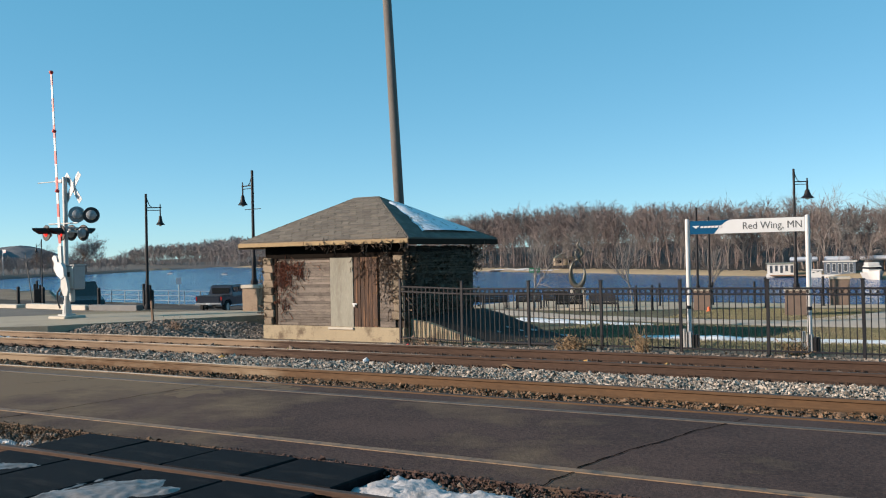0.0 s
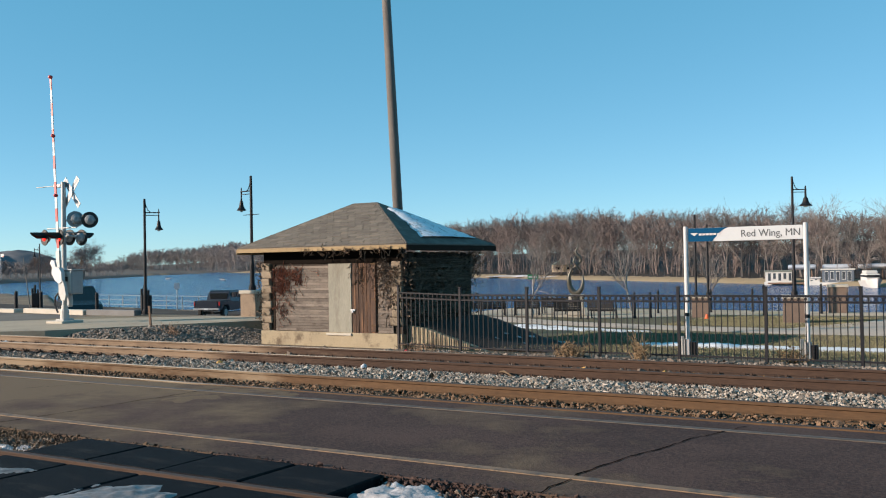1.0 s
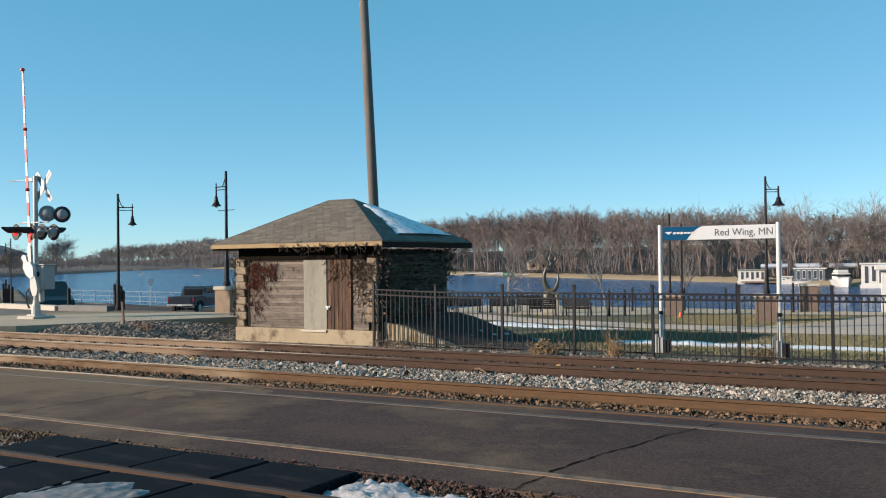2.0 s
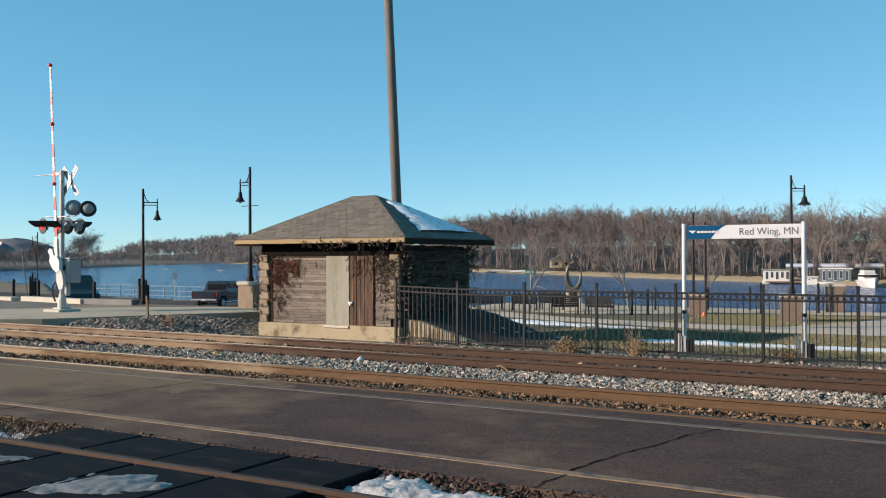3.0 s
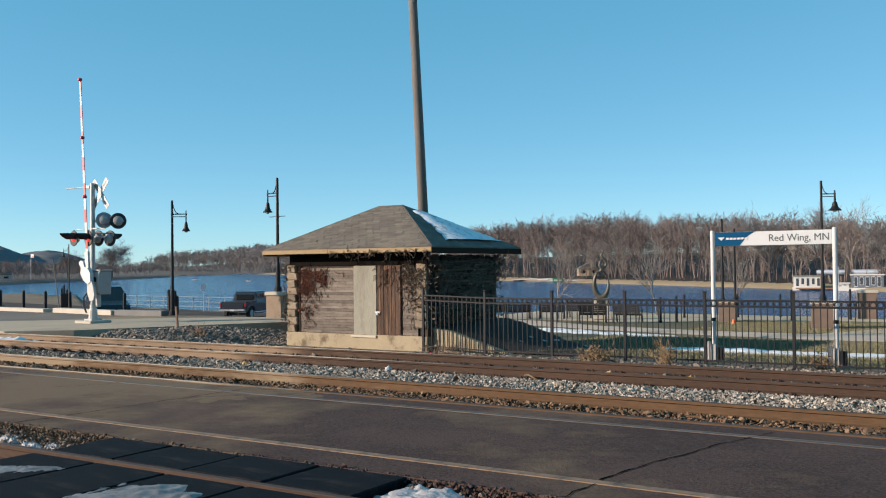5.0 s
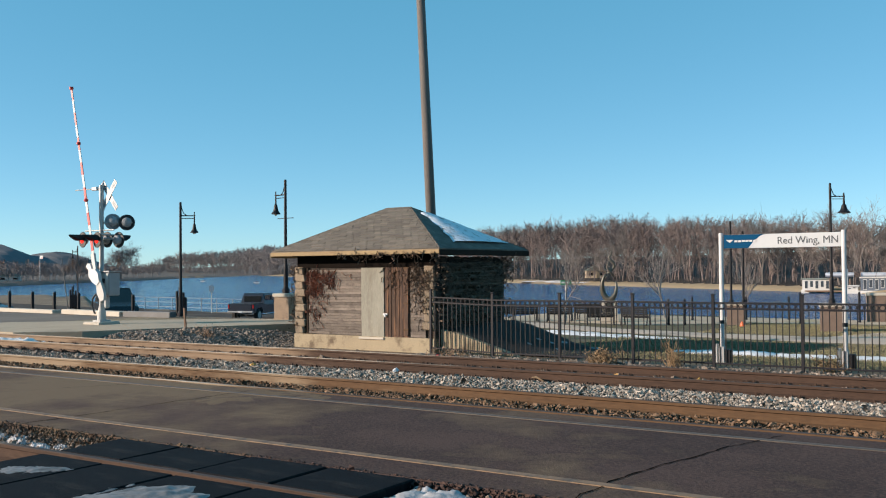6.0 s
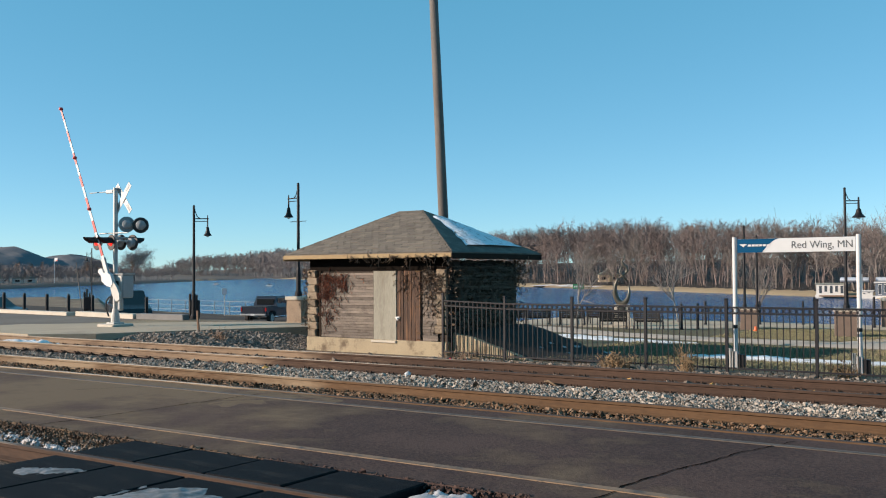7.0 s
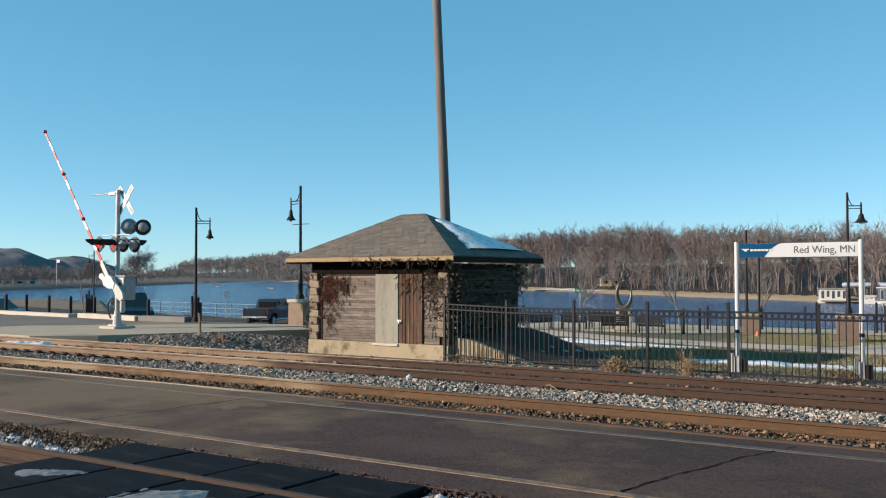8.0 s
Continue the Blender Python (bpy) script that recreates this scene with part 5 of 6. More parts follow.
def crossing_signal():
    s = thing("crossing_signal", pose(GX + 0.06, GY + 0.05, 0), "railway crossing signal with crossbuck, red lamps and gate machine", "crossing signal")
    part("mast", tube_bm((0, 0, 0.25), (0, 0, 4.53), 0.075, 0.075, 14), M_ALU, s, "galvanised mast")
    b = bmesh.new()
    box(b, -0.20, 0.20, -0.20, 0.20, 0.1, 0.16, 0.01)
    lathe(b, [(0.14, 0.16), (0.13, 0.42), (0.10, 0.5), (0.09, 0.6)], 14)
    part("mast_base", b, M_LIGHT_GREY, s)
    part("footing", box_bm(-0.42, 0.42, -0.4, 0.4, -0.2, 0.11, 0.03), M_CONCRETE_PALE, s, "concrete footing")
    # crossbuck
    cb = thing("crossbuck", pose(0.32, 0.06, 4.18, 0, 0, -5), "", "")
    cb.parent = s
    for a in (48, -48):
        o = part("blade", box_bm(-0.60, 0.60, -0.006, 0.006, -0.10, 0.10), M_WHITE, cb, "white crossbuck blade")
        o.matrix_basis = pose(0, 0.012 if a > 0 else -0.012, 0, 0, a, 0)
        for x in (-0.42, 0.42):
            for q in (-0.1, -0.03, 0.04, 0.11):
                part("bar", box_bm(x + q - 0.024, x + q + 0.024, -0.009, -0.0065, -0.05, 0.05), M_GREY, o)
    # antenna arm and bell
    part("bracket", tube_bm((-1.35, 0, 4.42), (-0.05, 0, 4.42), 0.016), M_ALU, s)
    part("bell", box_bm(-0.45, -0.08, -0.05, 0.05, 4.36, 4.48, 0.02), M_WHITE, s)
    # lamps
    ca = bmesh.new()
    tube(ca, (0.0, 0, 3.30), (0.75, 0.62, 3.30), 0.03)
    for x_ in (-0.5, 0.3):
        tube(ca, (x_, -0.25, 2.9), (x_, 0.25, 2.9), 0.025)
    tube(ca, (-0.75, -0.05, 3.05), (0.7, -0.05, 3.05), 0.022)
    tube(ca, (-0.6, 0, 2.78), (0.55, 0, 2.78), 0.035)
    part("cross_arm", ca, M_ALU, s)
    light_head(s, (0.22, 0.27, 3.34), (-0.85, 0.53), False, M_GREY)
    light_head(s, (0.60, 0.52, 3.31), (-0.80, 0.60), False)
    light_head(s, (-0.08, 0.28, 2.76), (-0.1, 1.0), False)
    light_head(s, (0.50, 0.28, 2.74), (-0.1, 1.0), False)
    light_head(s, (-0.58, -0.28, 2.76), (-0.15, -1.0), True)
    light_head(s, (0.16, -0.28, 2.74), (-0.15, -1.0), True)
    # gate machine
    g = part("gate_machine", box_bm(0.10, 0.62, -0.18, 0.24, 0.95, 1.70, 0.03), M_GREY, s, "grey steel gate machine")
    part("vent", box_bm(0.30, 0.46, -0.226, -0.221, 1.35, 1.5), M_BLACK, g)
    mh = bmesh.new()
    lathe(mh, [(0.06, 0.55), (0.085, 0.6), (0.085, 0.88), (0.06, 0.95)], 12, pose(0.40, -0.1, 0))
    part("motor_housing", mh, M_ALU, s, "silver motor housing under the gate machine")
    part("access_door", box_bm(0.14, 0.58, -0.20, -0.182, 1.0, 1.66, 0.008), M_LIGHT_GREY, g, "pale access door")
    part("lid", box_bm(0.07, 0.65, -0.21, 0.27, 1.70, 1.74, 0.012), M_ALU, g)
    part("conduit", sweep(bmesh.new(), [(-0.15, -0.1, 1.0), (-0.3, -0.12, 0.85), (-0.32, -0.12, 0.6), (-0.2, -0.1, 0.35)], 0.03), M_BLACK, s)
    return s


crossing_signal()


def gate_arm():
    """The arm and its counterweight, turning about the machine's axle; at rest it stands upright."""
    a = thing("gate_arm", pose(-25.93, GY - 0.28, 1.37), "red and white striped crossing gate arm being lowered", "gate arm")
    L = 6.53
    z = 0.62
    i = 0
    while z < L:
        z1 = min(L, z + 0.42)
        w0 = 0.06 - 0.025 * z / L
        w1 = 0.06 - 0.025 * z1 / L
        bm = bmesh.new()
        extrude_poly(bm, [(-w0, z), (w0, z), (w1, z1), (-w1, z1)], -0.012, 0.012)
        bmesh.ops.recalc_face_normals(bm, faces=bm.faces)
        part("stripe", bm, M_RED if i % 2 else M_WHITE, a)
        z = z1
        i += 1
    for zz in (L - 0.05, 4.6, 2.7):
        lt = bmesh.new()
        lathe(lt, [(0.05, -0.03), (0.06, 0), (0.05, 0.07), (0.02, 0.09)], 10, pose(0.06, -0.03, zz, 90, 0, 0))
        part("arm_light", lt, M_RED, a, "small red arm light")
    c = bmesh.new()
    out = [(-0.34, 0.60), (-0.24, 0.68), (-0.12, 0.64), (-0.07, 0.46), (0.08, 0.42), (0.20, 0.26), (0.20, -0.02), (0.06, -0.10), (-0.14, 0.04), (-0.28, 0.26), (-0.24, 0.44)]
    extrude_poly(c, out, -0.08, 0.05)
    bmesh.ops.recalc_face_normals(c, faces=c.faces)
    part("arm_bracket", c, M_WHITE, a, "white cast arm bracket")
    cw = bmesh.new()
    extrude_poly(cw, [(0.02, -0.06), (0.22, 0.02), (0.30, -0.18), (0.34, -0.44), (0.28, -0.62), (0.10, -0.62), (0.0, -0.36)], -0.06, 0.03)
    bmesh.ops.recalc_face_normals(cw, faces=cw.faces)
    part("counterweight", cw, M_LIGHT_GREY, a, "grey counterweight plates")
    part("mount", box_bm(-0.09, 0.09, -0.04, 0.03, 0.35, 0.95, 0.01), M_ALU, a)
    return a


ARM = gate_arm()
# ---- trees ----
def tree_template(seed, height, levels=3, spread=0.5, twigs=5, trunk_r=0.016, sprays=0, spray_w=0.0022, dome=1.0):
    """A bare tree as tapering three-sided limbs."""
    r = np.random.default_rng(seed)
    segs = []

    def grow(p, d, length, rad, level):
        n = 3 if level == 0 else 2
        q = p
        for i in range(n):
            d = d + r.normal(0, 0.10 if level == 0 else 0.16, 3)
            d[2] += 0.05
            d /= np.linalg.norm(d)
            e = q + d * length / n
            r1 = rad * (1 - 0.28 * (i + 1) / n)
            segs.append((q, e, rad * (1 - 0.28 * i / n), r1))
            if level < levels and (level > 0 or i > 0):
                k = twigs if level < levels - 1 else twigs + 1
                for j in range(max(1, k // n + 1)):
                    t = r.uniform(0.25, 1)
                    b = q + (e - q) * t
                    u = r.normal(0, 1, 3)
                    u -= d * u.dot(d)
                    u /= np.linalg.norm(u) + 1e-6
                    nd = d * r.uniform(0.55, 0.95) + u * spread * r.uniform(0.7, 1.3)
                    nd[2] += 0.18
                    grow(b, nd / np.linalg.norm(nd), length * r.uniform(0.5, 0.85), rad * 0.52, level + 1)
            q = e
        if level < levels:
            grow(q, d, length * 0.55, rad * 0.6, level + 1)
    grow(np.zeros(3), np.array([r.normal(0, .05), r.normal(0, .05), 1.0]), height * 0.42, height * trunk_r, 0)
    tips = [q for q in segs if q[3] < height * trunk_r * 0.8] or segs
    blades = np.zeros((sprays, 4, 3))
    for i in range(sprays):   # the finest twigs at the ends of the limbs
        a, b, _, _ = tips[r.integers(len(tips))]
        p = a + (b - a) * r.uniform(0.1, 1.0)
        d = (b - a) / (np.linalg.norm(b - a) + 1e-9) + r.normal(0, 0.7, 3) + np.array((0, 0, 0.25))
        e = p + d / np.linalg.norm(d) * height * r.uniform(0.035, 0.10)
        u = np.cross(e - p, r.normal(0, 1, 3))
        u *= height * spray_w / (np.linalg.norm(u) + 1e-9)
        blades[i] = (p - u, p + u, e + u * 0.35, e - u * 0.35)
    v = np.zeros((len(segs), 6, 3))
    for i, (a, b, r0, r1) in enumerate(segs):
        d = b - a
        u = np.cross(d, (0.3, 0.8, 0.2))
        u /= np.linalg.norm(u) + 1e-9
        w = np.cross(d / (np.linalg.norm(d) + 1e-9), u)
        for k in range(3):
            c = math.cos(k * 2.094) * u + math.sin(k * 2.094) * w
            v[i, k] = a + c * r0
            v[i, 3 + k] = b + c * r1
    f = np.array([(0, 1, 4, 3), (1, 2, 5, 4), (2, 0, 3, 5)])
    faces = (f[None] + (np.arange(len(segs)) * 6)[:, None, None]).reshape(-1, 4)
    k = len(segs) * 6
    v = np.concatenate([v.reshape(-1, 3), blades.reshape(-1, 3)])
    faces = np.concatenate([faces, k + np.arange(sprays * 4).reshape(-1, 4)])
    up = np.clip(v[:, 2] / v[:, 2].max(), 0, 1)
    v[:, 2] = height * (1 - (1 - up) ** dome)
    return v, faces


def plant(name, seats, templates, material, label, seed, hmin, hmax, thick=1.0):
    r = np.random.default_rng(seed)
    vs, fs, base = [], [], 0
    for x, y, z, *tall in seats:
        v, f = templates[r.integers(len(templates))]
        s = r.uniform(hmin, hmax) * (tall[0] if tall else 1)
        a = r.uniform(0, 6.28)
        c, sn = math.cos(a), math.sin(a)
        wide = r.uniform(0.8, 1.15)
        q = np.stack([(v[:, 0] * c - v[:, 1] * sn) * wide, (v[:, 0] * sn + v[:, 1] * c) * wide, v[:, 2]], 1) * s + (x, y, z - 0.2)
        vs.append(q)
        fs.append(f + base)
        base += len(v)
    return stuff_object(name, np.concatenate(vs), np.concatenate(fs), material, label, "woods")


def far_woods():
    r = np.random.default_rng(5)
    near_t = [tree_template(20 + i, 1.0, 3, 0.72, 2, 0.008, 360, 0.003, 1.15) for i in range(6)]
    far_t = [tree_template(40 + i, 1.0, 2, 0.65, 3, 0.010, 110, 0.008, 1.2) for i in range(5)]
    # woods on the opposite bank
    seats = []
    for row, (off, gap) in enumerate(((15, 4.2), (22, 4.2), (30, 4.6), (40, 5.0), (54, 5.6), (70, 6.4))):
        x = 40.0
        while x > -330:
            jx, jy = r.normal(0, 1.2), r.normal(0, 3.0)
            seats.append((x + jx, far_edge(x) + off + jy, -2.6 + 0.012 * off, min(24.0, 15.4 + 0.072 * max(-12, math.hypot(x, far_edge(x)) - 220))))
            x -= gap * 0.8 * (1 + max(0, -x - 60) / 260)
    plant("opposite_woods", seats, near_t, M_BARK, "bare brown woods on the opposite bank", 6, 0.82, 1.06)
    pale = [(x, far_edge(x) + 11 + r.normal(0, 2), -2.7) for x in r.uniform(-190, 10, 34)]
    plant("pale_shore_trees", pale, near_t, M_BARK_PALE, "pale bare trees along the opposite shore", 7, 8, 14)
    crown = [tree_template(91 + i, 1.0, 4, 0.75, 3, 0.013, 300, 0.0016) for i in range(2)]
    plant("tall_shore_trees", [(x, far_edge(x) + 15, -2.8) for x in (-66, -61, -44, -38, -22, -150, -120)], crown, M_BARK_PALE, "tall pale spreading bare trees above the woods", 12, 18, 21)
    # undergrowth low in front
    low = [(x, far_edge(x) + 13 + r.normal(0, 3), -2.8) for x in r.uniform(-300, 40, 210)]
    plant("shore_brush", low, far_t, M_BARK, "low brown brush along the opposite shore", 8, 2.5, 6)
    # far woods up the river
    soft_t = [tree_template(60 + i, 1.0, 2, 0.6, 3, 0.004, 210, 0.0065, 1.1) for i in range(6)]
    seats = []
    for off, gap in ((14, 7.0), (26, 8.0), (40, 8), (60, 10)):
        x = -330.0
        while x > -1190:
            rise = (1 + 0.36 * smooth(520, 760, -x)) * (1 - 0.45 * smooth(1050, 1180, -x))
            seats.append((x + r.normal(0, 2), far_edge(x) + off + r.normal(0, 5), -2.8, rise))
            x -= gap
    plant("upriver_woods", seats, soft_t, M_FAR_WOOD, "distant grey-brown woods up the river", 9, 20, 25)
    # the spit at the left
    bush_t = [tree_template(80 + i, 1.0, 1, 0.9, 6, 0.010, 75, 0.016, 1.3) for i in range(5)]
    seats = []
    def on_spit(depth):
        k, d = r.uniform(-0.55, 1.0), 8 + abs(r.normal(0, depth))
        return -400 - 176 * k - 0.82 * d, 251 + 252 * k - 0.573 * d

    for i in range(850):
        seats.append((*on_spit(45), -2.9))
    for i in range(600):
        x = r.uniform(-1500, -330)
        seats.append((x, far_edge(x) + r.uniform(6, 34), -2.9, 1.35))
    plant("upriver_brush", seats, bush_t, M_FAR_WOOD, "distant grey-brown brush along the water", 14, 5, 11)
    seats = []
    for i in range(260):
        seats.append((*on_spit(80), -2.8))
    plant("spit_woods", seats, soft_t, M_FAR_WOOD, "distant bare trees on the spit", 10, 6, 11)
    plant("russet_trees", [(-470 + q, 305 + 0.6 * q + w, -2.8) for q, w in ((0, 0), (-9, 5), (10, -3), (-20, 8), (18, 4), (28, 0), (-30, 2), (38, 6))], soft_t, M_RUSSET, "russet leafy trees beside the distant flagpole", 15, 10, 13)
    big = tree_template(77, 1.0, 4, 0.7, 4, 0.014, 2500, 0.0028)
    for x, y, h in ((-505, 393, 25), (-472, 337, 17)):
        o = new("tree", fast_mesh("tree", big[0] * (h * 1.35, h * 1.35, h), big[1], M_FAR_WOOD))
        o.location = (x, y, -3.4)
        tagged(o, "large spreading bare grey tree by the water", "tree")


far_woods()


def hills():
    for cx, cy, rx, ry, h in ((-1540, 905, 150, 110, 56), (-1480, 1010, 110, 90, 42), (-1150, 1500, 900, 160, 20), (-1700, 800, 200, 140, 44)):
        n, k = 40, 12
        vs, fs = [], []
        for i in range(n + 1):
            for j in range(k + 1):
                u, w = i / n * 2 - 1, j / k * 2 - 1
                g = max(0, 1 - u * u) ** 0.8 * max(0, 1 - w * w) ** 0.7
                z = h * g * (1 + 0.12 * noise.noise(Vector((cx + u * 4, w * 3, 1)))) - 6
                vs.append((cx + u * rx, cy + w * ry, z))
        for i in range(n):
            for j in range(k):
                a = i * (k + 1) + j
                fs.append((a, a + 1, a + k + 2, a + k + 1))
        o = new("hill", fast_mesh("hill", vs, fs, M_HAZY_HILL))
        tagged(o, "distant wooded hill, haze put in as blue-grey", "hill", kind="structure")


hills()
# ---- park and river bank ----
def bench(at, turn):
    b = thing("bench", pose(*at, 0, 0, turn) @ Matrix.Diagonal((0.88, 0.88, 0.88, 1)), "dark metal park bench with slatted back on dry turf", "bench", group="park benches")
    w = 0.66
    for i in range(5):
        part("seat_slat", box_bm(-w, w, -0.24 + i * 0.10, -0.15 + i * 0.10, 0.42, 0.455, 0.006), M_BENCH, b)
    for i in range(4):
        o = part("back_slat", box_bm(-w, w, -0.014, 0.014, -0.042, 0.042, 0.006), M_BENCH, b)
        o.matrix_basis = pose(0, 0.285 + i * 0.024, 0.545 + i * 0.098, -14, 0, 0)
    part("seat_apron", box_bm(-w, w, -0.255, -0.235, 0.34, 0.44, 0.006), M_BENCH, b)
    for y, z in ((0.265, 0.47), (0.375, 0.90)):
        part("back_rail", box_bm(-w, w, y - 0.022, y + 0.022, z - 0.024, z + 0.024, 0.008), M_BENCH, b)
    for x in (-w, w):
        lg = bmesh.new()
        hose(lg, [(x, -0.30, 0), (x, -0.26, 0.2), (x, -0.2, 0.42), (x, 0.02, 0.41), (x, 0.24, 0.43), (x, 0.38, 0.92)], [0.045, 0.036, 0.04, 0.034, 0.04, 0.028], 6)
        hose(lg, [(x, 0.2, 0.42), (x, 0.29, 0.2), (x, 0.38, 0)], [0.04, 0.034, 0.045], 6)
        part("leg", lg, M_BENCH, b)
        ar = bmesh.new()
        hose(ar, [(x, -0.2, 0.43), (x, -0.29, 0.56), (x, -0.25, 0.66), (x, 0.05, 0.68), (x, 0.31, 0.66)], [0.02, 0.022, 0.026, 0.024, 0.02], 6)
        part("armrest", ar, M_BENCH, b)


for x, y, t in ((-17.45, 39.2, 26), (-15.95, 39.6, 4), (-22.0, 40.6, 34), (-20.5, 41.3, 22), (-23.3, 40.6, 30), (-19.7, 42.8, 12)):
    bench((x, y, ground_z(x, y) + 0.02), t + 180)


def sculpture():
    bm = bmesh.new()
    box(bm, -0.42, 0.42, -0.40, 0.40, 0, 0.35, 0.02)
    box(bm, -0.36, 0.36, -0.34, 0.34, 0.35, 0.98, 0.02)
    s = thing("sculpture", pose(-18.05, 41.6, -0.84, 0, 0, 25), "abstract bronze loop sculpture on a pale stone plinth", "sculpture")
    part("plinth", bm, M_CONCRETE_PALE, s, "pale stone plinth")
    part("plaque", box_bm(-0.14, 0.14, -0.36, -0.342, 0.45, 0.9, 0.004), M_BRONZE, s)
    lp = bmesh.new()
    pts, rad = [], []
    for i in range(25):   # an open crescent, heavy at its foot
        t = i / 24
        a = radians(118 + 262 * t)
        pts.append((0.33 * math.cos(a), 0.06 * math.sin(2 * a), 1.66 + 0.62 * math.sin(a)))
        rad.append(0.045 + 0.10 * math.sin(math.pi * t) ** 1.4)
    hose(lp, pts, rad)
    # a ribbon that winds up from one tip to the point
    hose(lp, [(-0.10, 0.02, 2.24), (0.10, 0.05, 2.38), (0.25, 0.03, 2.56), (0.22, 0, 2.74), (0.06, -0.03, 2.88), (0.0, 0, 3.02), (0.10, 0, 3.16), (0.14, 0, 3.34)], [0.045, 0.06, 0.07, 0.075, 0.065, 0.05, 0.035, 0.012])
    hose(lp, [(0.23, -0.02, 2.09), (0.04, -0.06, 2.34), (-0.10, -0.05, 2.52), (-0.04, -0.02, 2.70), (0.08, 0, 2.86)], [0.045, 0.055, 0.055, 0.045, 0.02])
    part("loop", lp, M_BRONZE, s, smooth=True)


sculpture()


def sapling(at, h, seed, label):
    v, f = tree_template(seed, h, 3, 0.55, 3, 0.012)
    o = new("sapling", fast_mesh("sapling", v, f, M_BARK_PALE))
    o.location = at
    tagged(o, label, "young tree")


for x, y, h, sd in ((-18.7, 38.2, 3.6, 61), (-17.2, 46.6, 4.2, 62), (-13.2, 46.8, 3.4, 63), (-24.4, 42.0, 4.4, 64)):
    sapling((x, y, ground_z(x, y)), h, sd, "slender bare young tree in the park")


def street_sign():
    x, y = -20.4, 41.8
    s = thing("street_sign", pose(x, y, ground_z(x, y), 0, 0, 28), "small green street name sign on a white post", "street sign")
    part("post", tube_bm((0, 0, 0), (0, 0, 1.75), 0.035), M_WHITE, s)
    part("plate", box_bm(-0.26, 0.26, -0.012, 0.012, 1.75, 1.98, 0.004), M_GREEN, s)
    b = bmesh.new()
    for i in range(5):
        box(b, -0.21 + i * 0.085, -0.15 + i * 0.085, -0.016, -0.0125, 1.82, 1.91)
    part("bar", b, M_PANEL, s)


street_sign()


def bollard(x, y, h, r, label, name="bollard"):
    b = bmesh.new()
    lathe(b, [(r * 1.25, -0.1), (r * 1.25, 0.08), (r, 0.12), (r, h - 0.06), (r * 0.7, h)], 12)
    o = link(name, b, M_IRON)
    o.location = (x, y, ground_z(x, y))
    tagged(o, label, "bollard", group="dark bollards")


for x, y in ((-14.75, 40.4), (-14.3, 41.2), (-15.2, 44.9), (-13.0, 46.2), (-10.1, 44.5), (-7.9, 46.0), (-11.2, 47.0)):
    bollard(x, y, 1.15 + (0.25 if x > -11 else 0), 0.055, "slim dark post on the levee turf")
for x, y in ((-43.6, 26.3), (-42.3, 26.55), (-41.0, 26.9), (-39.6, 27.1), (-38.2, 27.4), (-35.0, 27.9)):
    bollard(x, y, 0.98, 0.075, "stout black bollard behind the low wall")


def litter_marker():
    b = bmesh.new()
    lathe(b, [(0.11, 0), (0.11, 0.025), (0.08, 0.04), (0.05, 0.18), (0.035, 0.2)], 12)
    o = link("traffic_cone", b, M_ORANGE)
    o.location = (-11.6, 40.6, ground_z(-11.6, 40.6) + 0.02)
    tagged(o, "small orange cone on the grass", "cone")


litter_marker()


def tuft(x, y, h, n, seed, material, label, width=0.35, category="weed clump"):
    r = np.random.default_rng(seed)
    vs, fs = [], []
    z0 = ground_z(x, y) if y > 16.6 else -0.19
    for i in range(n):
        p = np.array([x + r.normal(0, width * 0.4), y + r.normal(0, width * 0.3), z0])
        d = np.array([r.normal(0, 0.38), r.normal(0, 0.3), 1.0])
        ln = h * r.uniform(0.35, 1.0)
        w = 0.007
        for s in range(4):
            q = p + d / np.linalg.norm(d) * ln / 4
            k = len(vs)
            wq = w * (1 - 0.22 * (s + 1))
            vs += [p + (w, 0, 0), p - (w, 0, 0), q - (wq, 0, 0), q + (wq, 0, 0), p + (0, w, 0), q + (0, wq, 0)]
            fs += [(k, k + 1, k + 2, k + 3), (k, k + 3, k + 5, k + 4), (k + 1, k + 4, k + 5, k + 2)]
            if r.random() < 0.55:
                u = r.normal(0, 1, 3) * 0.035
                k = len(vs)
                vs += [q, q + u, q + u * 1.6 + (0, 0, 0.02), q + (0, 0, 0.02)]
                fs += [(k, k + 1, k + 2, k + 3)]
            p = q
            d = d + np.array([r.normal(0, 0.28), r.normal(0, 0.2), -0.12])
    o = new("weed_clump", fast_mesh("weed_clump", vs, fs, material))
    tagged(o, label, category, group="dry weeds by the fence", kind="stuff")


tuft(-8.9, 20.1, 0.42, 130, 1, M_STRAW, "wide clump of dry straw-coloured grass at the fence", 0.36)
tuft(-7.25, 20.2, 0.75, 50, 2, M_STRAW, "tall dry straw-coloured weed at the fence", 0.26)
tuft(-4.15, 20.8, 0.45, 50, 3, M_STRAW, "dry grass at the foot of the sign", 0.35)
tuft(-20.6, 19.0, 0.4, 45, 4, M_VINE, "dry brown weed in the gravel", 0.4)
tuft(-13.2, 20.15, 0.3, 40, 6, M_VINE, "low dry weed beside the shed", 0.6)


def stake():
    b = box_bm(-0.03, 0.03, -0.03, 0.03, -0.2, 0.62, 0.006)
    o = link("stake", b, M_WOOD)
    o.matrix_basis = pose(-21.9, 19.35, 0.0, 2, -3, 20)
    tagged(o, "bare wooden stake in the gravel", "stake")


stake()


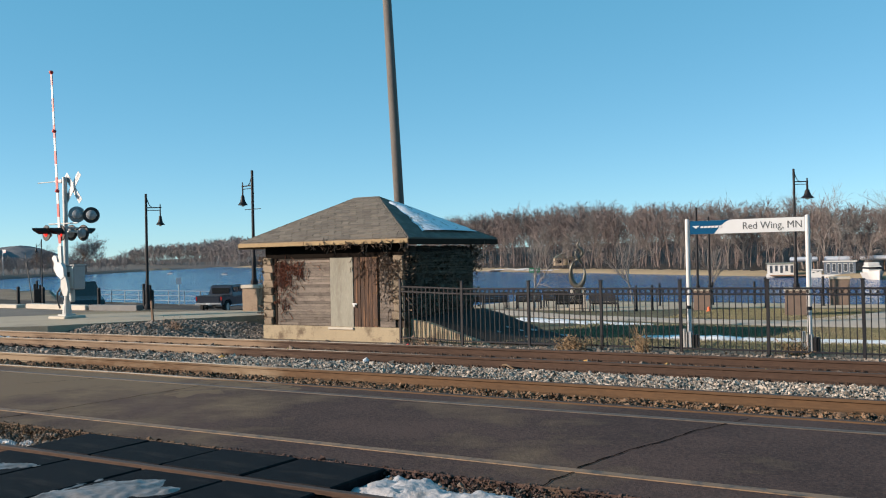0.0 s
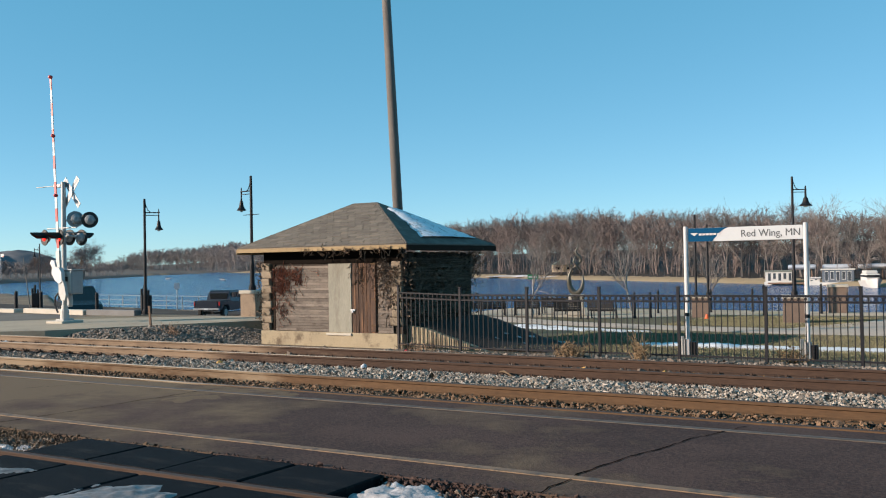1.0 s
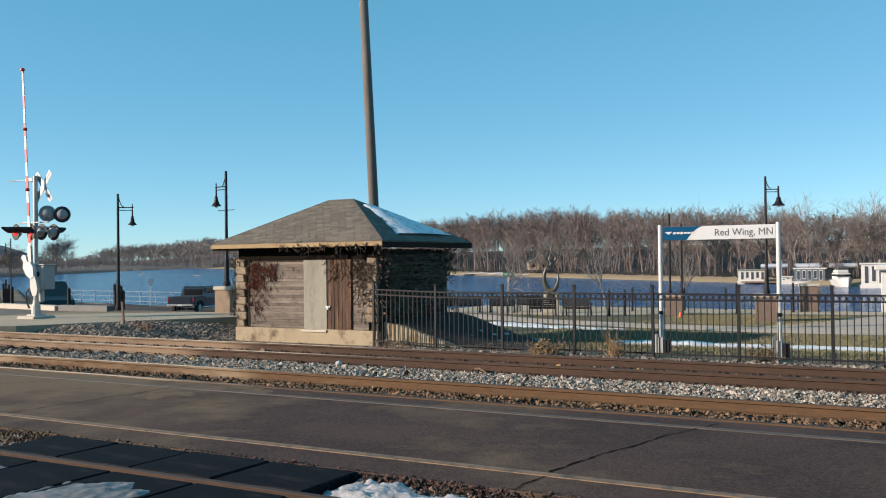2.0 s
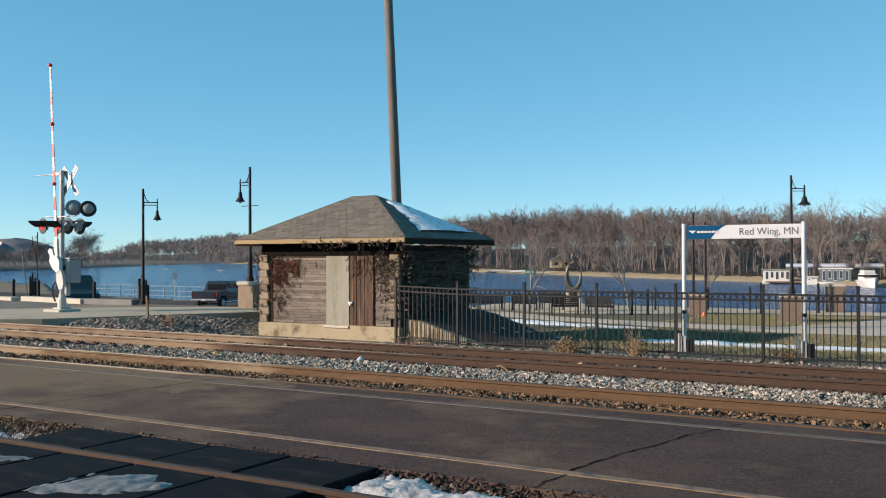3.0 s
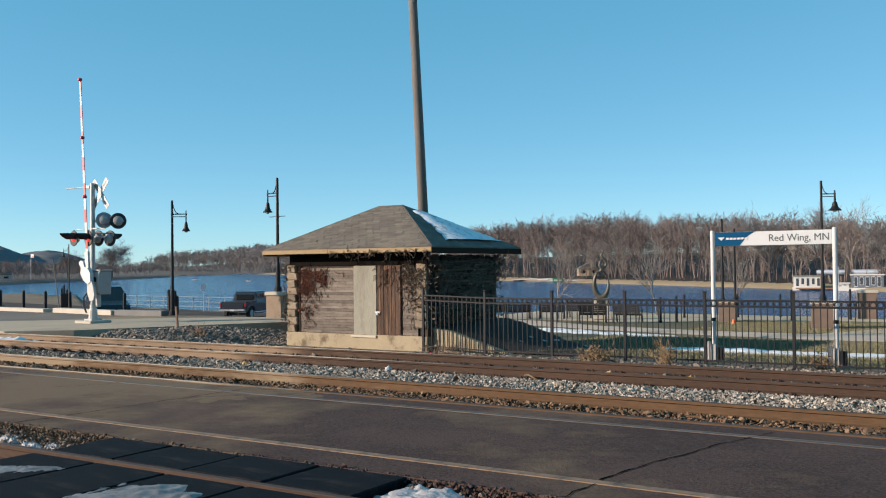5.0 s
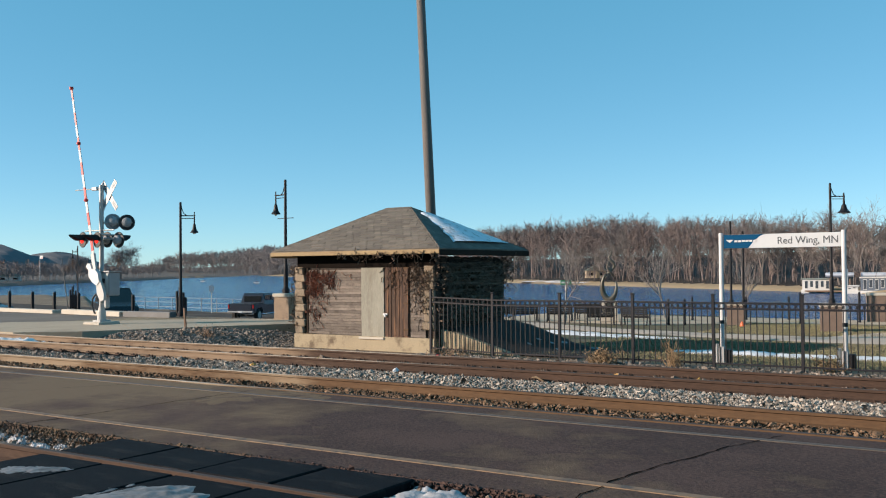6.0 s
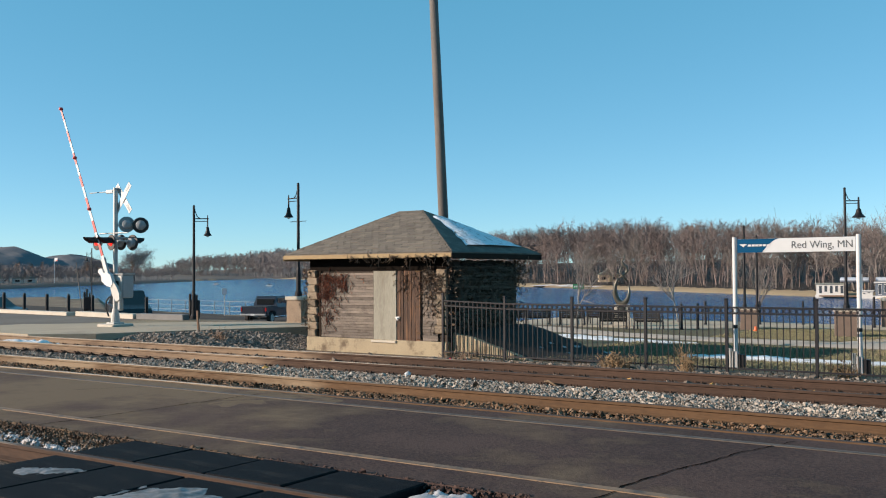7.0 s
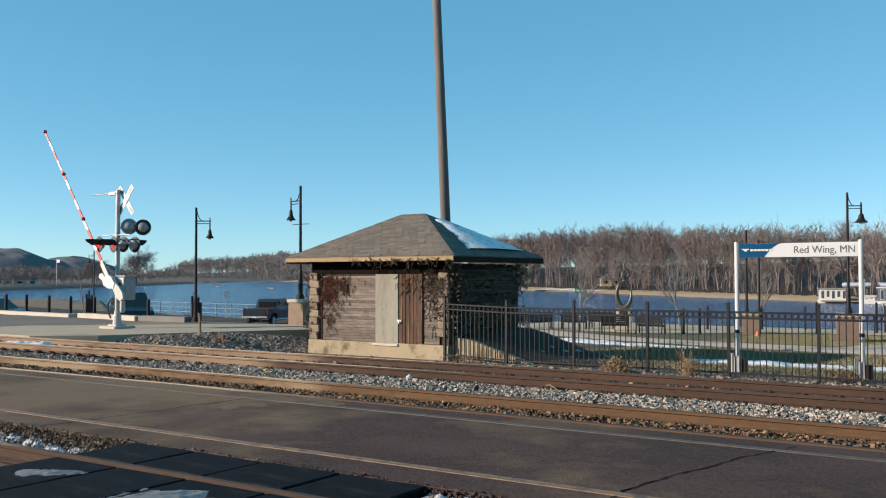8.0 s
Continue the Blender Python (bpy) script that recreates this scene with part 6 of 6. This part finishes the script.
def litter():
    rng = random.Random(17)
    spots = [(-13.2, 13.35, M_LEAF, 0.075), (-14.9, 14.9, M_LEAF, 0.06), (-4.45, 14.75, M_LEAF, 0.07), (-6.4, 15.0, M_LEAF, 0.06), (-2.6, 14.6, M_LEAF, 0.07), (-10.95, 16.4, M_RED, 0.10), (-10.65, 16.5, M_RED, 0.06), (-10.2, 13.9, M_PANEL, 0.08), (-12.9, 14.9, M_LEAF, 0.07), (-8.3, 14.8, M_LEAF, 0.06), (-5.0, 15.0, M_LEAF, 0.06), (-3.4, 14.9, M_LEAF, 0.05), (-1.6, 14.4, M_LEAF, 0.06)]
    for x, y, m, s in spots:
        b = bmesh.new()
        k = 7
        ring = [b.verts.new((s * math.cos(6.283 * i / k) * rng.uniform(0.7, 1.2), s * 0.8 * math.sin(6.283 * i / k) * rng.uniform(.7, 1.2), rng.uniform(0, 0.05))) for i in range(k)]
        top = b.verts.new((0, 0, 0.06 + s * 0.35))
        low = b.verts.new((0, 0, -0.01))
        for i in range(k):
            b.faces.new((ring[i], ring[(i + 1) % k], top))
            b.faces.new((ring[(i + 1) % k], ring[i], low))
        o = link("litter" if m in (M_RED, M_PANEL) else "fallen_leaf", b, m)
        o.matrix_basis = pose(x, y, -0.145, rng.uniform(-20, 20), rng.uniform(-20, 20), rng.uniform(0, 360))
        tagged(o, {M_RED.name: "red scrap lying on the ballast", M_PANEL.name: "white scrap lying on the ballast"}.get(m.name, "curled yellow leaf lying by the rails"), "litter" if m in (M_RED, M_PANEL) else "leaf")


litter()


def broken_stick():
    b = bmesh.new()
    hose(b, [(-0.32, 0, 0.0), (-0.1, 0.02, 0.03), (0.14, -0.01, 0.035), (0.34, 0.03, 0.01)], [0.016, 0.02, 0.018, 0.009], 6)
    o = link("stick", b, M_STRAW, smooth=True)
    o.matrix_basis = pose(-7.3, 13.85, -0.115, 0, 0, -48)
    tagged(o, "pale broken stick lying on the ballast", "stick")


broken_stick()


# ---- boats across the water ----
def boat_box(name, at, turn, w, d, h, cabin, roof, label, windows, bow=False):
    b = thing(name, pose(*at, 0, 0, turn), label, "boat", group="boats at the opposite shore")
    hull = bmesh.new()
    out = [(-w / 2, 0.36), (-w / 2 + 0.15, -0.35), (w / 2 - 0.15, -0.35), (w / 2 + (0.9 if bow else 0), 0.36)]
    extrude_poly(hull, out, -d / 2, d / 2)
    bmesh.ops.recalc_face_normals(hull, faces=hull.faces)
    part("hull", hull, M_BOAT, b)
    c = part("cabin", box_bm(-w / 2 + 0.3, w / 2 - 0.3, -d / 2 + 0.3, d / 2 - 0.3, 0.34, h - 0.2, 0.03), cabin, b)
    part("roof", box_bm(-w / 2, w / 2, -d / 2, d / 2, h - 0.28, h, 0.05), roof, b)
    n = windows
    span = (w - 1.2) / n
    for i in range(n):
        x = -w / 2 + 0.6 + (i + 0.5) * span
        wn_ = part("window", box_bm(x - span * 0.31, x + span * 0.31, -d / 2 + 0.27, -d / 2 + 0.31, 0.95 if i % 2 else 0.6, h - 0.5), M_BOAT, c, "white-framed window")
        part("pane", box_bm(x - span * 0.26, x + span * 0.26, -d / 2 + 0.255, -d / 2 + 0.275, 1.05 if i % 2 else 0.7, h - 0.62), M_PANE, wn_)
    return b


boat_box("houseboat", (-46.4, 220.2, WATER_Z + 0.25), 10, 6.6, 3.6, 2.95, M_BOAT, M_BOAT_GREEN, "white houseboat with a grey-green roof moored at the far shore", 5)
boat_box("houseboat", (-33.6, 216.3, WATER_Z + 0.25), 6, 6.8, 3.6, 3.25, M_BOAT_BLUE, M_BOAT, "slate-blue houseboat with white windows moored at the far shore", 5)
boat_box("cabin_boat", (-38.4, 215.5, WATER_Z + 0.25), 8, 3.0, 2.4, 1.5, M_BOAT, M_BOAT, "small white cabin boat at the far shore", 2, True)
boat_box("houseboat", (-16.8, 192.0, WATER_Z + 0.25), 4, 8.5, 4.0, 4.4, M_BOAT, M_BOAT, "large white houseboat with tall windows at the far shore", 6)


def cruiser():
    b = thing("motor_cruiser", pose(-25.2, 200.5, WATER_Z + 0.25, 0, 0, -70), "white motor cruiser with a flybridge at the far shore", "boat", group="boats at the opposite shore")
    h = bmesh.new()
    lv = []
    for x, w, z in ((-4.5, 1.5, 1.0), (1.5, 1.6, 1.15), (3.8, 1.0, 1.4), (5.2, 0.08, 1.6)):
        lv.append([h.verts.new((x, -w, z)), h.verts.new((x * 0.92, -w * 0.55, -0.5)), h.verts.new((x * 0.92, w * 0.55, -0.5)), h.verts.new((x, w, z))])
    for a, c in zip(lv, lv[1:]):
        for i in range(3):
            h.faces.new((a[i], a[i + 1], c[i + 1], c[i]))
        h.faces.new((a[3], a[0], c[0], c[3]))
    h.faces.new(lv[0])
    h.faces.new(lv[-1][::-1])
    bmesh.ops.recalc_face_normals(h, faces=h.faces)
    part("hull", h, M_BOAT, b)
    part("cabin", box_bm(-3.2, 1.6, -1.25, 1.25, 1.0, 2.4, 0.15), M_BOAT, b)
    part("windscreen", box_bm(-3.1, 1.75, -1.28, 1.28, 1.7, 2.15, 0.05), M_GLASS_DARK, b, "dark tinted window band")
    part("flybridge", box_bm(-2.6, 0.6, -1.1, 1.1, 2.4, 3.0, 0.12), M_BOAT, b)
    part("canopy", box_bm(-2.2, 0.3, -1.0, 1.0, 3.6, 3.72, 0.04), M_BOAT_BLUE, b)
    for x in (-2.0, 0.1):
        for y in (-0.9, 0.9):
            part("canopy_pole", tube_bm((x, y, 2.9), (x, y, 3.62), 0.03), M_ALU, b)


cruiser()


def dock():
    d = thing("boat_dock", pose(-32.3, 219, WATER_Z, 0, 0, 8), "long covered dock with pale tarps behind the houseboats", "dock")
    part("deck", box_bm(-16, 18, -1.2, 1.2, 0.3, 0.55, 0.02), M_WOOD, d)
    for x in (-9, -2, 5):
        c = bmesh.new()
        lathe(c, [(0.9, -2.8), (1.0, -2.2), (1.0, 2.2), (0.9, 2.8)], 12, pose(x, 0, 3.9, 0, 90, 0) @ Matrix.Diagonal((0.55, 1.2, 1, 1)))
        part("tarp", c, M_TARP, d, "pale blue covered boat")
        for q in (-2, 2):
            part("dock_post", tube_bm((x + q, 0, 0), (x + q, 0, 3.7), 0.09), M_WOOD, d)
    for x in (-7.5, 12):
        part("piling", tube_bm((x, -3, -1), (x, -3, 5.2), 0.28), M_BOAT, d)


dock()
boat_box("excursion_boat", (-2.2, 55.3, WATER_Z + 0.3), 4, 6.2, 3.4, 5.3, M_BOAT, M_BOAT, "white excursion boat moored at the levee", 4)


def far_house(x, y, z, turn, k, wall, label):
    h = thing("cottage", pose(x, y, z, 0, 0, turn) @ Matrix.Diagonal((k, 1, 1, 1)), label, "house")
    part("wall", box_bm(-3.5, 3.5, -2.5, 2.5, 0, 2.6), wall, h)
    r = bmesh.new()
    extrude_poly(r, [(-4, 2.6), (4, 2.6), (0, 4.6)], -2.9, 2.9)
    bmesh.ops.recalc_face_normals(r, faces=r.faces)
    part("roof", r, M_BOAT_GREEN, h)
    for q in (-1.9, 1.9):
        part("window", box_bm(q - 0.7, q + 0.7, -2.56, -2.48, 0.9, 1.9), M_GLASS_DARK, h)


far_house(-141.0, far_edge(-141.0) + 18, -2.2, 30, 1.0, M_TAN, "small pale cottage among the trees across the river")
far_house(-462, 290, -2.9, 50, 1.6, M_BOAT, "long white building on the distant spit")
far_house(-500, 300, -2.9, 60, 1.2, M_BOAT, "white building among the distant trees")
snow_lumps("snow_patch", [(-176, far_edge(-176) + 9), (-140, far_edge(-140) + 10), (-142, far_edge(-142) + 16), (-178, far_edge(-178) + 15)], 51, "strip of snow on the opposite shore", -3.66, 0.5)
# ---- street side: walls, railing, vehicles ----
def low_wall(a, b, h, w, material, label):
    a, b = Vector((*a, 0)), Vector((*b, 0))
    ln = (b - a).length
    o = link("low_wall", box_bm(0, ln, -w / 2, w / 2, -0.4, h, 0.02), material)
    d = b - a
    o.matrix_basis = pose(a.x, a.y, 0.0, 0, 0, math.degrees(math.atan2(d.y, d.x)))
    tagged(o, label, "low wall")


low_wall((-58, 27.0), (-36.0, 24.75), 0.11, 0.4, M_CONCRETE_PALE, "long pale concrete kerb wall by the street")
low_wall((-35.6, 24.9), (-30.9, 24.2), 0.15, 0.4, M_CONCRETE_PALE, "short pale concrete wall behind the signal")
low_wall((-30.85, 24.25), (-28.3, 24.4), 0.17, 0.35, M_SHADED_WALL, "concrete ramp wall beside the lamp, its shade painted grey")


def railing():
    g = thing("railing", pose(0, 0, 0), "blue-grey metal railing along the levee edge", "railing")
    post = tube_bm((0, 0, -0.2), (0, 0, 1.08), 0.04, 0.04, 6)
    pm = bpy.data.meshes.new("post")
    post.to_mesh(pm)
    post.free()
    pm.materials.append(M_RAILING)
    xs = list(np.arange(-79, -29, 2.2))
    pts = [(x, near_edge(x) - 0.6, ground_z(x, near_edge(x) - 0.8)) for x in xs]
    for p in pts:
        share("post", pm, g, pose(*p))
    for h in (0.25, 0.66, 1.06):
        b = bmesh.new()
        sweep(b, [(x, y, z + h) for x, y, z in pts], 0.028, 5)
        part("rail", b, M_RAILING, g)


railing()


def wheel(parent, x, y, r=0.39, w=0.27):
    wh = bmesh.new()
    lathe(wh, [(r - 0.05, -w / 2), (r, -w / 2 + 0.04), (r, w / 2 - 0.04), (r - 0.05, w / 2)], 20, pose(x, y, r, 0, 90, 0))
    t = part("wheel", wh, M_TYRE, parent, "black tyre")
    rim = bmesh.new()
    lathe(rim, [(r * 0.62, -w / 2 - 0.005), (r * 0.62, w / 2 + 0.005)], 16, pose(x, y, r, 0, 90, 0))
    part("rim", rim, M_ALU, t, "silver rim")


def side_shell(bm, outline, half, inset, tuck_above):
    """Body drawn across from a side outline (y along, z up), its upper points drawn in."""
    l, r = [], []
    for y, z in outline:
        k = half - (inset if z > tuck_above else 0)
        l.append(bm.verts.new((-k, y, z)))
        r.append(bm.verts.new((k, y, z)))
    n = len(outline)
    bm.faces.new(l)
    bm.faces.new(r[::-1])
    for i in range(n):
        bm.faces.new((l[i], r[i], r[(i + 1) % n], l[(i + 1) % n]))
    bmesh.ops.recalc_face_normals(bm, faces=bm.faces)
    return bm


def pickup(at, turn):
    t = thing("pickup_truck", pose(*at, 0, 0, turn) @ Matrix.Diagonal((0.93, 0.93, 0.93, 1)), "dark blue-grey crew cab pickup truck parked by the river", "pickup truck")
    body = bmesh.new()
    out = [(-2.9, 0.66), (-2.9, 1.22), (-0.98, 1.25), (-0.95, 1.15), (2.75, 1.12), (2.92, 0.95), (2.92, 0.5), (2.3, 0.52), (2.24, 0.78), (2.0, 0.93), (1.5, 0.93), (1.26, 0.78), (1.2, 0.52), (-1.37, 0.52), (-1.43, 0.78), (-1.67, 0.93), (-2.17, 0.93), (-2.41, 0.78), (-2.47, 0.6)]
    side_shell(body, out, 0.99, 0.0, 9)
    bmesh.ops.bevel(body, geom=[e for e in body.edges if abs(e.verts[0].co.x - e.verts[1].co.x) < 0.01], offset=0.05, segments=2, affect="EDGES")
    part("body", body, M_TRUCK, t)
    cab = bmesh.new()
    side_shell(cab, [(-1.0, 1.15), (-0.86, 1.82), (-0.7, 1.94), (0.65, 1.94), (0.85, 1.88), (1.65, 1.12)], 0.95, 0.19, 1.5)
    c = part("cab", cab, M_TRUCK, t)
    part("rear_window", box_bm(-0.66, 0.66, -0.99, -0.93, 1.32, 1.74, 0.02), M_GLASS_DARK, c)
    for sx in (-1, 1):
        for y0, y1 in ((-0.75, 0.1), (0.2, 1.0)):
            w = bmesh.new()
            side_shell(w, [(y0, 1.28), (y0 + 0.04, 1.76), (min(y1, 0.72), 1.76), (y1, 1.28)], 0.02, 0.0, 9)
            o = part("side_window", w, M_GLASS_DARK, c)
            o.matrix_basis = pose(sx * 0.855, 0, 0.03, 0, -sx * 12 * 0.0, 0)
            o.location.x = sx * 0.862
        m = part("door_mirror", box_bm(sx * 1.0 - 0.09, sx * 1.0 + 0.09, 0.95, 1.06, 1.22, 1.42, 0.03), M_BLACK, t)
        part("tail_light", box_bm(sx * 0.93 - 0.05, sx * 0.93 + 0.05, -2.925, -2.86, 0.92, 1.18, 0.01), M_TAIL, t, "red tail light")
    # open bed
    part("bed_cover", box_bm(-0.86, 0.86, -2.78, -1.06, 1.235, 1.262), M_BLACK, t, "dark bed cover")
    part("tailgate", box_bm(-0.80, 0.80, -2.935, -2.88, 0.72, 1.2, 0.02), M_TRUCK, t)
    part("bumper", box_bm(-0.96, 0.96, -3.06, -2.86, 0.62, 0.75, 0.03), M_GREY, t, "chrome rear bumper")
    part("plate", box_bm(-0.15, 0.15, -3.07, -3.055, 0.63, 0.75), M_PANEL, t)
    part("wheel_hub_axle", box_bm(-0.8, 0.8, -2.0, -1.85, 0.3, 0.45), M_BLACK, t)
    for x in (-0.84, 0.84):
        for y in (-1.92, 1.75):
            wheel(t, x, y, 0.42, 0.28)
    for sx in (-1, 1):
        part("bed_rail", box_bm(sx * 0.93 - 0.05, sx * 0.93 + 0.05, -2.85, -1.02, 1.215, 1.265, 0.012), M_BLACK, t, "black bed rail cap")
        for y in (-0.35, 0.62):
            part("door_handle", box_bm(sx * 1.0 - 0.02, sx * 1.0 + 0.02, y - 0.1, y + 0.1, 1.0, 1.035, 0.006), M_BLACK, t)
        part("running_board", box_bm(sx * 0.95 - 0.08, sx * 0.95 + 0.08, -1.25, 1.1, 0.40, 0.45, 0.01), M_BLACK, t)
    return t


pickup((-46.2, 47.2, ground_z(-46.5, 47) + 0.045), 20)


def dark_car(at, turn, label):
    t = thing("car", pose(*at, 0, 0, turn), label, "car", group="parked cars")
    body = bmesh.new()
    side_shell(body, [(-2.25, 0.4), (-2.3, 1.0), (-1.6, 1.05), (1.1, 1.02), (2.1, 0.85), (2.25, 0.6), (2.2, 0.35), (-2.1, 0.32)], 0.9, 0.0, 9)
    bmesh.ops.bevel(body, geom=[e for e in body.edges if abs(e.verts[0].co.x - e.verts[1].co.x) < 0.01], offset=0.06, segments=2, affect="EDGES")
    part("body", body, M_CAR, t)
    cab = bmesh.new()
    side_shell(cab, [(-2.15, 1.0), (-1.85, 1.6), (-1.5, 1.68), (0.2, 1.68), (1.15, 1.0)], 0.84, 0.13, 1.4)
    c = part("cabin", cab, M_GLASS_DARK, t)
    part("roof", box_bm(-0.68, 0.68, -1.7, 0.2, 1.66, 1.72, 0.02), M_CAR, t)
    for x in (-0.8, 0.8):
        for y in (-1.35, 1.4):
            wheel(t, x, y, 0.34, 0.22)
        part("tail_light", box_bm(x - 0.12, x + 0.08, -2.33, -2.26, 0.8, 0.98, 0.01), M_TAIL, t)


dark_car((-40.9, 31.5, ground_z(-40.9, 31.5) + 0.05), 238, "dark parked car beyond the low wall")
dark_car((-66.5, 39.5, ground_z(-66.5, 39.5) + 0.05), -72, "dark parked car at the edge of the lot")


def cabinet_by_lamp(at, k, label):
    c = thing("utility_cabinet", pose(*at, 0, 0, 40) @ Matrix.Diagonal((k, k, k, 1)), label, "utility cabinet")
    part("case", box_bm(-0.17, 0.17, -0.14, 0.14, 0.1, 0.72, 0.03), M_IRON, c)
    for x, h in ((-0.16, 0.95), (-0.05, 1.1), (0.08, 0.9), (0.16, 0.7)):
        part("pipe", tube_bm((x, 0.02, 0), (x, 0.02, h), 0.05), M_IRON, c)


cabinet_by_lamp((-28.37, 24.85, 0), 1.0, "dark metal cabinet with upright pipes behind the lamp")
cabinet_by_lamp((-74.6, 53.0, ground_z(-74.6, 53.0)), 1.9, "tall dark metal cabinet at the foot of a lamp")


def leaning_post():
    o = link("sign_post", tube_bm((0, 0, -0.2), (0, 0, 4.6), 0.05, 0.035, 8), M_POLE)
    o.matrix_basis = pose(-74.0, 52.0, ground_z(-74.0, 52.0), 0, -11, 0)
    tagged(o, "thin dark post leaning beside the far lamp", "post")


leaning_post()
lamp_post((-74.3, 53.2, ground_z(-74.3, 53.2)), 5.75, 200, "black street lamp with bell shade by the far parking lot")


def parking_sign():
    s = thing("parking_sign", pose(-57.5, 53.5, ground_z(-57.5, 53.5), 0, 0, 40), "small pale blue sign on a post by the railing", "sign")
    part("post", tube_bm((0, 0, 0), (0, 0, 1.8), 0.035), M_ALU, s)
    part("plate", box_bm(-0.2, 0.2, -0.05, -0.035, 1.7, 2.2, 0.01), M_TARP, s)


parking_sign()


def flagpole():
    f = thing("flagpole", pose(-441, 293.5, -2.8), "distant flagpole with a small flag", "flagpole")
    part("pole", tube_bm((0, 0, 0), (0, 0, 13.2), 0.16), M_PANEL, f)
    part("flag", box_bm(0.1, 2.6, -0.05, 0.05, 11.4, 13), M_WHITE, f)
    part("flag_stripe", box_bm(1.0, 2.6, -0.08, 0.08, 11.6, 12.0), M_RED, f)


flagpole()


def small_boat(at, turn, label):
    b = thing("motorboat", pose(*at, 0, 0, turn) @ Matrix.Diagonal((0.6, 0.6, 0.6, 1)), label, "boat", group="small boats on the river")
    h = bmesh.new()
    extrude_poly(h, [(-2.4, 0.7), (-2.2, -0.2), (1.8, -0.2), (3.0, 0.9)], -0.9, 0.9)
    bmesh.ops.recalc_face_normals(h, faces=h.faces)
    part("hull", h, M_GREY, b)
    part("console", box_bm(-0.5, 0.4, -0.4, 0.4, 0.6, 1.5, 0.05), M_BLACK, b)
    return b


BOAT_A = small_boat((-399, 365, WATER_Z + 0.1), 20, "small grey motorboat out on the river")
BOAT_B = small_boat((-317, 323, WATER_Z + 0.1), 200, "small dark motorboat out on the river")
# ---- what moves ----
def motions():
    rest = (-25.93, GY - 0.28, 1.37)
    angles = [(0.0, 2.9), (2.0, 3.0), (4.7, 3.1), (5.1, 3.4), (5.4, 5.0), (5.7, 8.0), (6.0, 11.5), (6.5, 18.1), (7.0, 24.3), (7.5, 29.6), (8.0, 35.3)]
    walk(ARM, [(t, pose(*rest, 0, -a, 0)) for t, a in angles])


motions()
